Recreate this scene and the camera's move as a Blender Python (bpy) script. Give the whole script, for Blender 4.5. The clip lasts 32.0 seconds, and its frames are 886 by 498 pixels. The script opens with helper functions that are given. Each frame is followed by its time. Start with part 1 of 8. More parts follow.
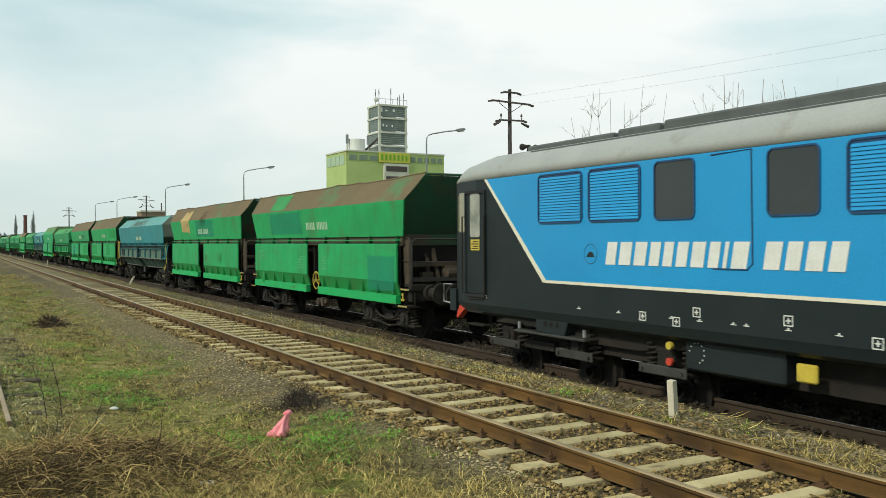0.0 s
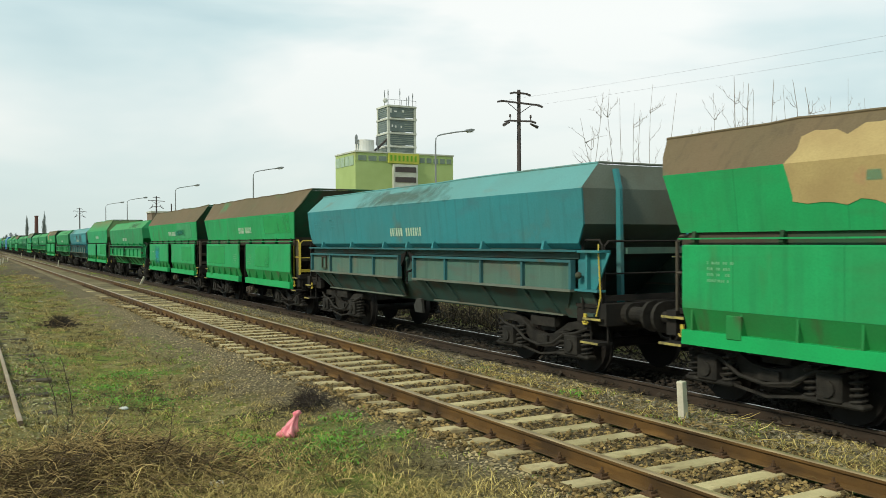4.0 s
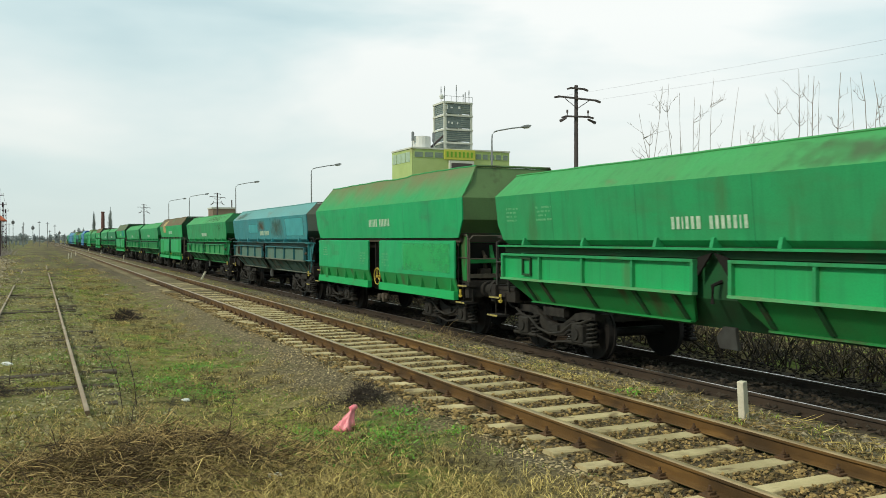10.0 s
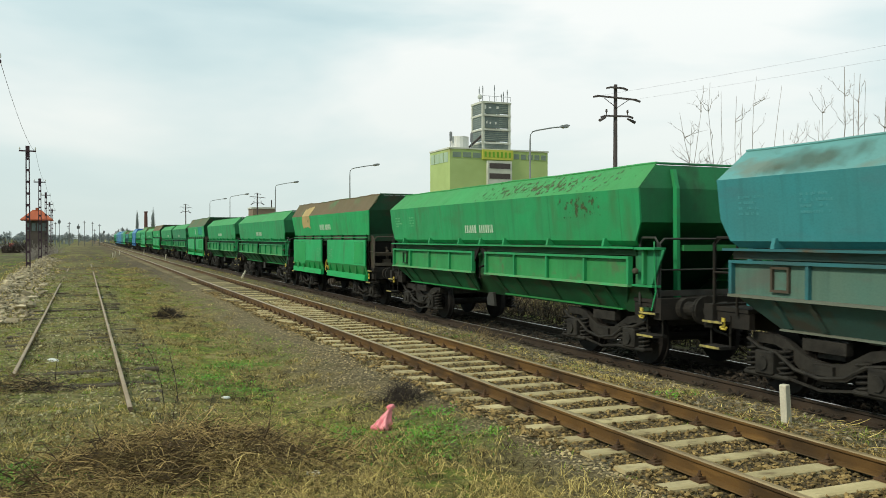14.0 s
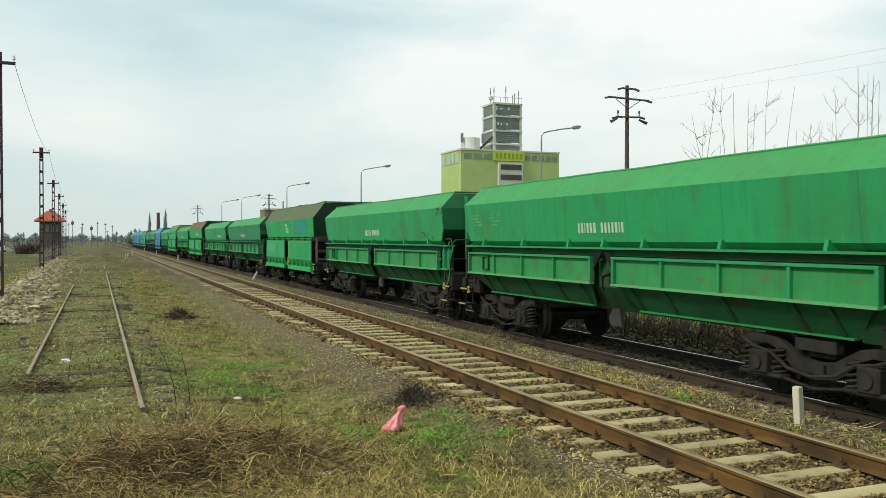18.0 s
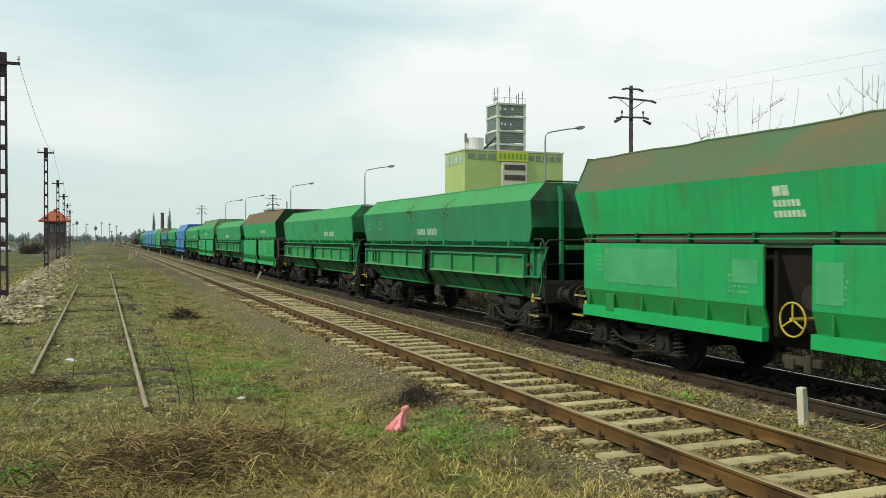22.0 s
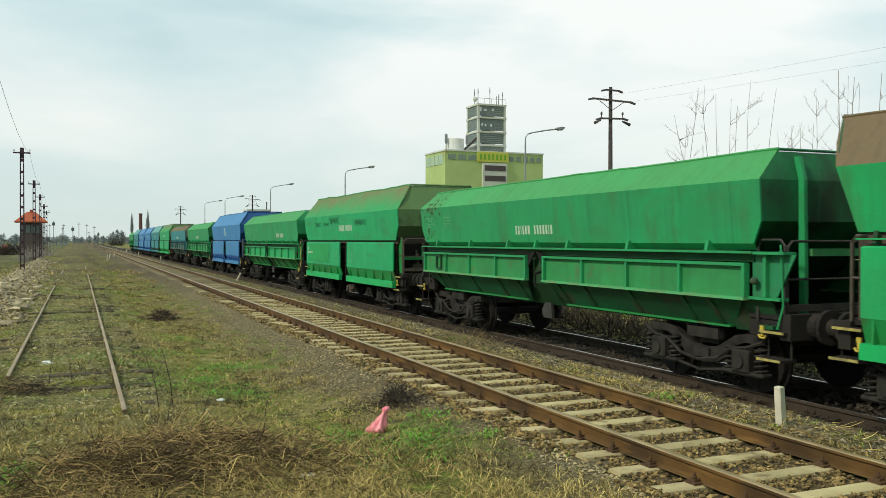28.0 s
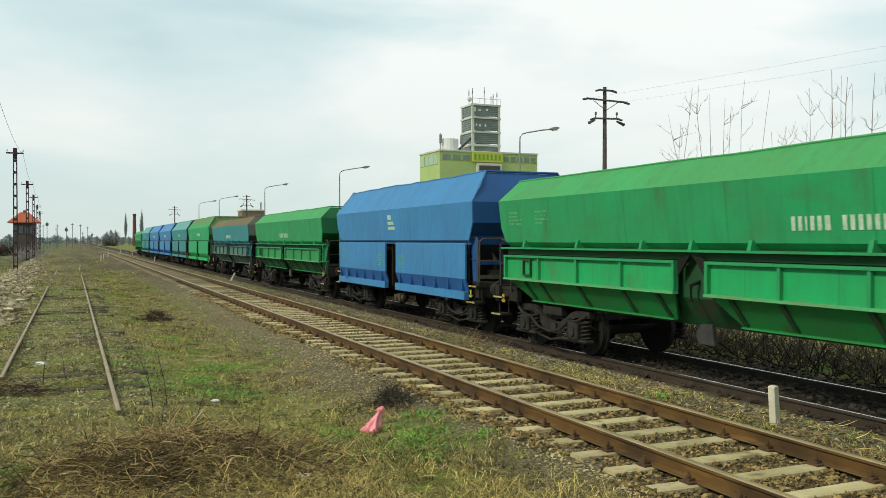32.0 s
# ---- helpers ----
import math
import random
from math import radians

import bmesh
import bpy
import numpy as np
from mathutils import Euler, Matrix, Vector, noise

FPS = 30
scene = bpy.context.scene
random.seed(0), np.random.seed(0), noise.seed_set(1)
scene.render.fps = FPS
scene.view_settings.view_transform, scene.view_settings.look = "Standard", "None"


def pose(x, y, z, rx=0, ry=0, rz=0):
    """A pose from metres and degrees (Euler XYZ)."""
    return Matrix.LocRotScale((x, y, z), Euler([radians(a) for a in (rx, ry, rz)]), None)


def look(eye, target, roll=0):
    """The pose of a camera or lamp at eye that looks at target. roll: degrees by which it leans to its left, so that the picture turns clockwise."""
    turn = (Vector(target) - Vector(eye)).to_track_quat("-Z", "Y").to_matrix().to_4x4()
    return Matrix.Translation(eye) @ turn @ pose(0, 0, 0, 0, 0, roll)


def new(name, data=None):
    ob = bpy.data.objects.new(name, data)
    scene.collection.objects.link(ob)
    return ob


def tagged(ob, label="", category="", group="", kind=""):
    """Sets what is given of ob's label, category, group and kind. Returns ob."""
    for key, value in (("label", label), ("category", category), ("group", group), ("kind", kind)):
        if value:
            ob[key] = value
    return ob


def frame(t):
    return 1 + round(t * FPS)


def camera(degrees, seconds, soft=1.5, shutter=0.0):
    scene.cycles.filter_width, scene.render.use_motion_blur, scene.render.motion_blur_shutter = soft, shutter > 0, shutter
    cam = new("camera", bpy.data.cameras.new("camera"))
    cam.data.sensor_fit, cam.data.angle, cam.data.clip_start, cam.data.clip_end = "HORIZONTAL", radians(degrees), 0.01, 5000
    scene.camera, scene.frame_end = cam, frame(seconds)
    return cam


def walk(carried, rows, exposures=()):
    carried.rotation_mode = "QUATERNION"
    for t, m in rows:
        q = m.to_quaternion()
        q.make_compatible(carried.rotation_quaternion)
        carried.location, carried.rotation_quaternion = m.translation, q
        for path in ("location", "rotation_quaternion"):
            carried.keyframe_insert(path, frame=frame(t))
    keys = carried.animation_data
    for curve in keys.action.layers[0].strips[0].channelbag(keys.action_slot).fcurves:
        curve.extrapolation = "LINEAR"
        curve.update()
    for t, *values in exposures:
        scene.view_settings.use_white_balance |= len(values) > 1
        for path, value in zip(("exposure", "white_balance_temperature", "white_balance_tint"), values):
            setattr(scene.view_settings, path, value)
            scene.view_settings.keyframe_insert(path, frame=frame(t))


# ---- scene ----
cam = camera(54.57, 32.0, soft=0.9, shutter=0.1)
EYE_Z = 2.16


def aim(yaw, pitch, roll):
    """Camera pose: degrees to the right of the tracks, above the horizon, and roll."""
    return pose(0, 0, EYE_Z, 90 + pitch, 0, -yaw) @ pose(0, 0, 0, 0, 0, roll)


walk(cam, [
    (0, aim(29.535, -0.553, -0.305)), (0.5, aim(29.251, -0.552, -0.311)), (1, aim(29.234, -0.545, -0.269)), (1.5, aim(28.949, -0.529, -0.237)),
    (2, aim(29.057, -0.539, -0.286)), (2.5, aim(29.080, -0.523, -0.284)), (3, aim(29.007, -0.490, -0.284)), (3.5, aim(28.919, -0.494, -0.290)),
    (5.5, aim(29.018, -0.538, -0.281)), (6, aim(28.974, -0.547, -0.323)), (6.5, aim(28.896, -0.539, -0.282)), (7, aim(28.829, -0.532, -0.270)),
    (7.5, aim(28.759, -0.532, -0.283)), (8, aim(28.274, -0.513, -0.287)), (8.5, aim(27.730, -0.503, -0.274)), (9, aim(26.944, -0.516, -0.236)),
    (9.5, aim(26.032, -0.734, -0.119)), (10, aim(25.207, -0.737, -0.112)), (10.5, aim(24.847, -0.618, -0.055)), (11, aim(24.759, -0.599, -0.100)),
    (11.5, aim(24.594, -0.590, -0.077)), (12, aim(24.486, -0.747, -0.037)), (12.5, aim(24.162, -0.950, -0.027)), (13, aim(23.424, -0.966, 0.033)),
    (13.5, aim(22.920, -0.775, 0.020)), (14, aim(22.692, -0.728, 0.029)), (14.5, aim(22.565, -0.674, 0.027)), (16.5, aim(22.046, -0.661, 0.056)),
    (17, aim(21.950, -0.647, 0.041)), (17.5, aim(21.967, -0.643, 0.052)), (18, aim(21.950, -0.647, 0.048)), (18.5, aim(21.873, -0.665, 0.054)),
    (19, aim(21.801, -0.665, 0.056)), (19.5, aim(21.765, -0.642, 0.047)), (20, aim(21.691, -0.642, 0.054)), (20.5, aim(21.640, -0.639, 0.040)),
    (21, aim(21.643, -0.647, 0.036)), (21.5, aim(21.660, -0.641, 0.052)), (22, aim(21.705, -0.631, 0.093)), (22.5, aim(21.812, -0.643, 0.046)),
    (23, aim(21.874, -0.624, 0.054)), (23.5, aim(21.870, -0.639, 0.098)), (24, aim(21.863, -0.645, 0.072)), (24.5, aim(21.849, -0.654, 0.052)),
    (25, aim(21.917, -0.627, 0.053)), (25.5, aim(21.903, -0.623, 0.058)), (27.5, aim(22.975, -0.580, 0.057)), (28, aim(23.006, -0.581, 0.050)),
    (28.5, aim(23.046, -0.635, 0.001)), (29, aim(23.082, -0.617, 0.032)), (29.5, aim(23.118, -0.598, 0.001)), (30, aim(23.167, -0.591, 0.031)),
    (30.5, aim(23.196, -0.588, 0.026)), (31, aim(23.220, -0.591, 0.031)), (31.5, aim(23.239, -0.587, 0.041)), (32, aim(23.367, -0.576, -0.019)),
], exposures=[(0, 0.0), (32, 0.0)])

# ---- light ----
SUN_EL, SUN_AZ = 38.0, 259.0      # the veiled sun: behind and to the left of the camera
world = bpy.data.worlds.new("overcast_sky")
scene.world = world
world.use_nodes = True


def build_world():
    nt = world.node_tree
    nt.nodes.clear()
    out = nt.nodes.new("ShaderNodeOutputWorld")
    bg = nt.nodes.new("ShaderNodeBackground")
    tex = nt.nodes.new("ShaderNodeTexCoord")
    sky = nt.nodes.new("ShaderNodeTexSky")
    sky.sky_type, sky.sun_disc = "NISHITA", False
    sky.sun_elevation, sky.sun_rotation = radians(SUN_EL), radians(SUN_AZ)
    gain = nt.nodes.new("ShaderNodeMix")
    gain.data_type, gain.blend_type = "RGBA", "MULTIPLY"
    gain.inputs[0].default_value = 1.0
    gain.inputs[7].default_value = (0.12, 0.12, 0.12, 1)
    nt.links.new(sky.outputs[0], gain.inputs[6])
    mp = nt.nodes.new("ShaderNodeMapping")
    mp.inputs["Scale"].default_value = (1.0, 1.0, 3.6)
    nz = nt.nodes.new("ShaderNodeTexNoise")
    nz.inputs["Scale"].default_value, nz.inputs["Detail"].default_value, nz.inputs["Roughness"].default_value = 1.7, 5.0, 0.5
    nz.inputs["Distortion"].default_value = 0.3
    ramp = nt.nodes.new("ShaderNodeValToRGB")
    e = ramp.color_ramp.elements
    e[0].position, e[0].color = 0.40, (0.46, 0.66, 0.70, 1)
    e[1].position, e[1].color = 0.72, (1.02, 1.05, 1.005, 1)
    mid = e.new(0.56)
    mid.color = (0.69, 0.85, 0.85, 1)
    nt.links.new(tex.outputs["Generated"], mp.inputs[0])
    nt.links.new(mp.outputs[0], nz.inputs["Vector"])
    sep = nt.nodes.new("ShaderNodeSeparateXYZ")
    nt.links.new(tex.outputs["Generated"], sep.inputs[0])
    brighter = nt.nodes.new("ShaderNodeMath")
    brighter.operation = "MULTIPLY_ADD"
    brighter.inputs[1].default_value = 0.26
    nt.links.new(sep.outputs[0], brighter.inputs[0])
    nt.links.new(nz.outputs["Fac"], brighter.inputs[2])
    nt.links.new(brighter.outputs[0], ramp.inputs[0])
    low = nt.nodes.new("ShaderNodeMapRange")
    low.inputs[1].default_value, low.inputs[2].default_value, low.inputs[3].default_value, low.inputs[4].default_value = 0.01, 0.24, 0.7, 0.0
    nt.links.new(sep.outputs[2], low.inputs[0])
    veil = nt.nodes.new("ShaderNodeMix")
    veil.data_type = "RGBA"
    veil.inputs[7].default_value = (0.72, 0.805, 0.765, 1)
    nt.links.new(low.outputs[0], veil.inputs[0])
    nt.links.new(ramp.outputs[0], veil.inputs[6])
    mix = nt.nodes.new("ShaderNodeMix")
    mix.data_type = "RGBA"
    mix.inputs[0].default_value = 0.9
    nt.links.new(gain.outputs[2], mix.inputs[6])
    nt.links.new(veil.outputs[2], mix.inputs[7])
    nt.links.new(mix.outputs[2], bg.inputs[0])
    bg.inputs[1].default_value = 1.0
    nt.links.new(bg.outputs[0], out.inputs[0])


build_world()
sun = new("sun", bpy.data.lights.new("sun", "SUN"))
sun.data.energy, sun.data.angle, sun.data.color = 2.75, radians(6), (1.0, 0.94, 0.77)
sun.matrix_world = look((-50, -10, 40), (0, 0, 0))
scene.view_settings.exposure = 0.0


# ---- materials ----
def mat(name, col, col2=None, scale=3.0, amount=0.5, rough=0.7, metal=0.0, bump=0.15, fine=40.0, stain=None, stain_at=0.62,
        stain_scale=(1.2, 1.2, 1.2), stain_max=1.0, rand=0.0, rand_island=0.0, seams=0.0, streak=0.0, smudge=0.0, crown=None, dents=0.0):
    """Base colour with broad and fine variation, optional stains of a third colour, fine relief."""
    m = bpy.data.materials.new(name)
    m.use_nodes = True
    nt = m.node_tree
    bs = nt.nodes["Principled BSDF"]
    bs.inputs["Roughness"].default_value, bs.inputs["Metallic"].default_value = rough, metal
    bs.inputs["Specular IOR Level"].default_value = 0.5 if rough < 0.45 else 0.28
    tc = nt.nodes.new("ShaderNodeTexCoord")
    col2 = col2 or tuple(c * 0.72 for c in col)

    def noise_tex(sc, detail=4.0, mapping=None):
        n = nt.nodes.new("ShaderNodeTexNoise")
        n.inputs["Scale"].default_value, n.inputs["Detail"].default_value = sc, detail
        if mapping:
            mp = nt.nodes.new("ShaderNodeMapping")
            mp.inputs["Scale"].default_value = mapping
            oi = nt.nodes.new("ShaderNodeObjectInfo")
            mul = nt.nodes.new("ShaderNodeMath")
            mul.operation = "MULTIPLY"
            mul.inputs[1].default_value = 40.0
            nt.links.new(oi.outputs["Random"], mul.inputs[0])
            nt.links.new(mul.outputs[0], mp.inputs["Location"])
            nt.links.new(tc.outputs["Object"], mp.inputs[0])
            nt.links.new(mp.outputs[0], n.inputs["Vector"])
        else:
            nt.links.new(tc.outputs["Object"], n.inputs["Vector"])
        return n

    def mixc(fac, a, b):
        mx = nt.nodes.new("ShaderNodeMix")
        mx.data_type = "RGBA"
        for k, v in ((0, fac), (6, a), (7, b)):
            if isinstance(v, (tuple, float)):
                mx.inputs[k].default_value = (*v, 1) if isinstance(v, tuple) else v
            else:
                nt.links.new(v, mx.inputs[k])
        return mx.outputs[2]

    def ramp(src, a, b, top=1.0):
        r = nt.nodes.new("ShaderNodeMapRange")
        r.inputs[1].default_value, r.inputs[2].default_value, r.inputs[4].default_value = a, b, top
        nt.links.new(src, r.inputs[0])
        return r.outputs[0]

    n1 = noise_tex(scale, 5.0, (1, 1, 1))
    c = mixc(ramp(n1.outputs["Fac"], 0.35, 0.65, amount), col, col2)
    n2 = noise_tex(fine, 3.0)
    c = mixc(ramp(n2.outputs["Fac"], 0.4, 0.75, 0.35), c, tuple(x * 0.6 for x in col))
    if stain:
        n3 = noise_tex(1.0, 6.0, stain_scale)
        c = mixc(ramp(n3.outputs["Fac"], stain_at, stain_at + 0.12, stain_max), c, stain)
    if streak:
        c = mixc(ramp(noise_tex(1.0, 5.0, (6.0, 7.0, 0.45)).outputs["Fac"], 0.52, 0.70, streak), c, tuple(x * 0.45 + 0.012 for x in col))
        c = mixc(ramp(noise_tex(1.0, 4.0, (9.0, 10.0, 0.5)).outputs["Fac"], 0.60, 0.74, streak * 0.5), c, tuple(min(0.8, x * 1.25 + 0.03) for x in col))
    if smudge:
        c = mixc(ramp(noise_tex(1.0, 5.0, (1.0, 0.9, 3.2)).outputs["Fac"], 0.56, 0.72, smudge), c, (col[0] + 0.03, col[1] * 0.55, col[2] * 0.6))
    if crown:
        cz = nt.nodes.new("ShaderNodeSeparateXYZ")
        nt.links.new(tc.outputs["Object"], cz.inputs[0])
        q = nt.nodes.new("ShaderNodeMath")
        q.operation = "MULTIPLY_ADD"
        q.inputs[1].default_value = 0.9
        nt.links.new(noise_tex(1.0, 5.0, (1.2, 1.1, 1.2)).outputs["Fac"], q.inputs[0])
        nt.links.new(cz.outputs[2], q.inputs[2])
        c = mixc(ramp(q.outputs[0], crown[0] + 0.45, crown[1] + 0.45, 0.9), c, crown[2])
    if seams:
        sp = nt.nodes.new("ShaderNodeSeparateXYZ")
        nt.links.new(tc.outputs["Object"], sp.inputs[0])
        q = nt.nodes.new("ShaderNodeMath")
        q.operation = "MULTIPLY_ADD"
        q.inputs[1].default_value, q.inputs[2].default_value = 1 / seams, 40.3
        nt.links.new(sp.outputs[1], q.inputs[0])
        fr = nt.nodes.new("ShaderNodeMath")
        fr.operation = "FRACT"
        nt.links.new(q.outputs[0], fr.inputs[0])
        c = mixc(ramp(fr.outputs[0], 0.985, 0.995, 0.45), c, tuple(x * 0.35 for x in col))
    if rand or rand_island:
        if rand_island:
            src = nt.nodes.new("ShaderNodeNewGeometry").outputs["Random Per Island"]
        else:
            src = nt.nodes.new("ShaderNodeObjectInfo").outputs["Random"]
        hv = nt.nodes.new("ShaderNodeHueSaturation")
        nt.links.new(ramp(src, 0, 1, 1), hv.inputs["Value"])
        mr = hv.inputs["Value"].links[0].from_node
        k = rand or rand_island
        mr.inputs[3].default_value, mr.inputs[4].default_value = 1 - k, 1 + k
        nt.links.new(c, hv.inputs["Color"])
        c = hv.outputs[0]
    nt.links.new(c, bs.inputs["Base Color"])
    if bump:
        bp = nt.nodes.new("ShaderNodeBump")
        bp.inputs["Strength"].default_value, bp.inputs["Distance"].default_value = bump, 0.02
        nt.links.new(n2.outputs["Fac"], bp.inputs["Height"])
        nt.links.new(bp.outputs[0], bs.inputs["Normal"])
        if dents:
            bd = nt.nodes.new("ShaderNodeBump")
            bd.inputs["Strength"].default_value, bd.inputs["Distance"].default_value = dents, 0.12
            nt.links.new(noise_tex(1.0, 2.0, (1.0, 1.5, 1.1)).outputs["Fac"], bd.inputs["Height"])
            nt.links.new(bd.outputs[0], bp.inputs["Normal"])
    return m


M_green = mat("green_paint", (0.014, 0.365, 0.112), (0.021, 0.29, 0.09), 0.9, 0.9, 0.55, dents=0.35, bump=0.06, streak=0.3, smudge=0.35, stain=(0.07, 0.14, 0.05), stain_at=0.57, stain_scale=(1.5, 1.6, 0.5), stain_max=0.55, seams=1.55)
M_green_fresh = mat("fresher_green_paint", (0.010, 0.365, 0.125), (0.014, 0.30, 0.105), 0.7, 0.9, 0.5, dents=0.35, bump=0.04, streak=0.2, smudge=0.6, stain=(0.03, 0.17, 0.09), stain_at=0.60, stain_scale=(1.5, 1.4, 0.6), stain_max=0.4, seams=1.55)
M_green_bright = mat("bright_green_lip", (0.010, 0.40, 0.108), (0.014, 0.31, 0.09), 1.5, 0.7, 0.5, bump=0.05, stain=(0.10, 0.085, 0.035), stain_at=0.60, stain_scale=(2, 1.6, 6), stain_max=0.7)
# door-foot green: grime stains on a base dimmed for the slope's shade
M_green_foot = mat("half_shaded_grimy_green_paint", (0.012, 0.25, 0.06), (0.03, 0.17, 0.045), 1.2, 0.9, 0.65, bump=0.08, stain=(0.07, 0.06, 0.03), stain_at=0.58, stain_scale=(1.5, 2.2, 0.8), stain_max=0.7)
M_green_old = mat("dull_old_green_paint", (0.022, 0.235, 0.098), (0.032, 0.19, 0.082), 0.9, 0.9, 0.6, bump=0.06, streak=0.35, smudge=0.5, dents=0.3, stain=(0.06, 0.11, 0.05), stain_at=0.58, stain_scale=(1.5, 1.8, 0.5), stain_max=0.5, seams=2.4)
M_green_light = mat("faded_green_paint", (0.035, 0.275, 0.082), (0.028, 0.195, 0.06), 1.6, 0.9, 0.6, dents=0.35, bump=0.06, streak=0.35, smudge=0.4, stain=(0.10, 0.12, 0.06), stain_at=0.58, stain_scale=(2, 2.6, 3.5), stain_max=0.7)
M_green_b = mat("mid_green_paint", (0.020, 0.305, 0.105), (0.028, 0.25, 0.088), 0.9, 0.9, 0.55, dents=0.35, bump=0.06, streak=0.35, smudge=0.4, stain=(0.06, 0.11, 0.04), stain_at=0.57, stain_scale=(1.5, 1.8, 0.5), stain_max=0.5, seams=2.4)
M_green_top = mat("sunbleached_green_paint", (0.050, 0.315, 0.092), (0.062, 0.26, 0.078), 0.8, 0.8, 0.65, dents=0.35, bump=0.06, streak=0.3, stain=(0.13, 0.12, 0.06), stain_at=0.66, stain_scale=(2, 1.2, 2), stain_max=0.6)
# dark green: grime plus the shade of recesses, ribs and under-slopes, coloured in
M_green_dark = mat("shaded_grimy_green_paint", (0.012, 0.085, 0.028), (0.018, 0.04, 0.018), 1.5, 0.8, 0.7, bump=0.1, stain=(0.05, 0.05, 0.03), stain_at=0.55, stain_scale=(1.5, 1.2, 2.5), stain_max=0.8)
M_teal = mat("teal_paint", (0.035, 0.24, 0.26), (0.05, 0.205, 0.21), 0.7, 0.8, 0.6, dents=0.35, bump=0.06, streak=0.35, smudge=0.4, stain=(0.14, 0.11, 0.06), stain_at=0.62, stain_scale=(1, 0.7, 0.6), stain_max=0.7)
M_teal_top = mat("bleached_teal_paint", (0.12, 0.33, 0.32), (0.12, 0.28, 0.26), 0.8, 0.8, 0.65, bump=0.06, stain=(0.17, 0.15, 0.10), stain_at=0.60, stain_scale=(1.5, 0.8, 1.5), stain_max=0.6)
# teal counterpart: grime, with the shade of undersides mixed into the colour
M_teal_dark = mat("shaded_grimy_teal_paint", (0.045, 0.105, 0.088), (0.05, 0.068, 0.055), 1.5, 0.8, 0.7, bump=0.1, stain=(0.07, 0.055, 0.04), stain_at=0.52, stain_scale=(1.5, 1.2, 2.5), stain_max=0.8)
M_teal_box = mat("dusty_teal_paint", (0.075, 0.165, 0.13), (0.11, 0.165, 0.12), 1.0, 0.8, 0.7, bump=0.06, streak=0.4, smudge=0.5, stain=(0.15, 0.13, 0.09), stain_at=0.58, stain_scale=(1.5, 1, 1))
M_blue = mat("blue_paint", (0.045, 0.215, 0.45), (0.045, 0.18, 0.38), 0.8, 0.8, 0.5, dents=0.35, bump=0.05, streak=0.3, stain=(0.05, 0.08, 0.14), stain_at=0.64, stain_max=0.4)
# darker copy of blue_paint: shade on ends, feet and recess is in its colour
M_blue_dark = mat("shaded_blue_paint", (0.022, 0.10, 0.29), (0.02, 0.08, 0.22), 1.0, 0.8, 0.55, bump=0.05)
M_brown_top = mat("coal_dust_over_paint", (0.17, 0.122, 0.068), (0.125, 0.112, 0.06), 0.5, 0.7, 0.85, dents=0.35, bump=0.2, streak=0.35, stain=(0.05, 0.22, 0.09), stain_at=0.60, stain_scale=(1, 0.5, 1), stain_max=0.7)
M_olive_top = mat("thin_dust_over_green", (0.055, 0.29, 0.095), (0.03, 0.30, 0.10), 0.6, 0.9, 0.8, dents=0.35, bump=0.15, streak=0.25, crown=(3.15, 3.75, (0.165, 0.165, 0.075)))
M_pale_top = mat("bleached_dust_over_green", (0.125, 0.135, 0.075), (0.07, 0.165, 0.08), 0.5, 0.9, 0.85, bump=0.15, stain=(0.17, 0.13, 0.07), stain_at=0.55, stain_scale=(1, 0.5, 1.5), stain_max=0.7)
M_olive_end = mat("dusty_olive_end_wall", (0.12, 0.22, 0.08), (0.085, 0.13, 0.055), 0.8, 0.9, 0.8, bump=0.1, stain=(0.05, 0.04, 0.028), stain_at=0.58)
# end-wall green made dark for its shaded side; brown stains lie over it
M_end_green = mat("shaded_stained_green_end_wall", (0.022, 0.105, 0.05), (0.035, 0.07, 0.038), 1.0, 0.8, 0.8, bump=0.12, streak=0.3, stain=(0.075, 0.055, 0.038), stain_at=0.52, stain_scale=(0.7, 0.7, 1.2), stain_max=0.85)
# near-black colour that stands in for the shade inside openings
M_recess_shade = mat("black_recess_shade", (0.010, 0.009, 0.008), (0.017, 0.014, 0.011), 3.0, 0.8, 0.95, bump=0.1)
M_end_brown = mat("rusty_brown_end_wall", (0.085, 0.066, 0.046), (0.058, 0.05, 0.035), 1.2, 0.8, 0.85, bump=0.15, stain=(0.025, 0.095, 0.045), stain_at=0.50, stain_scale=(0.6, 0.6, 0.9), stain_max=0.8)
M_under = mat("grimy_black_underframe", (0.016, 0.0145, 0.0125), (0.030, 0.024, 0.018), 3.0, 0.8, 0.85, bump=0.3)
M_wheel = mat("worn_wheel_steel", (0.017, 0.014, 0.012), (0.010, 0.009, 0.008), 4.0, 0.7, 0.75, 0.1, bump=0.1)
M_bogie = mat("dusty_cast_steel", (0.034, 0.030, 0.024), (0.008, 0.007, 0.006), 5.0, 0.8, 0.8, bump=0.3)
M_rail_grey = mat("grey_brown_railing_paint", (0.10, 0.085, 0.062), (0.055, 0.046, 0.036), 7.0, 0.8, 0.7, bump=0.1)
M_end_plate = mat("dust_covered_brown_plate", (0.085, 0.066, 0.046), (0.04, 0.032, 0.024), 2.0, 0.9, 0.85, bump=0.2, stain=(0.035, 0.055, 0.03), stain_at=0.6)
M_rail_side = mat("rusty_rail_steel", (0.135, 0.070, 0.019), (0.045, 0.026, 0.011), 1.6, 0.9, 0.7, bump=0.2, fine=60, stain=(0.20, 0.105, 0.028), stain_at=0.56, stain_scale=(3.0, 1.2, 9.0), stain_max=0.7)
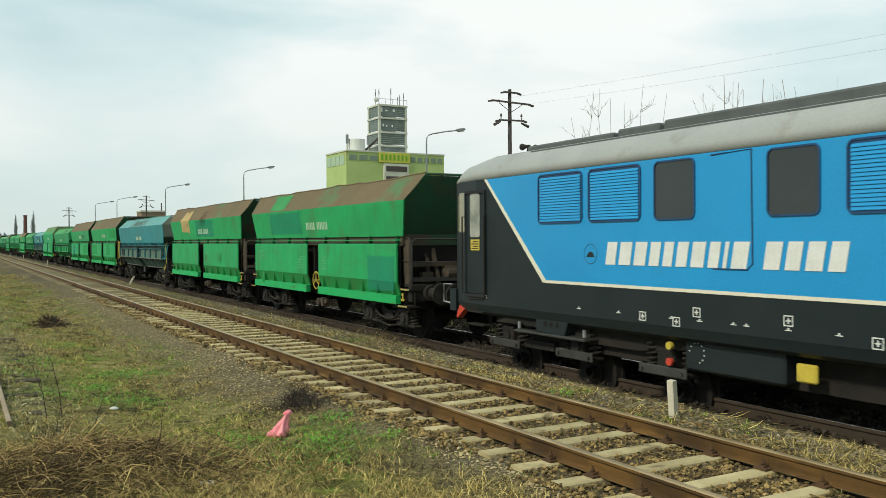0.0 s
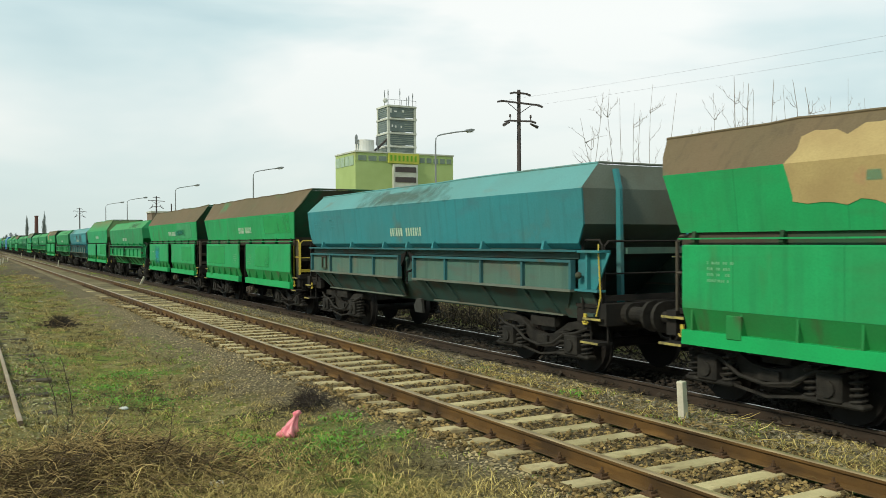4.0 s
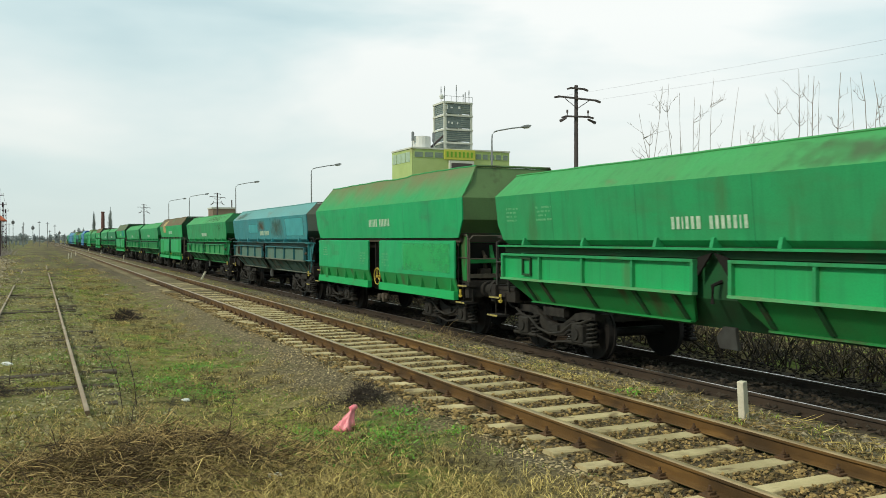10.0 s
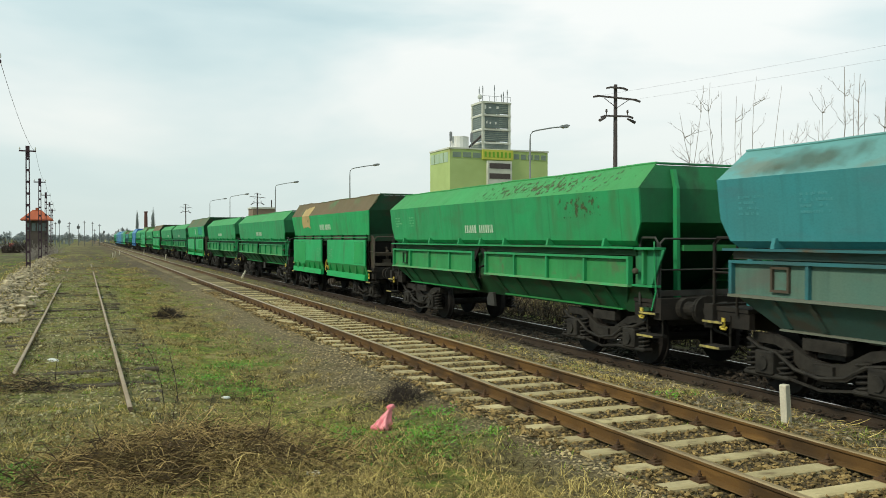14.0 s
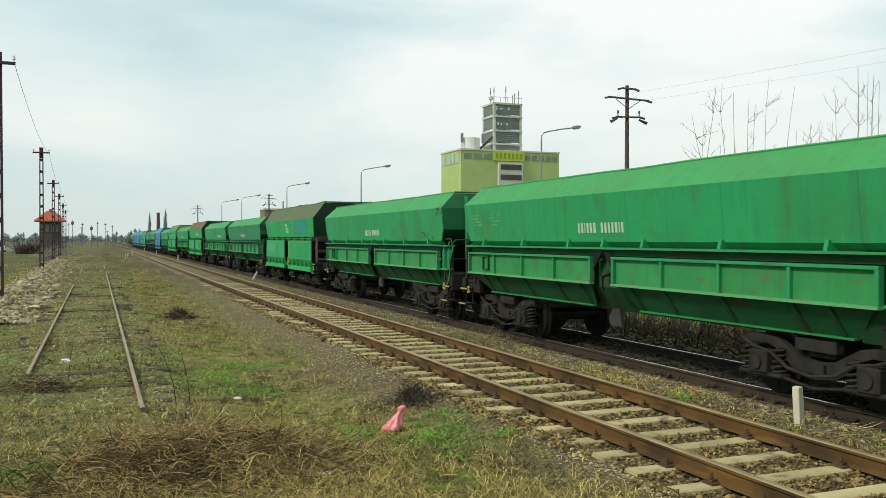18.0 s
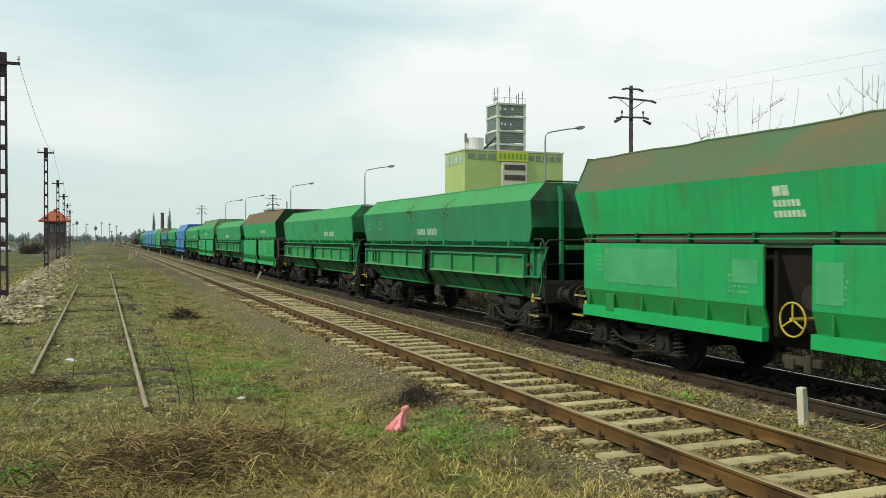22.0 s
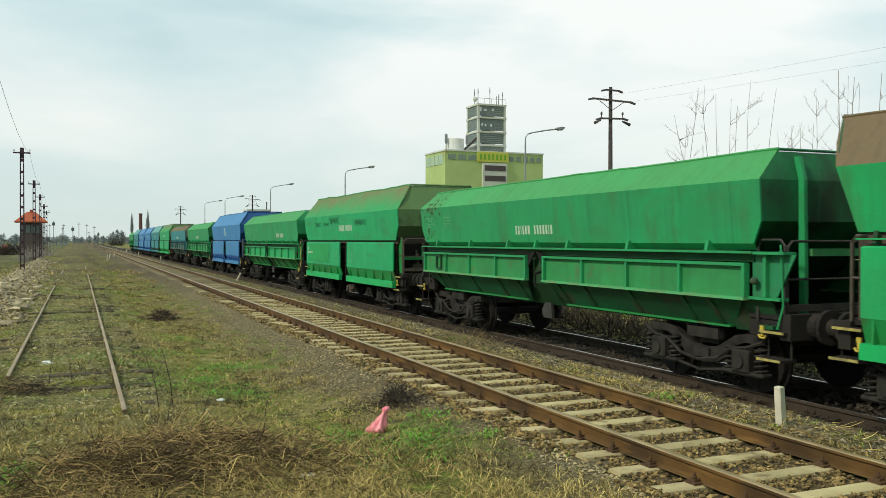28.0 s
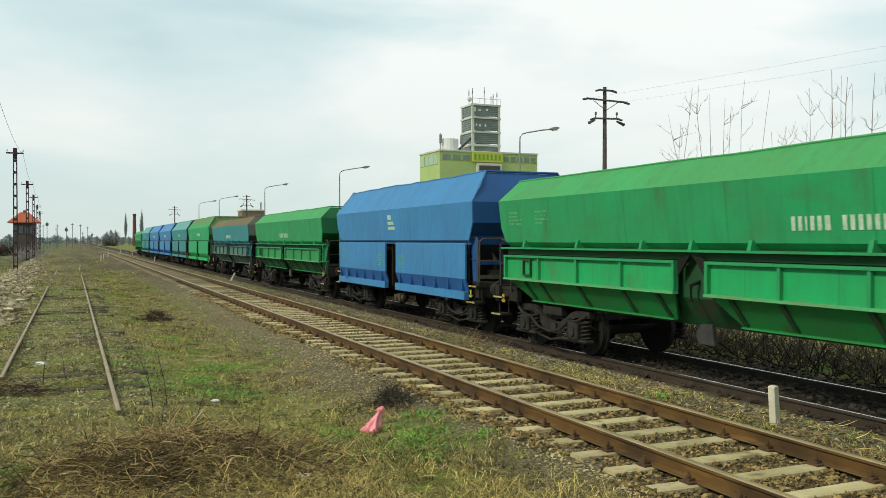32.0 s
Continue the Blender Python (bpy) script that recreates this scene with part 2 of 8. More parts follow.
M_rail_head = mat("worn_rail_head", (0.40, 0.29, 0.15), (0.17, 0.115, 0.055), 1.1, 0.8, 0.36, 0.15, bump=0.03)
M_rail_dark = mat("blackish_brown_rail_steel", (0.058, 0.039, 0.025), (0.033, 0.024, 0.017), 2.0, 0.8, 0.7, bump=0.2, fine=60)
M_rail_bright = mat("polished_rail_head", (0.72, 0.70, 0.67), (0.6, 0.58, 0.55), 3.0, 0.4, 0.3, 0.9, bump=0.0)
M_sleeper = mat("weathered_concrete_sleeper", (0.53, 0.435, 0.235), (0.35, 0.275, 0.135), 2.5, 0.8, 0.9, bump=0.3, fine=50, rand=0.15, stain=(0.16, 0.11, 0.055), stain_at=0.56, stain_scale=(3.2, 5.0, 5.0), stain_max=0.85)
M_clip = mat("rusty_fastening", (0.11, 0.058, 0.026), (0.045, 0.027, 0.015), 9.0, 0.8, 0.8, bump=0.2)
M_yellow = mat("yellow_paint", (0.58, 0.45, 0.06), (0.42, 0.32, 0.06), 6.0, 0.6, 0.5, bump=0.05)
M_galv = mat("galvanised_grey_steel", (0.30, 0.31, 0.31), (0.22, 0.23, 0.23), 3.0, 0.7, 0.5, 0.5, bump=0.05)
M_white = mat("white_paint", (0.72, 0.72, 0.68), (0.6, 0.6, 0.55), 5.0, 0.6, 0.6, bump=0.05)
M_letter = mat("worn_white_lettering", (0.52, 0.60, 0.48), (0.28, 0.48, 0.30), 14.0, 0.9, 0.7, bump=0.0)
M_chalk = mat("faint_white_stencil", (0.17, 0.43, 0.22), (0.045, 0.32, 0.12), 30.0, 0.9, 0.7, bump=0.0)
M_chalk_teal = mat("faint_pale_stencil", (0.075, 0.28, 0.29), (0.045, 0.245, 0.26), 30.0, 0.9, 0.7, bump=0.0)
M_paper = mat("torn_beige_poster_paper", (0.46, 0.345, 0.15), (0.36, 0.25, 0.11), 2.0, 0.7, 0.85, bump=0.1, stain=(0.42, 0.20, 0.12), stain_at=0.66, stain_scale=(2, 2, 2))


def worn_patch(name, col, edge=0.05, flakes=0.0, top=0.6, fray=0.07):
    """Paint or rust whose edge fades and frays into the wall under it."""
    m = mat(name, col, tuple(c * 0.75 for c in col), 2.0, 0.8, 0.6, bump=0.0)
    nt = m.node_tree
    tc = nt.nodes.new("ShaderNodeTexCoord")
    sp = nt.nodes.new("ShaderNodeSeparateXYZ")
    nt.links.new(tc.outputs["Generated"], sp.inputs[0])

    def math_node(op, a, b):
        q = nt.nodes.new("ShaderNodeMath")
        q.operation = op
        for i, v in ((0, a), (1, b)):
            if isinstance(v, float):
                q.inputs[i].default_value = v
            else:
                nt.links.new(v, q.inputs[i])
        return q.outputs[0]
    d = None
    for axis in (1, 2):
        near = math_node("MINIMUM", sp.outputs[axis], math_node("SUBTRACT", 1.0, sp.outputs[axis]))
        d = near if d is None else math_node("MINIMUM", d, near)
    nz = nt.nodes.new("ShaderNodeTexNoise")
    nz.inputs["Scale"].default_value, nz.inputs["Detail"].default_value = (9.0 if flakes else 3.5), 6.0
    nt.links.new(tc.outputs["Object"], nz.inputs["Vector"])
    d = math_node("ADD", d, math_node("MULTIPLY", math_node("SUBTRACT", nz.outputs["Fac"], 0.5 + flakes), 3.0 if flakes else fray))
    r = nt.nodes.new("ShaderNodeMapRange")
    r.inputs[1].default_value, r.inputs[2].default_value, r.inputs[4].default_value = 0.01, edge, top
    nt.links.new(d, r.inputs[0])
    nt.links.new(r.outputs[0], nt.nodes["Principled BSDF"].inputs["Alpha"])
    return m


M_patch_a = worn_patch("newer_green_patch_paint", (0.04, 0.46, 0.13))
M_patch_teal = worn_patch("teal_patch_paint", (0.022, 0.33, 0.22), 0.06, 0.0, 0.42)
M_patch_b = worn_patch("pale_green_patch_paint", (0.09, 0.47, 0.20), 0.04, 0.0, 0.75)
M_patch_cyan = worn_patch("pale_cyan_patch_paint", (0.05, 0.42, 0.36), 0.10, 0.0, 0.6)
M_patch_rust = worn_patch("rust_flakes", (0.105, 0.08, 0.04), 0.2, 0.115, 0.6)
M_patch_brown = worn_patch("brown_stain", (0.11, 0.12, 0.07), 0.4, 0.0, 0.5, 0.9)
M_patch_faint = worn_patch("faint_brown_smear", (0.09, 0.10, 0.05), 0.4, 0.0, 0.32, 0.6)
M_patch_smudge = worn_patch("dark_green_smudge", (0.012, 0.15, 0.06), 0.4, 0.0, 0.6, 0.7)
M_patch_bloom = worn_patch("rust_bloom", (0.16, 0.095, 0.042), 0.4, 0.0, 0.65, 0.6)
M_patch_pale = worn_patch("pale_teal_patch", (0.09, 0.44, 0.45), 0.10, 0.0, 0.75)
M_patch_blue = worn_patch("soft_blue_smear", (0.03, 0.30, 0.38), 0.35, 0.0, 0.6, 0.25)
M_concrete = mat("white_washed_concrete", (0.66, 0.60, 0.46), (0.5, 0.45, 0.34), 5.0, 0.7, 0.9, bump=0.2)


# ---- mesh helpers ----
def box(bm, x0, x1, y0, y1, z0, z1):
    v = [bm.verts.new((x, y, z)) for z in (z0, z1) for y in (y0, y1) for x in (x0, x1)]
    for a in ((0, 2, 3, 1), (4, 5, 7, 6), (0, 1, 5, 4), (2, 6, 7, 3), (0, 4, 6, 2), (1, 3, 7, 5)):
        bm.faces.new([v[i] for i in a])
    return v


def prism_y(bm, prof, y0, y1):
    """A closed outline of (x, z) drawn out along y."""
    a = [bm.verts.new((x, y0, z)) for x, z in prof]
    b = [bm.verts.new((x, y1, z)) for x, z in prof]
    n = len(prof)
    for i in range(n):
        bm.faces.new((a[i], a[(i + 1) % n], b[(i + 1) % n], b[i]))
    bm.faces.new(a[::-1])
    bm.faces.new(b)


def prism_x(bm, prof, x0, x1):
    """A closed outline of (y, z) drawn out along x."""
    a = [bm.verts.new((x0, y, z)) for y, z in prof]
    b = [bm.verts.new((x1, y, z)) for y, z in prof]
    n = len(prof)
    for i in range(n):
        bm.faces.new((a[i], a[(i + 1) % n], b[(i + 1) % n], b[i]))
    bm.faces.new(a[::-1])
    bm.faces.new(b)


def tube(bm, pts, r, sides=6, closed=False):
    """A round bar along a line of points."""
    pts = [Vector(p) for p in pts]
    rings = []
    n = len(pts)
    for i, p in enumerate(pts):
        if closed:
            d = pts[(i + 1) % n] - pts[i - 1]
        else:
            d = pts[min(i + 1, n - 1)] - pts[max(i - 1, 0)]
        d.normalize()
        ref = Vector((0, 0, 1)) if abs(d.z) < 0.9 else Vector((1, 0, 0))
        s = d.cross(ref).normalized()
        u = s.cross(d)
        rr = r[i] if isinstance(r, (list, tuple)) else r
        rings.append([bm.verts.new(p + rr * (math.cos(k * math.tau / sides) * s + math.sin(k * math.tau / sides) * u)) for k in range(sides)])
    for i in range(n if closed else n - 1):
        a, b = rings[i], rings[(i + 1) % n]
        for k in range(sides):
            bm.faces.new((a[k], a[(k + 1) % sides], b[(k + 1) % sides], b[k]))
    if not closed:
        bm.faces.new(rings[0][::-1])
        bm.faces.new(rings[-1])


def disc_x(bm, x0, x1, y, z, r, sides=20, r2=None):
    """A round plate with its axis along x."""
    a = [bm.verts.new((x0, y + r * math.cos(k * math.tau / sides), z + r * math.sin(k * math.tau / sides))) for k in range(sides)]
    q = r2 if r2 else r
    b = [bm.verts.new((x1, y + q * math.cos(k * math.tau / sides), z + q * math.sin(k * math.tau / sides))) for k in range(sides)]
    for k in range(sides):
        bm.faces.new((a[k], a[(k + 1) % sides], b[(k + 1) % sides], b[k]))
    bm.faces.new(a[::-1])
    bm.faces.new(b)


def bevel(bm, w, seg=1):
    bmesh.ops.bevel(bm, geom=bm.edges[:], offset=w, segments=seg, affect="EDGES", profile=0.7, clamp_overlap=True)


def mesh_of(name, bm, material, smooth=False):
    me = bpy.data.meshes.new(name)
    bmesh.ops.recalc_face_normals(bm, faces=bm.faces[:])
    bm.to_mesh(me)
    bm.free()
    for m in (material if isinstance(material, (list, tuple)) else [material]):
        me.materials.append(m)
    if smooth:
        me.polygons.foreach_set("use_smooth", [True] * len(me.polygons))
    return me


def part(name, bm, material, parent, label="", smooth=False, at=None):
    """One mesh object under a thing or under a part."""
    ob = new(name, bm if isinstance(bm, bpy.types.Mesh) else mesh_of(name, bm, material, smooth))
    ob.parent = parent
    if at is not None:
        ob.matrix_basis = at
    return tagged(ob, label)


def thing(name, label, category, at=None, group="", kind=""):
    ob = new(name)
    ob.empty_display_size = 0.3
    if at is not None:
        ob.matrix_basis = at
    return tagged(ob, label, category, group, kind)


def raw(name, verts, faces, material):
    me = bpy.data.meshes.new(name)
    me.from_pydata(verts, [], faces)
    for m in (material if isinstance(material, (list, tuple)) else [material]):
        me.materials.append(m)
    me.update()
    return me


# ---- ground ----
NEAR_X, FAR_X, SIDE_X = 5.83, 9.75, -0.24     # centre lines of the three tracks
HEAD_NEAR, HEAD_FAR, HEAD_SIDE = 0.19, 0.0, 0.10


def smoothstep(a, b, x):
    t = min(1.0, max(0.0, (x - a) / (b - a)))
    return t * t * (3 - 2 * t)


def ground_z(x, y):
    z = -0.06 + 0.042 * smoothstep(3.6, 4.6, x)
    z += -0.15 * smoothstep(7.9, 8.8, x)
    z += -0.25 * smoothstep(12, 15, x)
    z += -0.9 * smoothstep(-3.6, -7.0, x) * smoothstep(18, 40, y)
    z += 0.08 * smoothstep(-1.9, -1.2, x) * (1 - smoothstep(0.75, 1.4, x)) * smoothstep(8, 12, y)
    rough = 1 - 0.75 * smoothstep(3.8, 4.6, x) * (1 - smoothstep(11.5, 13.5, x))
    z += rough * (0.07 * noise.noise((x * 0.35, y * 0.3, 2.0)) + 0.035 * noise.noise((x * 1.3, y * 1.1, 7.0)))
    z -= 0.10 * smoothstep(1.0, 2.2, x) * (1 - smoothstep(2.6, 4.2, x)) * smoothstep(6, 14, y)
    return z


def ground_material():
    m = bpy.data.materials.new("ground_cover")
    m.use_nodes = True
    nt = m.node_tree
    N, K = nt.nodes.new, nt.links.new
    bs = nt.nodes["Principled BSDF"]
    bs.inputs["Roughness"].default_value = 0.95
    bs.inputs["Specular IOR Level"].default_value = 0.15
    tc = N("ShaderNodeTexCoord")

    def nz(sc, det=5.0, mp=(1, 1, 1)):
        mpn = N("ShaderNodeMapping")
        mpn.inputs["Scale"].default_value = mp
        K(tc.outputs["Object"], mpn.inputs[0])
        n = N("ShaderNodeTexNoise")
        n.inputs["Scale"].default_value, n.inputs["Detail"].default_value, n.inputs["Roughness"].default_value = sc, det, 0.6
        K(mpn.outputs[0], n.inputs["Vector"])
        return n.outputs["Fac"]

    def rmp(src, a, b, lo=0.0, hi=1.0):
        r = N("ShaderNodeMapRange")
        for i, v in ((1, a), (2, b), (3, lo), (4, hi)):
            r.inputs[i].default_value = v
        K(src, r.inputs[0])
        return r.outputs[0]

    def mixc(f, a, b):
        mx = N("ShaderNodeMix")
        mx.data_type = "RGBA"
        for i, v in ((0, f), (6, a), (7, b)):
            if isinstance(v, tuple):
                mx.inputs[i].default_value = (*v, 1)
            elif isinstance(v, float):
                mx.inputs[i].default_value = v
            else:
                K(v, mx.inputs[i])
        return mx.outputs[2]

    def mul(a, b):
        q = N("ShaderNodeMath")
        q.operation = "MULTIPLY"
        K(a, q.inputs[0])
        K(b, q.inputs[1])
        return q.outputs[0]

    sep = N("ShaderNodeSeparateXYZ")
    K(tc.outputs["Object"], sep.inputs[0])
    dry = mixc(rmp(nz(0.9), 0.35, 0.65), (0.33, 0.275, 0.085), (0.205, 0.18, 0.055))
    dry = mixc(rmp(nz(9.0), 0.45, 0.7, 0, 0.7), dry, (0.30, 0.245, 0.08))
    dry = mixc(rmp(nz(26.0), 0.47, 0.62, 0, 0.8), dry, (0.028, 0.024, 0.012))
    dry = mixc(rmp(nz(3.2, 7.0), 0.50, 0.60, 0, 0.85), dry, (0.05, 0.041, 0.018))
    dry = mixc(rmp(nz(2.3, 7.0), 0.55, 0.64, 0, 0.7), dry, (0.37, 0.31, 0.14))
    green = mixc(rmp(nz(14.0), 0.4, 0.65), (0.125, 0.195, 0.022), (0.22, 0.30, 0.04))
    green = mixc(rmp(nz(3.5, 7.0), 0.50, 0.60, 0, 0.8), green, (0.05, 0.06, 0.016))
    veg = mixc(rmp(nz(0.55, 4.0), 0.50, 0.60, 0, 0.85), dry, green)
    stone = N("ShaderNodeTexVoronoi")
    stone.inputs["Scale"].default_value = 22.0
    K(tc.outputs["Object"], stone.inputs["Vector"])
    gravel = mixc(rmp(stone.outputs["Distance"], 0.0, 0.6), (0.42, 0.34, 0.195), (0.115, 0.092, 0.053))
    gravel = mixc(rmp(nz(1.5), 0.4, 0.7, 0, 0.6), gravel, (0.15, 0.11, 0.05))
    in_track = mul(rmp(sep.outputs[0], 4.75, 4.95), rmp(sep.outputs[0], 6.75, 6.95, 1, 0))
    gravel = mixc(in_track, gravel, mixc(rmp(nz(30.0), 0.42, 0.62), (0.17, 0.125, 0.068), (0.07, 0.052, 0.03)))
    edge = N("ShaderNodeMath")
    edge.operation = "ADD"
    K(sep.outputs[0], edge.inputs[0])
    K(rmp(nz(1.2), 0, 1, -0.9, 0.9), edge.inputs[1])
    shoulder = N("ShaderNodeMath")
    shoulder.operation = "ADD"
    K(edge.outputs[0], shoulder.inputs[0])
    K(rmp(sep.outputs[1], 9.5, 13.0, 0.0, 0.5), shoulder.inputs[1])
    on_bed = mul(rmp(shoulder.outputs[0], 3.2, 4.4), rmp(edge.outputs[0], 11.2, 12.5, 1, 0))
    between = mul(rmp(edge.outputs[0], 6.9, 7.4), rmp(edge.outputs[0], 8.5, 9.2, 1, 0))
    c = mixc(on_bed, veg, gravel)
    cess = mixc(rmp(nz(3.0), 0.4, 0.65), (0.20, 0.17, 0.095), (0.11, 0.098, 0.055))
    cess = mixc(rmp(nz(28.0), 0.5, 0.7, 0, 0.6), cess, (0.24, 0.20, 0.12))
    cess = mixc(rmp(nz(1.1), 0.56, 0.66, 0, 0.7), cess, (0.27, 0.21, 0.085))
    c = mixc(mul(between, rmp(nz(2.0), 0.2, 0.45)), c, cess)
    yard = mul(rmp(sep.outputs[0], -2.6, -1.5), rmp(sep.outputs[0], 0.9, 1.9, 1, 0))
    cinder = mixc(rmp(nz(4.0), 0.4, 0.65), (0.25, 0.22, 0.092), (0.14, 0.136, 0.05))
    cinder = mixc(rmp(nz(3.0, 7.0), 0.50, 0.60, 0, 0.85), cinder, (0.045, 0.04, 0.02))
    cinder = mixc(rmp(nz(17.0), 0.52, 0.66, 0, 0.7), cinder, (0.26, 0.225, 0.135))
    c = mixc(mul(yard, rmp(nz(1.1), 0.35, 0.6)), c, cinder)
    c = mixc(mul(yard, rmp(nz(0.9, 6.0, (1.0, 1.5, 1.0)), 0.58, 0.66, 0, 0.8)), c, (0.22, 0.215, 0.028))
    tight = N("ShaderNodeMath")
    tight.operation = "ADD"
    K(sep.outputs[0], tight.inputs[0])
    K(rmp(nz(3.0), 0, 1, -0.3, 0.3), tight.inputs[1])
    # the train's shade on the far bed, mixed into the ground colour
    bed_shade = mul(rmp(tight.outputs[0], 8.72, 8.95), rmp(edge.outputs[0], 11.2, 12.2, 1, 0))
    c = mixc(bed_shade, c, mixc(rmp(nz(20.0), 0.4, 0.65), (0.045, 0.036, 0.026), (0.022, 0.019, 0.015)))
    field = mul(rmp(sep.outputs[0], -3.6, -5.5), rmp(sep.outputs[1], 14, 30))
    turf = mixc(rmp(nz(0.5), 0.35, 0.65), (0.09, 0.16, 0.03), (0.15, 0.17, 0.05))
    c = mixc(mul(field, rmp(nz(0.3), 0.3, 0.5)), c, turf)
    far = mul(rmp(sep.outputs[1], 36, 60), rmp(sep.outputs[0], 7.5, 6.0))
    c = mixc(mul(far, rmp(nz(0.16, 4.0, (1.6, 0.45, 1)), 0.36, 0.54, 0, 0.85)), c, (0.10, 0.078, 0.048))
    c = mixc(mul(far, rmp(nz(0.23, 3.0, (1.6, 0.4, 1)), 0.56, 0.66, 0, 0.6)), c, (0.17, 0.17, 0.06))
    K(c, bs.inputs["Base Color"])
    bp = N("ShaderNodeBump")
    bp.inputs["Strength"].default_value, bp.inputs["Distance"].default_value = 1.0, 0.10
    K(nz(14.0, 8.0), bp.inputs["Height"])
    K(bp.outputs[0], bs.inputs["Normal"])
    return m


def build_ground():
    xs = [-2500, -1200, -600, -300, -150, -80, -50, -35, -25, -18] + [-14 + 0.5 * i for i in range(20)]
    xs += [-4 + 0.25 * i for i in range(80)] + [16, 17, 18.5, 20, 24, 30, 40, 60, 100, 200, 400, 800, 1500, 2500]
    ys = [-2500, -1000, -400, -150, -60, -25, -12, -6, -2] + [0.3 * i for i in range(100)] + [30 + i for i in range(60)]
    ys += [90 + 5 * i for i in range(30)] + [250, 300, 400, 600, 1000, 1800, 3000]
    verts = [(x, y, ground_z(x, y)) for y in ys for x in xs]
    n = len(xs)
    faces = [(j * n + i, j * n + i + 1, (j + 1) * n + i + 1, (j + 1) * n + i) for j in range(len(ys) - 1) for i in range(n - 1)]
    me = raw("ground", verts, faces, ground_material())
    me.polygons.foreach_set("use_smooth", [True] * len(me.polygons))
    tagged(new("ground", me), "rough ground of dry grass, green weeds and gravel", "ground", kind="structure")


build_ground()


# ---- tracks ----
def rail_mesh(name, length, head, side, worn=0.024):
    """Vignole rail, its head's top at z 0; outline of (x, z) drawn along y."""
    prof = [(-worn, 0), (worn, 0), (0.036, -0.011), (0.036, -0.035), (0.010, -0.048), (0.009, -0.130), (0.066, -0.150), (0.070, -0.160),
            (-0.070, -0.160), (-0.066, -0.150), (-0.009, -0.130), (-0.010, -0.048), (-0.036, -0.035), (-0.036, -0.011)]
    ys = [0, length]
    n = len(prof)
    verts = [(x, y, z) for y in ys for x, z in prof]
    faces = []
    for j in range(len(ys) - 1):
        for i in range(n):
            a, b = j * n + i, j * n + (i + 1) % n
            faces.append((a, b, b + n, a + n))
    faces += [tuple(range(n))[::-1], tuple(len(verts) - n + i for i in range(n))]
    me = raw(name, verts, faces, [side, head])
    for k, p in enumerate(me.polygons):
        if k < len(faces) - 2 and (k == 0 or (worn > 0.02 and k in (1, n - 1))):
            p.material_index = 1
    return me


def sleeper_mesh(name, w, d, h, material, dip=0.03):
    bm = bmesh.new()
    seg = [(-1.25, 0.0), (-0.45, -dip), (0.45, -dip), (1.25, 0.0)]
    rings = []
    for x, z in seg:
        rings.append([bm.verts.new(p) for p in ((x, -d / 2 - 0.02, z - h), (x, -d / 2, z - 0.015), (x, -d / 2 + 0.02, z), (x, d / 2 - 0.02, z), (x, d / 2, z - 0.015), (x, d / 2 + 0.02, z - h))])
    for a, b in zip(rings, rings[1:]):
        for i in range(6):
            bm.faces.new((a[i], a[(i + 1) % 6], b[(i + 1) % 6], b[i]))
    bm.faces.new(rings[0])
    bm.faces.new(rings[-1][::-1])
    return mesh_of(name, bm, material)


def clip_mesh():
    """Base plate, clamp and bolt on both sides of one rail foot."""
    bm = bmesh.new()
    box(bm, -0.15, 0.15, -0.07, 0.07, -0.012, 0.006)
    for s in (-1, 1):
        prism_y(bm, [(s * 0.05, 0.02), (s * 0.075, 0.032), (s * 0.122, 0.026), (s * 0.127, 0.0), (s * 0.075, 0.0)], -0.032, 0.032)
        tube(bm, [(s * 0.098, 0, 0.02), (s * 0.098, 0, 0.082)], 0.012, 6)
        tube(bm, [(s * 0.098, 0, 0.036), (s * 0.098, 0, 0.054)], 0.022, 6)
    return mesh_of("fastening", bm, M_clip)


def build_track(name, cx, head, y0, length, pitch, first, count, rail_mats, sl_mesh, label, clips=0):
    tr = thing(name, label, "railway track", pose(cx, y0, head), kind="structure")
    for s in (-1, 1):
        part("rail", rail_mesh("rail", length, *rail_mats, 0.024 if clips else 0.019), None, tr, at=pose(s * 0.7535, 0, 0))
    cm = clip_mesh() if clips else None
    for i in range(count):
        dx, dr = random.uniform(-0.02, 0.02), random.uniform(-0.5, 0.5)
        y = first - y0 + i * pitch
        dirty = sl_mesh is SL_CONC and random.random() < smoothstep(20, 48, y + y0)
        sl = part("sleeper", SL_DIRTY if dirty else sl_mesh, None, tr, at=pose(dx, y, -0.163 + random.uniform(-0.006, 0.004), 0, 0, dr))
        if i < clips:
            for s in (-1, 1):
                part("fastening", cm, None, sl, at=pose(s * 0.7535 - dx, 0, 0.01))
    return tr


SL_CONC = sleeper_mesh("sleeper", 2.5, 0.19, 0.16, M_sleeper, 0.008)
M_sleeper_old = mat("rotten_dark_timber_sleeper", (0.05, 0.038, 0.025), (0.10, 0.08, 0.045), 3.0, 0.8, 0.9, bump=0.4, fine=30)
SL_OLD = sleeper_mesh("old_sleeper", 2.5, 0.24, 0.14, M_sleeper_old, 0.0)
M_sleeper_dirty = mat("soil_covered_concrete_sleeper", (0.24, 0.195, 0.11), (0.16, 0.13, 0.075), 2.5, 0.8, 0.9, bump=0.3, fine=50, rand=0.25)
SL_DIRTY = sleeper_mesh("dirty_sleeper", 2.5, 0.19, 0.16, M_sleeper_dirty, 0.008)
build_track("railway_track_near", NEAR_X, HEAD_NEAR, -40, 700, 0.626, 2.94, 290, (M_rail_head, M_rail_side), SL_CONC,
            "rusty steel rails on pale concrete sleepers in stone ballast", 70)
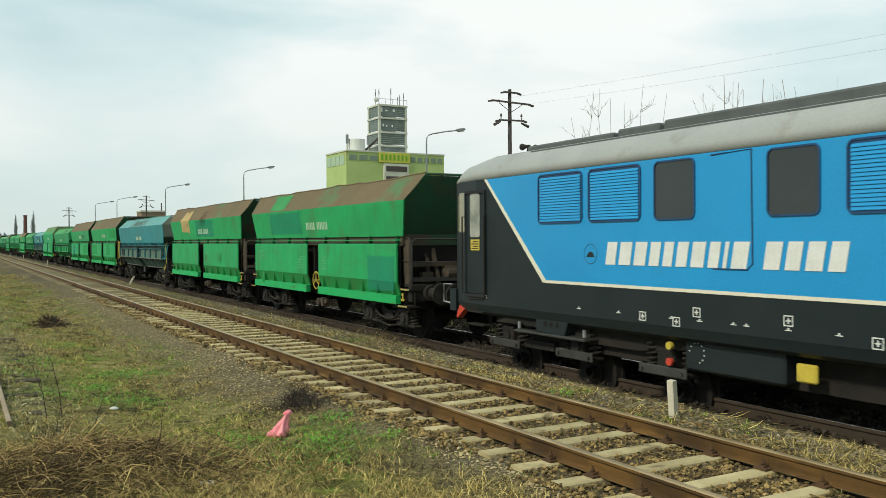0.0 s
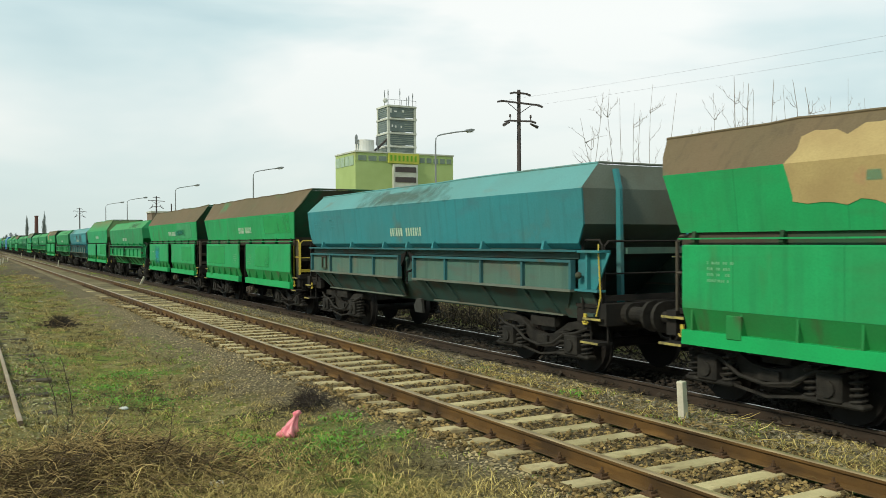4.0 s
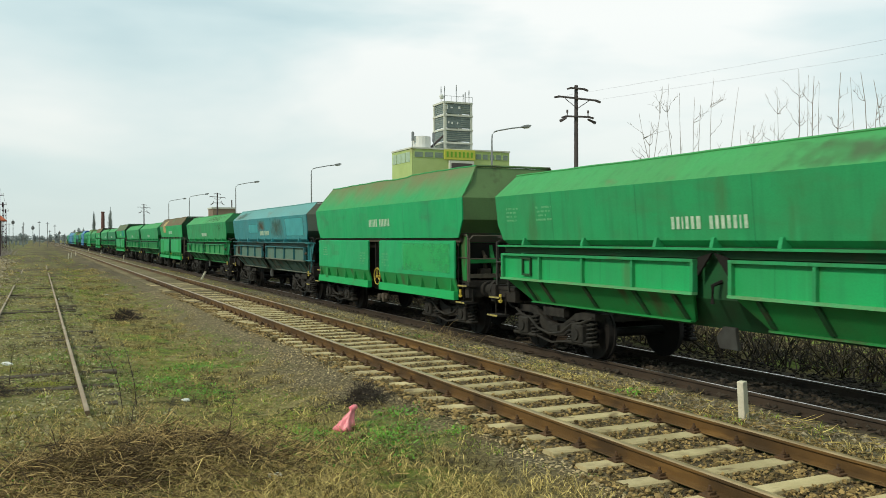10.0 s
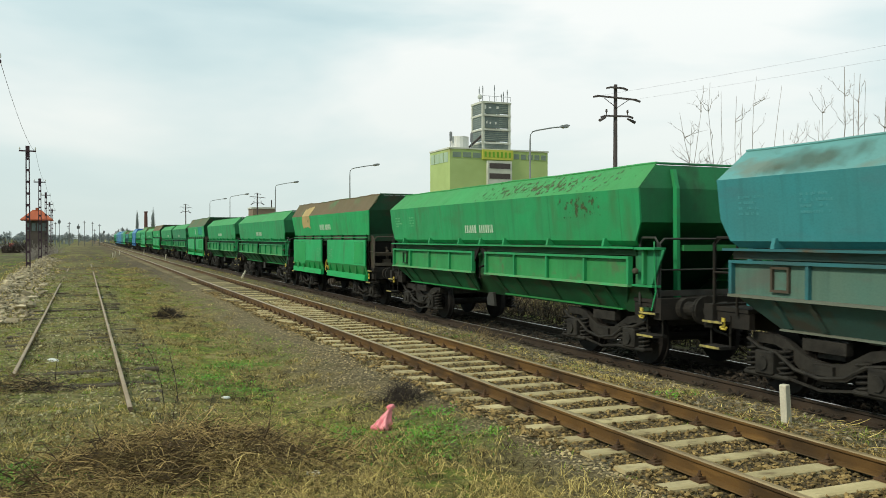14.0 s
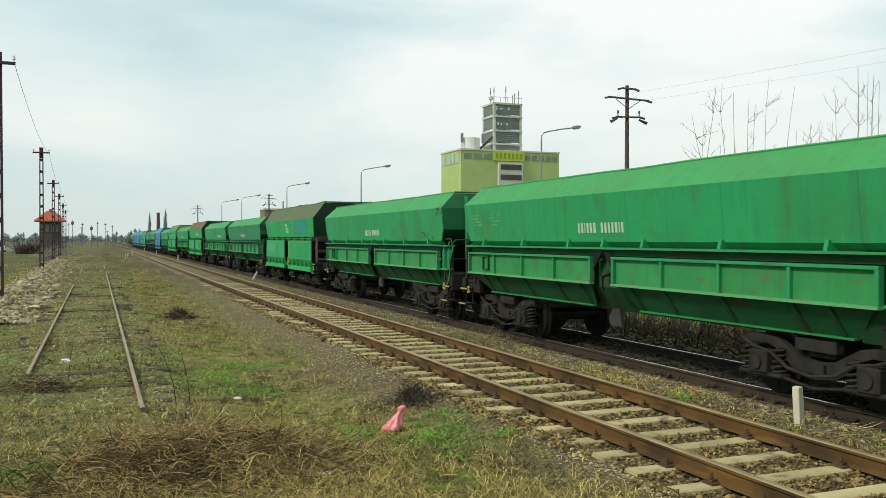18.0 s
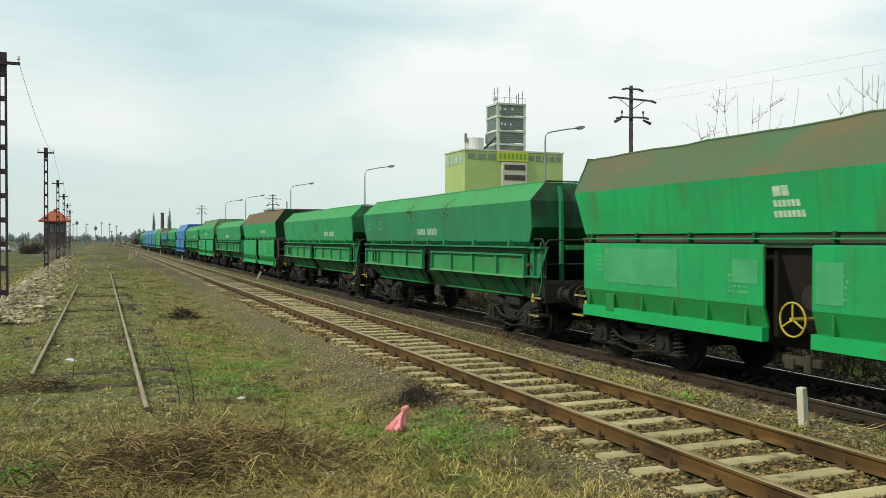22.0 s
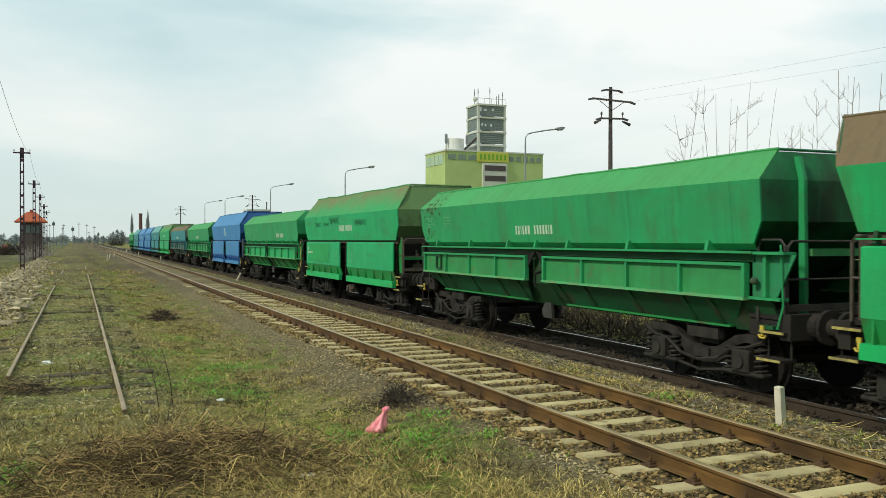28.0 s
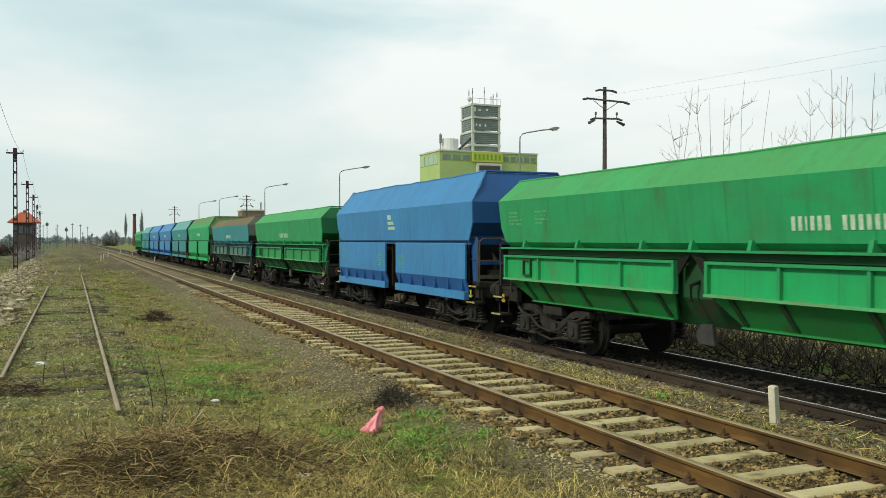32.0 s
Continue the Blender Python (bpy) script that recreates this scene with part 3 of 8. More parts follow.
build_track("railway_track_far", FAR_X, HEAD_FAR, -60, 700, 0.634, 2.0, 110, (M_rail_bright, M_rail_dark), SL_OLD,
            "used main track with polished rail heads on dark sleepers", 0)


def build_siding():
    tr = thing("railway_siding", "disused rusty siding half buried in weeds and soil", "railway track", pose(SIDE_X, 0, HEAD_SIDE), kind="structure")
    side = mat("siding_rail_steel", (0.19, 0.135, 0.085), (0.10, 0.068, 0.042), 2.0, 0.8, 0.8, bump=0.2)
    head = mat("siding_rail_head", (0.37, 0.295, 0.20), (0.24, 0.17, 0.105), 2.0, 0.8, 0.7, bump=0.1)
    for s, ya, yb in ((-1, 14.5, 43), (1, 11.1, 57)):
        part("rail", rail_mesh("rail", yb - ya, head, side), None, tr, at=pose(s * 0.7535, ya, 0) @ Matrix.Diagonal((0.8, 1, 1, 1)))
    part("rail", rail_mesh("rail", 3.6, M_rail_side, M_rail_dark), None, tr, at=pose(-0.7535, 9.6, -0.10, 0.4))
    part("rail", rail_mesh("rail", 9, head, side), None, tr, at=pose(-0.7535, 58, -0.05))
    part("rail", rail_mesh("rail", 10, head, side), None, tr, at=pose(0.7535, 66, -0.05))
    for i in range(42):
        part("sleeper", SL_OLD, None, tr, at=pose(random.uniform(-0.12, 0.12), 12 + i * 0.72, -0.083 + random.uniform(-0.04, 0.018), 0, 0, random.uniform(-2, 2)))


build_siding()


# ---- train ----
CACHE = {}
WHEELS = []
MOVING = []


def shared(key, build, material, smooth=False):
    k = (key, material.name)
    if k not in CACHE:
        CACHE[k] = mesh_of(key, build(), material, smooth)
    return CACHE[k]


def run_of_train(t):
    """Metres that the train has gone at t seconds."""
    return 7.59198 * t - 0.00104977 * t ** 2 + 0.000753067 * t ** 3 - 0.0000167295 * t ** 4


def bm_wheelset():
    bm = bmesh.new()
    tube(bm, [(-1.0, 0, 0), (1.0, 0, 0)], 0.085, 10)
    for s in (-1, 1):
        disc_x(bm, s * 0.69, s * 0.73, 0, 0, 0.495, 28)
        disc_x(bm, s * 0.732, s * 0.82, 0, 0, 0.462, 28, 0.455)
        disc_x(bm, s * 0.822, s * 0.86, 0, 0, 0.17, 14)
        disc_x(bm, s * 0.86, s * 1.0, 0, 0, 0.10, 12)
        for k in range(3):
            a = k * math.tau / 3
            tube(bm, [(s * 0.823, 0.2 * math.cos(a), 0.2 * math.sin(a)), (s * 0.823, 0.4 * math.cos(a), 0.4 * math.sin(a))], 0.018, 5)
    return bm


def bm_bogie():
    """Cast side frames with dropped ends, bolster and end beams; origin at axle height."""
    bm = bmesh.new()
    for s in (-1, 1):
        arch = [(1.28, 0.25), (0.86, 0.25), (0.66, 0.18), (0.46, 0.0), (0.30, -0.10), (0.0, -0.13)]
        crest = [(0.0, 0.10), (0.28, 0.13), (0.46, 0.22), (0.68, 0.34), (0.90, 0.38), (1.28, 0.38)]
        prof = [(-y, z) for y, z in crest[::-1]] + crest[1:] + arch + [(-y, z) for y, z in arch[-2::-1]]
        prism_x(bm, prof, s * 0.95, s * 1.05)
        for e in (-1, 1):
            tube(bm, [(s * 1.12, e * 1.30, 0.30), (s * 1.16, e * 1.02, 0.20), (s * 1.16, e * 0.72, 0.16), (s * 1.16, e * 0.40, -0.02), (s * 1.16, 0, -0.08)], 0.028, 6)
        box(bm, s * 0.93 - 0.03, s * 0.93 + 0.15 * s, -0.35, 0.35, 0.24, 0.40)
        tube(bm, [(s * 1.10, -0.95, 0.02), (s * 1.12, -0.5, -0.17), (s * 1.12, 0, -0.24), (s * 1.12, 0.5, -0.17), (s * 1.10, 0.95, 0.02)], 0.022, 5)
        box(bm, s * 1.05, s * 1.10, -0.16, 0.16, -0.05, 0.08)
    box(bm, -0.95, 0.95, -0.22, 0.22, 0.15, 0.42)
    for y in (-1.2, 1.2):
        box(bm, -0.95, 0.95, y - 0.06, y + 0.06, 0.22, 0.36)
    return bm


def bm_axle_box():
    bm = bmesh.new()
    box(bm, -0.13, 0.13, -0.17, 0.17, -0.16, 0.17)
    box(bm, -0.10, 0.10, -0.42, 0.42, -0.20, -0.13)
    bevel(bm, 0.025)
    disc_x(bm, -0.16, -0.12, 0, 0, 0.10, 10)
    return bm


def bm_spring():
    bm = bmesh.new()
    pts = [(0.085 * math.cos(a * 0.8), 0.085 * math.sin(a * 0.8), -0.13 + 0.36 * a / 39) for a in range(40)]
    tube(bm, pts, 0.021, 5)
    tube(bm, [(0, 0, -0.14), (0, 0, 0.24)], 0.05, 6)
    return bm


def add_bogie(root, y, axle_z=0.46, base=1.85):
    bg = part("bogie", shared("bogie", bm_bogie, M_bogie), None, root, "grimy cast-steel two-axle bogie", at=pose(0, y, axle_z))
    for dy in (-base / 2, base / 2):
        w = part("wheelset", shared("wheelset", bm_wheelset, M_wheel, False), None, bg, "dark steel wheelset", at=pose(0, dy, 0))
        WHEELS.append((w, dy, 0.46))
        for s in (-1, 1):
            part("axle_box", shared("axle_box", bm_axle_box, M_bogie), None, bg, at=pose(s * 1.08, dy, 0, 0, 0, 0 if s < 0 else 180))
            for e in (-0.3, 0.3):
                part("coil_spring", shared("coil_spring", bm_spring, M_bogie), None, bg, at=pose(s * 1.08, dy + e, -0.02))


def bm_buffer():
    bm = bmesh.new()
    n = 16
    for y0, y1, r in ((0.0, 0.12, 0.17), (0.1, 0.38, 0.115), (0.36, 0.52, 0.085), (0.50, 0.56, 0.23)):
        rings = [[bm.verts.new((r * math.cos(k * math.tau / n), y, r * math.sin(k * math.tau / n))) for k in range(n)] for y in (y0, y1)]
        for k in range(n):
            bm.faces.new((rings[0][k], rings[0][(k + 1) % n], rings[1][(k + 1) % n], rings[1][k]))
        bm.faces.new(rings[0])
        bm.faces.new(rings[1][::-1])
    return bm


def bm_hook():
    bm = bmesh.new()
    box(bm, -0.02, 0.02, -0.03, 0.03, -0.10, 0.12)
    box(bm, -0.02, 0.02, -0.05, 0.05, 0.03, 0.13)
    tube(bm, [(0, -0.11, -0.08), (0, -0.07, -0.14), (0, 0.07, -0.14), (0, 0.11, -0.08)], 0.025, 6)
    return bm


def bm_coupling():
    bm = bmesh.new()
    tube(bm, [(0, 0, 0), (0, 0.3, 0.02), (0, 0.42, 0.08), (0, 0.44, 0.0)], 0.05, 6)
    tube(bm, [(0.08, 0.2, 0), (0.08, 0.55, -0.12), (-0.08, 0.55, -0.12), (-0.08, 0.2, 0)], 0.022, 6)
    tube(bm, [(0.45, 0, -0.05), (0.44, 0.25, -0.35), (0.40, 0.5, -0.40), (0.36, 0.65, -0.15)], 0.024, 6)
    return bm


def bm_wheel_ring():
    bm = bmesh.new()
    tube(bm, [(0, 0.225 * math.cos(k * math.tau / 20), 0.225 * math.sin(k * math.tau / 20)) for k in range(20)], 0.013, 6, closed=True)
    for k in range(3):
        a = k * math.tau / 3 + math.pi / 2
        tube(bm, [(0, 0, 0), (0, 0.21 * math.cos(a), 0.21 * math.sin(a))], 0.013, 5)
    tube(bm, [(-0.03, 0, 0), (0.35, 0, 0)], 0.03, 6)
    return bm


def bm_step(w=0.42):
    bm = bmesh.new()
    box(bm, -0.16, 0.12, -w / 2, w / 2, -0.02, 0.02)
    return bm


def bm_edge(w=0.42):
    bm = bmesh.new()
    box(bm, -0.172, -0.162, -w / 2, w / 2, -0.012, 0.021)
    return bm


def end_gear(root, half, deck, sgn, rail_mat, step_z, hook_y, step_in=0.95):
    """Platform, headstock, buffers, coupling, rails and steps of one end; sgn +1 or -1 along y."""
    turn = 0 if sgn > 0 else 180
    inner = hook_y

    def bm_deck():
        bm = bmesh.new()
        box(bm, -1.25, 1.25, inner - 0.35, half - 0.62, deck - 0.06, deck)
        box(bm, -1.32, 1.32, half - 0.74, half - 0.56, 0.86, 1.20)
        for s in (-1, 1):
            box(bm, s * 0.5 - 0.05, s * 0.5 + 0.05, inner - 1.2, half - 0.6, 0.80, 1.15)
            box(bm, s * 1.18 - 0.05, s * 1.18 + 0.05, inner - 0.35, half - 0.6, 0.88, 1.10)
        return bm
    part("end_platform", shared(f"end_platform_{half:.2f}_{deck}", bm_deck, M_under), None, root, at=pose(0, 0, 0, 0, 0, turn))
    for s in (-1, 1):
        part("buffer", shared("buffer", bm_buffer, M_bogie, False), None, root, at=pose(s * 0.875, sgn * (half - 0.56), 1.04, 0, 0, turn))
        part("tow_hook", shared("tow_hook", bm_hook, M_yellow), None, root, "yellow tow hook", at=pose(s * 1.36, sgn * (inner + 0.02), 0.95) @ Matrix.Scale(0.6, 4))
        for z, dx in ((step_z, 0.0), (step_z + 0.36, 0.05)):
            st = part("step", shared("step", bm_step, M_under), None, root, at=pose(s * 1.28 - s * dx, sgn * (half - step_in), z, 0, 0, 0 if s < 0 else 180))
            part("tread_edge", shared("tread_edge", bm_edge, M_tread), None, st, "yellow painted step edge")
        def bm_stay():
            bm = bmesh.new()
            tube(bm, [(0, 0, step_z - 0.02), (0, 0, 1.05)], 0.016, 5)
            return bm
        for e in (-0.2, 0.2):
            part("step_hanger", shared(f"step_hanger_{step_z}", bm_stay, M_under), None, root, at=pose(s * 1.24, sgn * (half - step_in) + e, 0))

        def bm_loop():
            bm = bmesh.new()
            tube(bm, [(0, -0.24, deck - 0.1), (0, -0.24, deck + 0.92), (0, -0.17, deck + 1.0), (0, 0.17, deck + 1.0), (0, 0.24, deck + 0.92), (0, 0.24, deck - 0.1)], 0.02, 6)
            tube(bm, [(0, -0.24, deck + 0.5), (0, 0.24, deck + 0.5)], 0.016, 6)
            return bm
        part("handrail", shared(f"handrail_{deck}", bm_loop, rail_mat), None, root, at=pose(s * 1.27, sgn * (half - 0.95), 0))
    def bm_across():
        bm = bmesh.new()
        y = half - 0.70
        tube(bm, [(-1.24, y, deck - 0.05), (-1.24, y, deck + 0.90), (-1.16, y, deck + 0.98), (1.16, y, deck + 0.98), (1.24, y, deck + 0.90), (1.24, y, deck - 0.05)], 0.02, 6)
        tube(bm, [(-1.24, y, deck + 0.48), (1.24, y, deck + 0.48)], 0.016, 6)
        box(bm, -1.26, 1.26, y - 0.02, y + 0.015, deck + 0.06, deck + 0.15)
        return bm
    part("end_railing", shared(f"end_railing_{half:.2f}_{deck}", bm_across, rail_mat), None, root, "railing across the end platform", at=pose(0, 0, 0, 0, 0, turn))
    part("screw_coupling", shared("screw_coupling", bm_coupling, M_under), None, root, at=pose(0, sgn * (half - 0.56), 1.03, 0, 0, turn))


def shell(bm, rings, thick=0.03):
    """A shell through rectangles (half width, half length, z), open above."""
    outer = [[bm.verts.new((sx * a, sy * b, z)) for sx, sy in ((-1, -1), (1, -1), (1, 1), (-1, 1))] for a, b, z in rings]
    inner = [[bm.verts.new((sx * (a - thick), sy * (b - thick), z)) for sx, sy in ((-1, -1), (1, -1), (1, 1), (-1, 1))] for a, b, z in rings]
    for set_ in (outer, inner):
        for p, q in zip(set_, set_[1:]):
            for i in range(4):
                bm.faces.new((p[i], p[(i + 1) % 4], q[(i + 1) % 4], q[i]))
    for i in range(4):
        bm.faces.new((outer[-1][i], outer[-1][(i + 1) % 4], inner[-1][(i + 1) % 4], inner[-1][i]))
        bm.faces.new((outer[0][i], outer[0][(i + 1) % 4], inner[0][(i + 1) % 4], inner[0][i]))


def side_walls(bm, rings, thick=0.03):
    """The two long sides through rectangles (half width, half length, z)."""
    for s in (-1, 1):
        o = [[bm.verts.new((s * a, y * b, z)) for y in (-1, 1)] for a, b, z in rings]
        n = [[bm.verts.new((s * (a - thick), y * b, z)) for y in (-1, 1)] for a, b, z in rings]
        for p in (o, n):
            for q, r in zip(p, p[1:]):
                bm.faces.new((q[0], q[1], r[1], r[0]))
        for i in (0, -1):
            bm.faces.new((o[i][0], o[i][1], n[i][1], n[i][0]))
        for e in (0, 1):
            for q in range(len(rings) - 1):
                bm.faces.new((o[q][e], o[q + 1][e], n[q + 1][e], n[q][e]))


def dented(y, seed, amp):
    return amp * (noise.noise((y * 0.45, seed * 3.7, 1.0)) + 0.5 * noise.noise((y * 1.6, seed * 5.1, 4.0)))


def worn_slope(bm, rings, seed, amp, thick=0.03, n=26):
    """The two long upper slopes; towards the last ring the plate is dented by use."""
    for s in (-1, 1):
        sheets = []
        for off in (0.0, thick):
            rows = []
            for k, (a, b, z) in enumerate(rings):
                f = k / (len(rings) - 1)
                rows.append([bm.verts.new((s * (a - off) + s * f * dented(y0 * 1.3, seed + 9, amp * 0.6), y0 * b, z + f * dented(y0 * b, seed, amp)))
                             for y0 in (2 * i / n - 1 for i in range(n + 1))])
            for p, q in zip(rows, rows[1:]):
                for i in range(n):
                    bm.faces.new((p[i], p[i + 1], q[i + 1], q[i]))
            sheets.append(rows)
        o, m = sheets
        for i in range(n):
            bm.faces.new((o[-1][i], o[-1][i + 1], m[-1][i + 1], m[-1][i]))


def worn_rim(half, seed, amp, r):
    bm = bmesh.new()
    n = 26
    ys = [2 * i / n - 1 for i in range(n + 1)]
    tube(bm, [(-dented(y * 1.3, seed + 9, amp * 0.6), y * half, dented(y * half, seed, amp)) for y in ys], r, 6)
    return bm


def end_walls(bm, rings, sgn, thick=0.03):
    o = [[bm.verts.new((x * (a - 0.004), sgn * (b - 0.002), z)) for x in (-1, 1)] for a, b, z in rings]
    n = [[bm.verts.new((x * (a - 0.004), sgn * (b - thick), z)) for x in (-1, 1)] for a, b, z in rings]
    for p in (o, n):
        for q, r in zip(p, p[1:]):
            bm.faces.new((q[0], q[1], r[1], r[0]))
    for i in (0, -1):
        bm.faces.new((o[i][0], o[i][1], n[i][1], n[i][0]))
    for e in (0, 1):
        for q in range(len(rings) - 1):
            bm.faces.new((o[q][e], o[q + 1][e], n[q + 1][e], n[q][e]))


def bars_mesh(key, widths, h, slant, material, gap=0.05):
    """A line of plain bars, one for each character, lying in the plane x = 0, running towards -y."""
    def build():
        bm = bmesh.new()
        y = 0.0
        for w in widths:
            if w > 0:
                prism_x(bm, [(-y, 0), (-y - w, 0), (-y - w - slant, h), (-y - slant, h)], -0.001, 0.001)
            y += abs(w) + gap
        return bm
    return shared(key, build, material)


def patch(root, y0, y1, z0, z1, material, label, wall):
    """A thin coat on the near side that follows the wall."""
    zs = sorted({z0, z1, *(z for z in (2.42, 2.98, 3.04) if z0 < z < z1)})
    bm = bmesh.new()
    lift = 0.005
    a = [[bm.verts.new((-wall(z) - lift, y, z)) for y in (y0, y1)] for z in zs]
    for p, q in zip(a, a[1:]):
        bm.faces.new((p[0], p[1], q[1], q[0]))
    part("paint_patch", bm, material, root, label)


def poster(root, y0, y1):
    """Torn paper pasted over the upper side and the foot of the slope."""
    rs = random.Random(int(y0 * 100))
    rows = [2.55, 2.66, 2.90, 3.04, 3.20, 3.38]
    bm = bmesh.new()
    grid = []
    for j, z in enumerate(rows):
        row = []
        for i in range(9):
            f = i / 8
            y = y0 + (y1 - y0) * f + (rs.uniform(-0.07, 0.07) if i in (0, 8) else 0) + 0.10 * j / 5
            zz = z + (rs.uniform(-0.07, 0.07) if j in (0, 5) else 0)
            x = tall_wall(zz)
            row.append(bm.verts.new((-x - 0.007, y, zz)))
        grid.append(row)
    for p, q in zip(grid, grid[1:]):
        for i in range(8):
            bm.faces.new((p[i], p[i + 1], q[i + 1], q[i]))
    ps = part("torn_poster", bm, M_paper, root, "torn beige poster paper pasted on the side")
    bm = bmesh.new()
    ym = y0 + (y1 - y0) * 0.25
    a = [bm.verts.new(p) for p in ((-tall_wall(2.78) - 0.013, ym + 0.1, 2.78), (-tall_wall(2.78) - 0.013, ym - 0.1, 2.78), (-tall_wall(2.90) - 0.013, ym - 0.08, 2.90), (-tall_wall(2.90) - 0.013, ym + 0.08, 2.90))]
    bm.faces.new(a)
    part("printed_emblem", bm, M_patch_teal, ps, "small blue-green printed emblem", at=pose(0, 0, 0))


def small_writing(root, y, z, x, lines, seed, material=None, tilt=0.0):
    """Faded stencil lines: plain bars on the near side."""
    rnd = random.Random(seed)
    material = material or M_chalk
    for i in range(lines):
        ws = [rnd.choice((0.018, 0.026, -0.03, 0.034)) for _ in range(rnd.randint(9, 14))]
        part("stencil_line", bars_mesh(f"stencil_{seed}_{i}", ws, 0.036, 0, material, 0.010), None, root, at=pose(x + 0.075 * i * math.tan(radians(tilt)), y, z - 0.075 * i, 0, -tilt, 0))["kind"] = "stuff"


NAME_BARS = [0.062, 0.062, 0.03, 0.062, 0.062, 0.08, -0.08, 0.062, 0.062, 0.062, 0.062, 0.062, 0.03, 0.062]


def name_on(root, widths, h, gap, slant, material, m, label, key):
    """A painted name: one plain bar for each character, each a part of its own."""
    y = 0.0
    for w in widths:
        if w > 0:
            def build(w=w):
                bm = bmesh.new()
                prism_x(bm, [(0, 0), (-w, 0), (-w + slant, h), (slant, h)], -0.004, 0.004)
                return bm
            part("letter_bar", shared(f"{key}_{w}_{h}", build, material), None, root, label, at=m @ pose(0, -y, 0))
        y += abs(w) + gap

A_PITCH, B_PITCH = 12.08, 14.176    # lengths over the buffers


def tall_wall(z, knee=False):
    """Half width of a tall wagon's upper side at height z."""
    if z > 3.04:
        return 1.46 - (z - 3.04) * 0.70
    return 1.46 - (3.04 - z) * (0.075 if knee else 0.1218)


def bm_end_funnel():
    """Inward-sloping plate below the end wall with two upright braces and the door's end plate."""
    bm = bmesh.new()
    prism_x(bm, [(4.98, 2.24), (5.02, 2.24), (4.20, 1.24), (4.16, 1.24)], -1.24, 1.24)
    for s in (-1, 1):
        prism_x(bm, [(5.05, 2.24), (5.24, 2.24), (5.24, 1.22), (5.06, 1.22), (4.95, 1.9)], s * 1.22, s * 1.26)
        prism_x(bm, [(4.96, 2.20), (5.34, 1.24), (5.26, 1.24), (4.88, 2.20)], s * 0.55 - 0.04, s * 0.55 + 0.04)
    box(bm, -1.2, 1.2, 5.18, 5.26, 1.60, 1.68)
    return bm


def bm_reservoir():
    bm = bmesh.new()
    tube(bm, [(-0.62, 5.20, 1.44), (-0.55, 5.20, 1.44), (0.35, 5.20, 1.44), (0.42, 5.20, 1.44)], [0.08, 0.18, 0.18, 0.08], 14)
    tube(bm, [(0.75, 5.15, 1.24), (0.75, 5.15, 1.75), (0.75, 5.0, 1.86)], 0.05, 8)
    box(bm, 0.66, 0.90, 5.05, 5.25, 1.26, 1.48)
    return bm


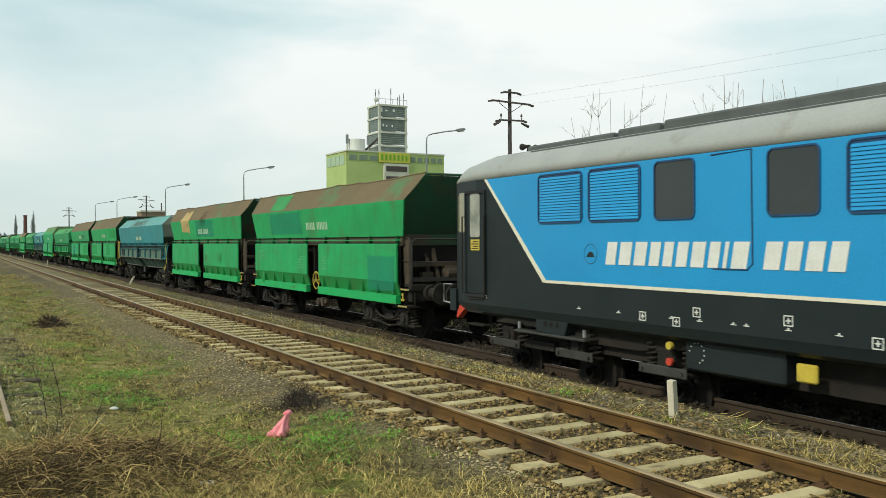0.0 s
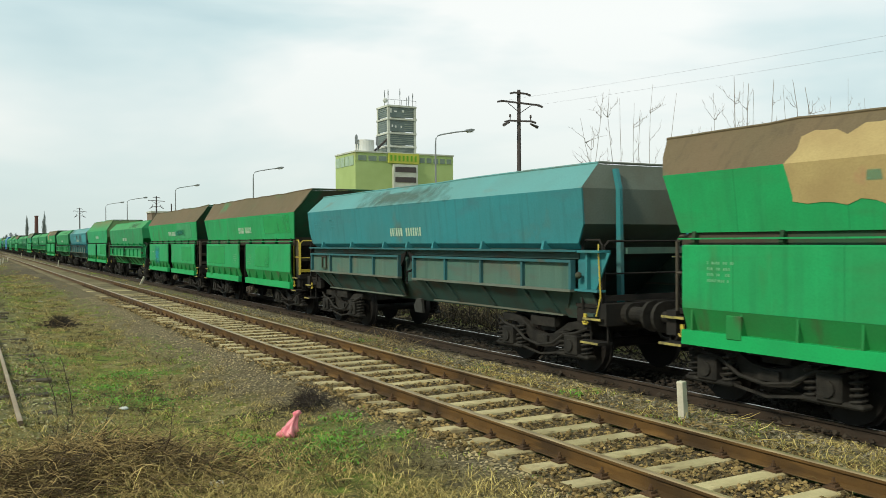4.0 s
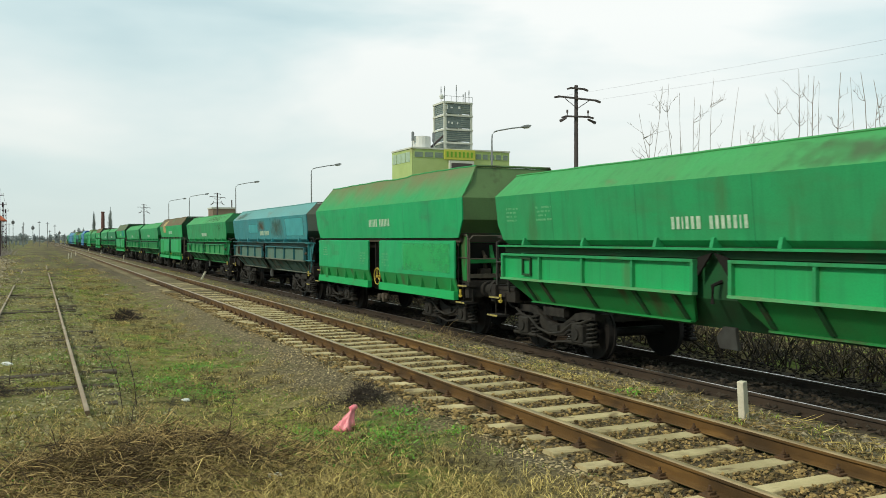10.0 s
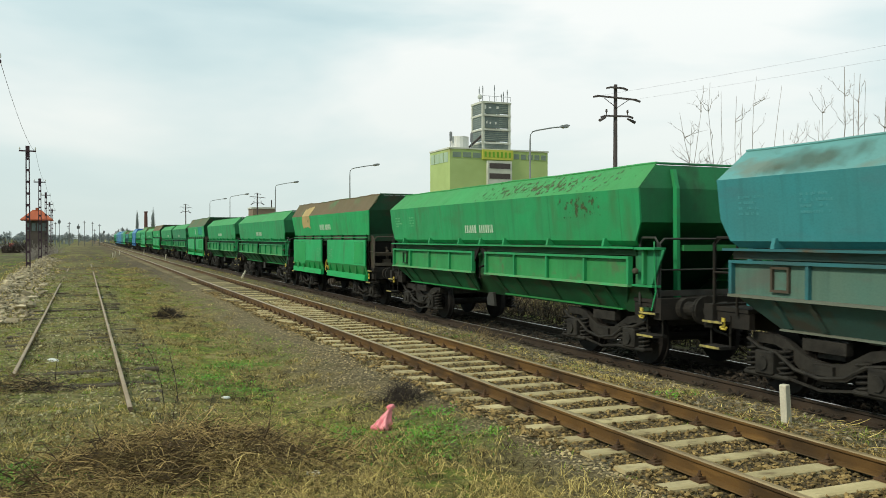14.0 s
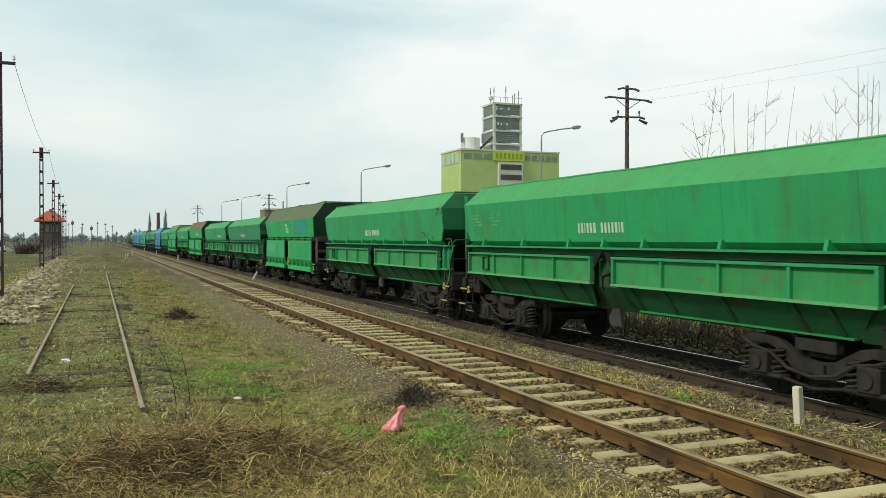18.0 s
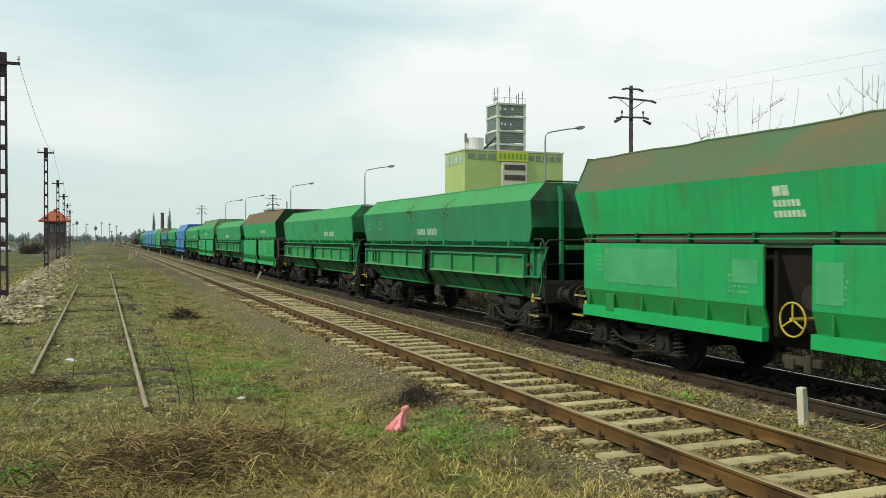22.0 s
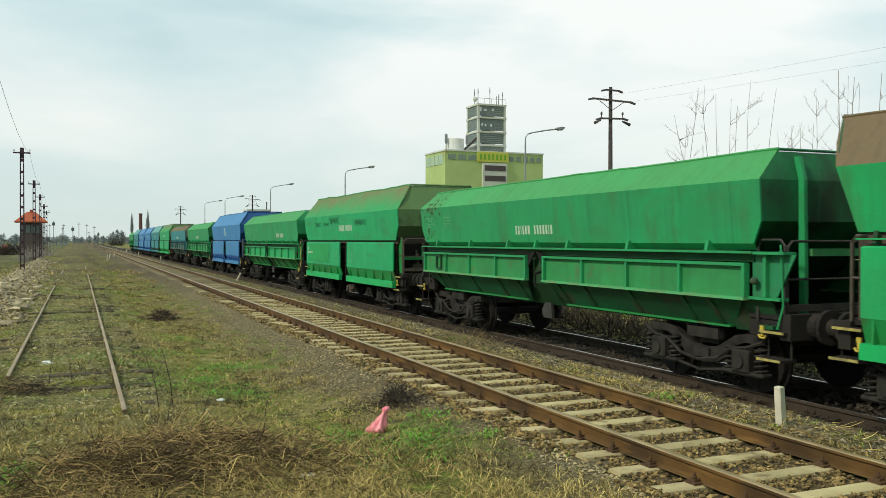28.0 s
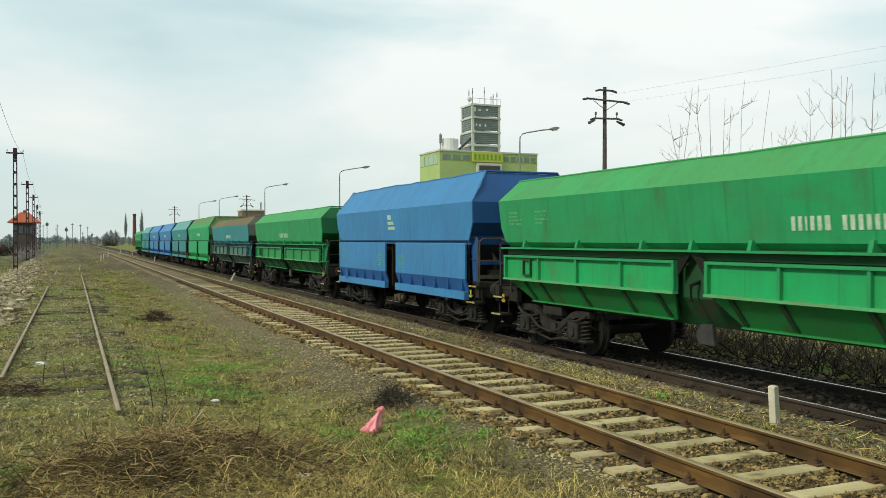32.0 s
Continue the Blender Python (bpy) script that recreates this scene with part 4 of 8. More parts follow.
def tall_hopper(spec):
    """Tall self-discharging wagon with smooth sides and two boxed door panels a side."""
    body, top, end, lip = spec["body"], spec["top"], spec["end"], spec["lip"]
    root = thing("hopper_wagon", spec["label"], "railway wagon", group="wagons of the freight train")
    half = A_PITCH / 2
    rim = spec.get("rim", 5.70)
    rz = spec.get("rim_z", 3.70)
    hx = 1.46 - 0.70 * (rz - 3.04)
    knee = spec.get("knee")
    R0, R1, R2 = ((tall_wall(2.16, True), 5.10, 2.16) if knee else (1.365, 5.16, 2.26)), (1.46, 5.40, 3.04), (hx, rim, rz)
    lower = [R0, (tall_wall(2.56, True), 5.36, 2.56), R1] if knee else [R0, R1]
    seam = ((1.46 + hx) / 2 - 0.004, (5.40 + rim) / 2 + 0.05, (3.04 + rz) / 2)
    part("side_wall", shared(f"tall_side_{knee}", lambda: (lambda b: (side_walls(b, lower), b)[1])(bmesh.new()), body), None, root)

    def bm_slope():
        bm = bmesh.new()
        worn_slope(bm, [R1, seam, R2], wear, 0.05)
        return bm
    wear = spec["seed"]
    part("top_slope", shared(f"tall_top_slope_{rim}_{rz}_{wear}", bm_slope, top), None, root, "dust-covered upper slope")
    for s in (-1, 1):
        part("top_rim", shared(f"tall_top_rim_{rim}_{rz}_{wear}", lambda: worn_rim(rim, wear, 0.05, 0.02), top), None, root, at=pose(s * hx, 0, rz) @ Matrix.Diagonal((-s, 1, 1, 1)))
    for s in (-1, 1):
        def bm_end():
            bm = bmesh.new()
            end_walls(bm, [(1.33, 4.95, R0[2])] + lower[1:] + [(hx + 0.03, rim, rz - 0.03)], 1)
            tube(bm, [(-hx, rim, rz), (hx, rim, rz)], 0.03, 6)
            return bm
        part("end_wall", shared(f"tall_end_wall_{rim}_{rz}", bm_end, end), None, root, "dark end wall, shade and grime in its colour", at=pose(0, 0, 0, 0, 0, 0 if s > 0 else 180))

    def bm_funnel():
        bm = bmesh.new()
        shell(bm, [(0.55, 2.2, 0.62), (0.95, 3.9, 1.3), (1.30, 4.95, 2.25)], 0.05)
        return bm

    def bm_plate():
        bm = bmesh.new()
        box(bm, -1.25, 1.25, -0.04, 0.04, 0.85, 2.05)
        return bm
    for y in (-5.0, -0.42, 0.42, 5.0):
        part("cross_plate", shared("tall_cross_plate", bm_plate, M_recess_shade), None, root, at=pose(0, y, 0))
    part("centre_sill", shared("tall_centre_sill", lambda: (lambda b: (box(b, -0.16, 0.16, -5.6, 5.6, 0.78, 1.12), b)[1])(bmesh.new()), M_under), None, root)
    part("funnel", shared("tall_funnel", bm_funnel, M_under), None, root, "dark discharge funnel and frame")

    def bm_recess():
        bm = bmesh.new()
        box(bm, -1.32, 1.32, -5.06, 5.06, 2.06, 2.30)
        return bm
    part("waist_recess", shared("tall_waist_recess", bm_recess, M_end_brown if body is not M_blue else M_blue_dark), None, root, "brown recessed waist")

    def bm_rod():
        bm = bmesh.new()
        box(bm, -1.425, -1.40, -5.15, 5.15, 2.170, 2.190)
        return bm

    def bm_bracket():
        bm = bmesh.new()
        prism_y(bm, [(-1.28, 2.06), (-1.36, 2.06), (-1.415, 2.13), (-1.385, 2.275), (-1.30, 2.275)], -0.028, 0.028)
        return bm
    for s in (() if knee else (-1, 1)):
        fl = Matrix.Diagonal((1 if s < 0 else -1, 1, 1, 1))
        part("waist_rod", shared("tall_waist_rod", bm_rod, body), None, root, at=fl)
        for i in range(8):
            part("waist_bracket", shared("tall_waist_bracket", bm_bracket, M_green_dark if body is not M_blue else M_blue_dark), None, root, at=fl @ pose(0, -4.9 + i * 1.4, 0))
    for s in (-1, 1):
        for e in (-1, 1):
            def bm_door():
                bm = bmesh.new()
                prof = [(-1.42, 2.10), (-1.46, 2.08), (-1.46, 1.27), (-1.42, 1.27), (-1.42, 2.08)]
                prism_y(bm, prof, 0.43, 5.04)
                return bm
            d = part("door_panel", shared("tall_door_panel", bm_door, body), None, root, at=Matrix.Diagonal((1 if s < 0 else -1, e, 1, 1)))

            def bm_foot():
                bm = bmesh.new()
                prism_y(bm, [(-1.46, 1.268), (-1.37, 0.98), (-1.33, 0.98), (-1.42, 1.268)], 0.43, 5.04)
                return bm
            part("door_foot", shared("tall_door_foot", bm_foot, spec.get("foot", M_green_foot)), None, d, "inward-sloping grimy foot of the door, shade in its colour")

            def bm_lip():
                bm = bmesh.new()
                prism_y(bm, [(-1.36, 0.98), (-1.475, 0.98), (-1.48, 0.79), (-1.36, 0.79)], 0.43, 5.04)
                return bm
            part("bottom_lip", shared("tall_lip", bm_lip, lip), None, d, "bright lower rim")

            def bm_fin():
                bm = bmesh.new()
                for y in (0.0,):
                    v = [bm.verts.new(p) for p in ((-1.458, y, 1.25), (-1.472, y, 0.981), (-1.36, y, 0.981))]
                    w = [bm.verts.new((p.co.x, p.co.y + 0.035, p.co.z)) for p in v]
                    bm.faces.new(v)
                    bm.faces.new(w[::-1])
                    for k in range(3):
                        bm.faces.new((v[k], v[(k + 1) % 3], w[(k + 1) % 3], w[k]))
                return bm
            for i in range(6):
                part("gusset", shared("tall_gusset", bm_fin, spec.get("foot", M_green_foot)), None, d, at=pose(0, 0.75 + i * 0.82, 0))

    def bm_hatch():
        bm = bmesh.new()
        box(bm, -0.05, 0.02, -0.12, 0.12, -0.15, 0.15)
        bevel(bm, 0.01)
        return bm
    part("door_latch", shared("tall_latch", bm_hatch, M_green_foot if body is not M_blue else M_blue_dark), None, root, at=pose(-1.44, 4.15, 1.07))
    for s in (-1, 1):
        def bm_lever():
            bm = bmesh.new()
            box(bm, -0.06, 0.06, -0.34, 0.34, 0.50, 0.62)
            box(bm, -0.10, 0.04, -0.20, -0.08, 0.42, 0.66)
            box(bm, -0.10, 0.04, 0.10, 0.26, 0.44, 0.60)
            bevel(bm, 0.015)
            tube(bm, [(0, -0.3, 0.56), (-0.02, -0.42, 0.75), (0.1, -0.45, 1.0)], 0.02, 6)
            return bm
        part("discharge_lever", shared("tall_lever", bm_lever, M_end_plate), None, root, "rusty discharge lever under the doors", at=pose(s * 1.16, 0, 0, 0, 0, 0 if s < 0 else 180))
    if spec.get("wheel"):
        part("hand_wheel", shared("hand_wheel", bm_wheel_ring, M_yellow), None, root, "yellow three-spoked brake wheel", at=pose(-1.36, 0.0, 1.12))
        part("brake_drum", shared("brake_drum", lambda: (lambda b: (disc_x(b, -0.35, 0.1, 0, 0, 0.16, 14), b)[1])(bmesh.new()), M_bogie), None, root, at=pose(-0.95, -0.25, 1.42))
    for s in (-1, 1):
        end_gear(root, half, 1.22, s, spec.get("rail", M_rail_grey), 0.75, 5.12, 0.75)
        part("end_funnel", shared("tall_end_funnel", bm_end_funnel, spec.get("plate", M_end_plate)), None, root, "brown sloping funnel plates and braces under the end wall", at=pose(0, 0, 0, 0, 0, 0 if s > 0 else 180))
        part("air_reservoir", shared("tall_reservoir", bm_reservoir, M_end_plate), None, root, "dusty brown air reservoir on the end platform", at=pose(0, 0, 0, 0, 0, 0 if s > 0 else 180))
        add_bogie(root, s * 3.95)
    if not spec.get("logo"):
        name_on(root, NAME_BARS, 0.20, 0.052, 0, M_letter, pose(-tall_wall(2.47, knee) - 0.004, spec.get("name_y", 0.6), 2.47, 0, -4.3 if knee else -6.95, 0), "worn white letter", "letter")
    small_writing(root, 4.6, 1.85, -1.463, 4, spec["seed"])
    small_writing(root, -0.62, 1.72, -1.463, 5, spec["seed"] + 50)
    small_writing(root, 1.12, 1.72, -1.463, 5, spec["seed"] + 70)
    for y0, y1, z0, z1, m, lab in spec.get("patches", ()):
        patch(root, y0, y1, z0, z1, m, lab, lambda z: 1.466 if z < 2.12 else tall_wall(z, knee))
    for y0, y1 in spec.get("posters", ()):
        poster(root, y0, y1)
    if spec.get("number"):
        ny = spec["number"]
        name_on(root, [0.05, 0.05], 0.09, 0.03, 0, M_letter, pose(-1.478, ny, 1.80), "white painted figure", "number")
        name_on(root, [0.05] * 9, 0.09, 0.03, 0, M_letter, pose(-1.478, ny, 1.66), "white painted figure", "number")
    if spec.get("chalk_text"):
        cu = bpy.data.curves.new("chalk_text", "FONT")
        cu.body, cu.size = spec["chalk_text"], 0.19
        cu.materials.append(M_white)
        tx = new("chalk_text", cu)
        tx.parent = root
        tx.matrix_basis = pose(-1.476, 4.02, 1.68, 90, 0, -90)
        tagged(tx, "hand-painted white marking")
    if spec.get("logo"):
        for i, ws in enumerate(([0.14, 0.12], [0.06] * 6, [0.06] * 7)):
            name_on(root, ws, 0.09 if i else 0.14, 0.02, 0.02, M_letter, pose(-tall_wall(2.74 - i * 0.14, knee) - 0.004, 0.28, 2.74 - i * 0.14, 0, -4.3 if knee else -6.95, 0), "worn white letter", f"logo{i}")
    return root, half


def bm_frame_ring():
    bm = bmesh.new()
    for a in ((-0.19, 0.19, 0.16, 0.20), (-0.19, 0.19, -0.20, -0.16), (-0.19, -0.15, -0.16, 0.16), (0.15, 0.19, -0.16, 0.16)):
        box(bm, -0.05, 0.0, a[0], a[1], a[2], a[3])
    return bm


def low_hopper(spec):
    """Low self-discharging wagon with ribbed boxed doors and a sloping belly."""
    body, top, boxm, dark = spec["body"], spec["top"], spec["box"], spec["dark"]
    root = thing("ribbed_hopper_wagon", spec["label"], "railway wagon", group="wagons of the freight train")
    half = B_PITCH / 2
    RU, R0, RM, R1, R2 = (1.27, 5.86, 2.03), (1.375, 5.92, 2.12), (1.405, 6.09, 2.42), (1.46, 6.11, 2.98), (1.02, 5.99, 3.40)
    part("side_wall", shared("low_side", lambda: (lambda b: (side_walls(b, [RU, R0, RM, R1]), b)[1])(bmesh.new()), body), None, root)

    def bm_slope():
        bm = bmesh.new()
        worn_slope(bm, [R1, R2], wear, 0.018)
        return bm
    wear = spec["seed"]
    part("top_slope", shared(f"low_top_slope_{wear}", bm_slope, top), None, root, "sun-bleached upper slope")
    for s in (-1, 1):
        part("top_rim", shared(f"low_top_rim_{wear}", lambda: worn_rim(5.99, wear, 0.018, 0.022), top), None, root, at=pose(s * 1.02, 0, 3.40) @ Matrix.Diagonal((-s, 1, 1, 1)))
    for s in (-1, 1):
        def bm_end():
            bm = bmesh.new()
            end_walls(bm, [(1.24, 5.42, 2.03), RM, R1, (1.05, 6.0, 3.37)], 1)
            tube(bm, [(-1.02, 5.99, 3.40), (1.02, 5.99, 3.40)], 0.022, 6)
            return bm
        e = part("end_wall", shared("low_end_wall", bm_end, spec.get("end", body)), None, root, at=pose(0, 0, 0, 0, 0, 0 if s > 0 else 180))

        def bm_post():
            bm = bmesh.new()
            prism_x(bm, [(6.14, 1.1), (6.115, 2.98), (6.03, 3.30), (6.12, 3.30), (6.21, 2.98), (6.25, 1.1)], -0.03, 0.03)
            return bm

        def bm_cross():
            bm = bmesh.new()
            box(bm, -0.67, 0.67, 6.16, 6.26, 1.95, 2.05)
            return bm
        for x in (-0.75, 0.75):
            part("end_post", shared("low_end_post", bm_post, body), None, e, at=pose(x, 0, 0))
        part("end_crossbar", shared("low_end_cross", bm_cross, boxm), None, e)

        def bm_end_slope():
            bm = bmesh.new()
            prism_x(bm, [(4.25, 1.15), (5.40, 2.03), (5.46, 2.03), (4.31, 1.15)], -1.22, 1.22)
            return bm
        # the slope's colour holds the shade cast by the end wall above
        part("end_slope", shared("low_end_slope", bm_end_slope, dark), None, e, "inward slope under the end wall, coloured dark for shade")

        def bm_ladder():
            bm = bmesh.new()
            for y in (-0.16, 0.16):
                tube(bm, [(y, 0, 1.15), (y, 0, 3.3)], 0.014, 5)
            for i in range(8):
                tube(bm, [(-0.16, 0, 1.3 + i * 0.27), (0.16, 0, 1.3 + i * 0.27)], 0.011, 5)
            return bm
        part("ladder", shared("low_ladder", bm_ladder, dark), None, e, at=pose(1.08 * s, 6.27, 0))

        def bm_wing():
            bm = bmesh.new()
            prism_x(bm, [(5.855, 1.975), (6.62, 1.975), (6.30, 1.412), (5.855, 1.352)], -1.325, -1.30)
            return bm

        def bm_rib_plate():
            bm = bmesh.new()
            box(bm, -1.40, -1.326, 6.12, 6.17, 1.415, 1.974)
            return bm
        def bm_skirt():
            bm = bmesh.new()
            prism_y(bm, [(-1.33, 1.366), (-1.30, 1.366), (-1.05, 0.93), (-1.09, 0.90)], 5.30, 6.20)
            box(bm, -1.34, -1.06, 6.0, 6.24, 0.98, 1.03)
            return bm
        for x in (-1, 1) if s < 0 else ():
            side = Matrix.Diagonal((-x, 1, 1, 1))
            w = part("corner_plate", shared("low_corner_plate", bm_wing, spec.get("wing", body)), None, e, "grimy green corner plate under the end wall", at=side)
            part("skirt", shared("low_corner_skirt", bm_skirt, dark), None, w, "sooty leaning lower plate")
            part("stiffener", shared("low_corner_rib", bm_rib_plate, body), None, w)
            for nm, z, y1, x1 in (("shelf", 1.976, 6.54, 1.46), ("foot_plate", 1.37, 6.42, 1.41)):
                part(nm, shared(f"low_corner_{nm}", lambda: (lambda b: (box(b, -x1, -1.24, 5.99 if nm == "shelf" else 5.86, y1, z, z + 0.036), b)[1])(bmesh.new()), body), None, w)

    def bm_beam():
        bm = bmesh.new()
        for s in (-1, 1):
            box(bm, s * 1.30, s * 1.47, -5.98, 5.98, 1.985, 2.018)
        return bm

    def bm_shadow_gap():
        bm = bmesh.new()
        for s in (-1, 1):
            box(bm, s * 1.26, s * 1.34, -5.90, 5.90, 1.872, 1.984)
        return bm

    def bm_bracket():
        bm = bmesh.new()
        prism_y(bm, [(-1.25, 2.019), (-1.455, 2.019), (-1.42, 2.16), (-1.36, 2.16)], -0.032, 0.032)
        return bm
    for s in (-1, 1):
        for y in (-5.05, -3.1, -1.2, 0.0, 1.2, 3.1, 5.05):
            part("waist_bracket", shared("low_waist_bracket", bm_bracket, body), None, root, at=Matrix.Diagonal((1 if s < 0 else -1, 1, 1, 1)) @ pose(0, y, 0))
    # sheet in the dark paint stands for the shade below the beam
    part("waist_recess", shared("low_waist_recess", bm_shadow_gap, dark), None, root, "recess under the waist beam, its shade put into the colour")
    part("waist_beam", shared("low_waist_beam", bm_beam, spec.get("frame", body)), None, root)

    def bm_core():
        bm = bmesh.new()
        shell(bm, [(0.9, 4.0, 0.86), (1.25, 4.45, 1.3), (1.27, 5.38, 2.0)], 0.05)
        box(bm, -0.18, 0.18, -6.4, 6.4, 0.85, 1.15)
        return bm
    part("funnel", shared("low_funnel", bm_core, dark), None, root)
    for s in (-1, 1):
        for e in (-1, 1):
            fl = Matrix.Diagonal((1 if s < 0 else -1, e, 1, 1))

            def bm_door():
                bm = bmesh.new()
                box(bm, -1.40, -1.36, 0.36, 5.83, 1.39, 1.84)
                return bm
            d = part("door_panel", shared("low_door", bm_door, boxm), None, root, at=fl)

            def bm_frame():
                bm = bmesh.new()
                box(bm, -1.475, -1.38, 0.34, 5.85, 1.815, 1.858)
                box(bm, -1.47, -1.38, 0.34, 0.40, 1.393, 1.815)
                box(bm, -1.47, -1.38, 5.79, 5.85, 1.393, 1.815)
                for i in range(1, 4):
                    y = 0.375 + i * 1.36
                    box(bm, -1.462, -1.395, y - 0.026, y + 0.026, 1.393, 1.815)
                return bm
            part("door_frame", shared("low_door_frame", bm_frame, spec.get("frame", body)), None, d, "raised frame with upright ribs")

            def bm_sill():
                bm = bmesh.new()
                box(bm, -1.485, -1.38, 0.34, 5.85, 1.352, 1.391)
                return bm
            part("door_sill", shared("low_door_sill", bm_sill, spec.get("sill", M_pale_sill)), None, d, "pale dusty door sill, highlight in its colour")

            def bm_edge2():
                bm = bmesh.new()
                box(bm, -1.15, -1.04, 0.74, 5.22, 0.918, 0.945)
                return bm
            part("belly_edge", shared("low_belly_edge", bm_edge2, M_green_foot if body is not M_teal else M_teal_end), None, d)

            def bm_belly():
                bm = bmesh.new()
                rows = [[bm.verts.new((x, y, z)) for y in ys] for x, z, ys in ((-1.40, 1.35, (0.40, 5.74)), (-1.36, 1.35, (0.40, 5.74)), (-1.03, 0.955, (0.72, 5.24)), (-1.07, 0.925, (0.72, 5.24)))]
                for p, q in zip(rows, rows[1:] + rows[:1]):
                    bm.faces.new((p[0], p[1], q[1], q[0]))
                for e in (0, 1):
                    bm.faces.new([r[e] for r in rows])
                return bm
            part("belly_plate", shared("low_belly", bm_belly, dark if spec.get("grim") else spec.get("belly", M_belly)), None, d, "sloping lower plate, grimy and coloured for shade")

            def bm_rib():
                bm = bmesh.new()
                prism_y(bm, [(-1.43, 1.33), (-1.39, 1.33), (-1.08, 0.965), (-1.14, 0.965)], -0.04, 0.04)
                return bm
            # ribs use the dark green, so their shadow side is coloured in
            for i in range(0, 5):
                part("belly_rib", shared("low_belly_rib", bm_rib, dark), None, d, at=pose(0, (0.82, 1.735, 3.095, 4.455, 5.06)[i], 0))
        part("hook_ball", shared("low_ball", lambda: (lambda b: (bmesh.ops.create_icosphere(b, subdivisions=2, radius=0.055), b)[1])(bmesh.new()), M_end_brown), None, root, at=pose(s * 1.42, -5.98, 1.62))
        part("chute_plate", shared("low_chute", lambda: (lambda b: (prism_x(b, [(-0.28, 0.62), (0.22, 0.62), (0.30, 0.80), (0.12, 1.0), (-0.2, 1.0)], -0.03, 0.03), b)[1])(bmesh.new()), M_patch_grey), None, root, "bare grey chute plate", at=pose(s * 1.12, 0, 0.12) @ Matrix.Diagonal((1, 0.7, 0.8, 1)))

        def bm_notch():
            bm = bmesh.new()
            prism_y(bm, [(-1.30, 1.98), (-1.26, 1.98), (-0.95, 1.0), (-1.0, 1.0)], -0.32, 0.32)
            for q in (-1, 1):
                prism_x(bm, [(q * 0.30, 1.88), (q * 0.02, 1.95), (q * 0.30, 1.62)], -1.42, -1.39)
            tube(bm, [(-1.25, 0, 1.55), (-1.42, 0, 1.50), (-1.42, 0, 1.25)], 0.03, 6)
            return bm
        part("door_lock", shared("low_notch", bm_notch, M_recess_shade), None, root, at=Matrix.Diagonal((1 if s < 0 else -1, 1, 1, 1)))
        part("card_frame", shared("low_card_frame", bm_frame_ring, M_green_dark if body is not M_teal else M_end_brown), None, root, "small square card holder", at=pose(s * 1.405, 4.93, 1.62, 0, 0, 0 if s < 0 else 180) @ Matrix.Scale(0.84, 4))
        part("grab_iron", shared("low_grab", lambda: (lambda b: (tube(b, [(0, 0, 1.0), (0.04, -0.06, 1.3), (0, -0.06, 2.0), (0.05, 0, 2.1)], 0.013, 6), b)[1])(bmesh.new()), spec.get("grab", body)), None, root, at=pose(s * 1.38, -6.36, 0))
        end_gear(root, half, 1.17, s, spec.get("rail", M_patch_grey), 0.59, 6.05, 0.82)
        add_bogie(root, s * 4.54)
    name_on(root, NAME_BARS, 0.18, 0.05, 0, M_letter, pose(-1.397, spec.get("name_y", 0.86), 2.28, 0, -5.7, 0), "worn white letter", "letter")
    small_writing(root, 5.7, 2.70, -1.4355, 4, spec["seed"], spec.get("chalk"), 5.6)
    small_writing(root, 4.6, 2.70, -1.4355, 4, spec["seed"] + 50, spec.get("chalk"), 5.6)
    for y0, y1, z0, z1, m, lab in spec.get("patches", ()):
        patch(root, y0, y1, z0, z1, m, lab, lambda z: 1.375 + (z - 2.12) * 0.1 if z < 2.42 else (1.405 + (z - 2.42) * 0.0982 if z < 2.98 else 1.46 - (z - 2.98) * 1.048))
    return root, half


# sill green made paler to hold the edge's highlight, with dust tones
M_pale_sill = mat("highlit_dusty_green_sill", (0.075, 0.40, 0.15), (0.15, 0.27, 0.12), 2.5, 0.9, 0.8, bump=0.1)
M_teal_end = mat("brownish_grey_end_plate", (0.15, 0.18, 0.145), (0.12, 0.115, 0.08), 1.0, 0.8, 0.8, bump=0.1)
# belly paint: soot stains over a green darkened for the downward-facing shade
M_belly = mat("shaded_sooty_green_paint", (0.010, 0.115, 0.042), (0.014, 0.055, 0.024), 1.2, 0.9, 0.65, bump=0.1, stain=(0.05, 0.045, 0.028), stain_at=0.56, stain_scale=(1.5, 1.3, 2.5), stain_max=0.8)
M_tread = mat("worn_yellow_step_edge", (0.46, 0.38, 0.10), (0.11, 0.095, 0.06), 9.0, 0.8, 0.7, bump=0.05)
M_patch_grey = mat("grimy_grey_steel_plate", (0.06, 0.06, 0.053), (0.035, 0.03, 0.026), 4.0, 0.7, 0.6, 0.2, bump=0.1)

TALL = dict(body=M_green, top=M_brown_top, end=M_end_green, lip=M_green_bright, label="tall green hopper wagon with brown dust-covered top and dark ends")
TALL_OLIVE = dict(TALL, knee=True, plate=M_green_foot, body=M_green_fresh, rim=5.12, rim_z=3.76, top=M_olive_top, end=M_olive_end, label="tall green hopper wagon with thinly dusted top on the rails")
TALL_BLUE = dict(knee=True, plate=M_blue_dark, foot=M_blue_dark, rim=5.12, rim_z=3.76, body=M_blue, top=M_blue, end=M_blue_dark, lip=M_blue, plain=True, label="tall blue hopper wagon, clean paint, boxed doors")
TALL_TEAL = dict(knee=True, plate=M_teal_dark, foot=M_teal_dark, rim=5.12, rim_z=3.76, body=M_teal, top=M_teal_top, end=M_teal_dark, lip=M_teal, plain=True, label="tall teal hopper wagon, faded paint")
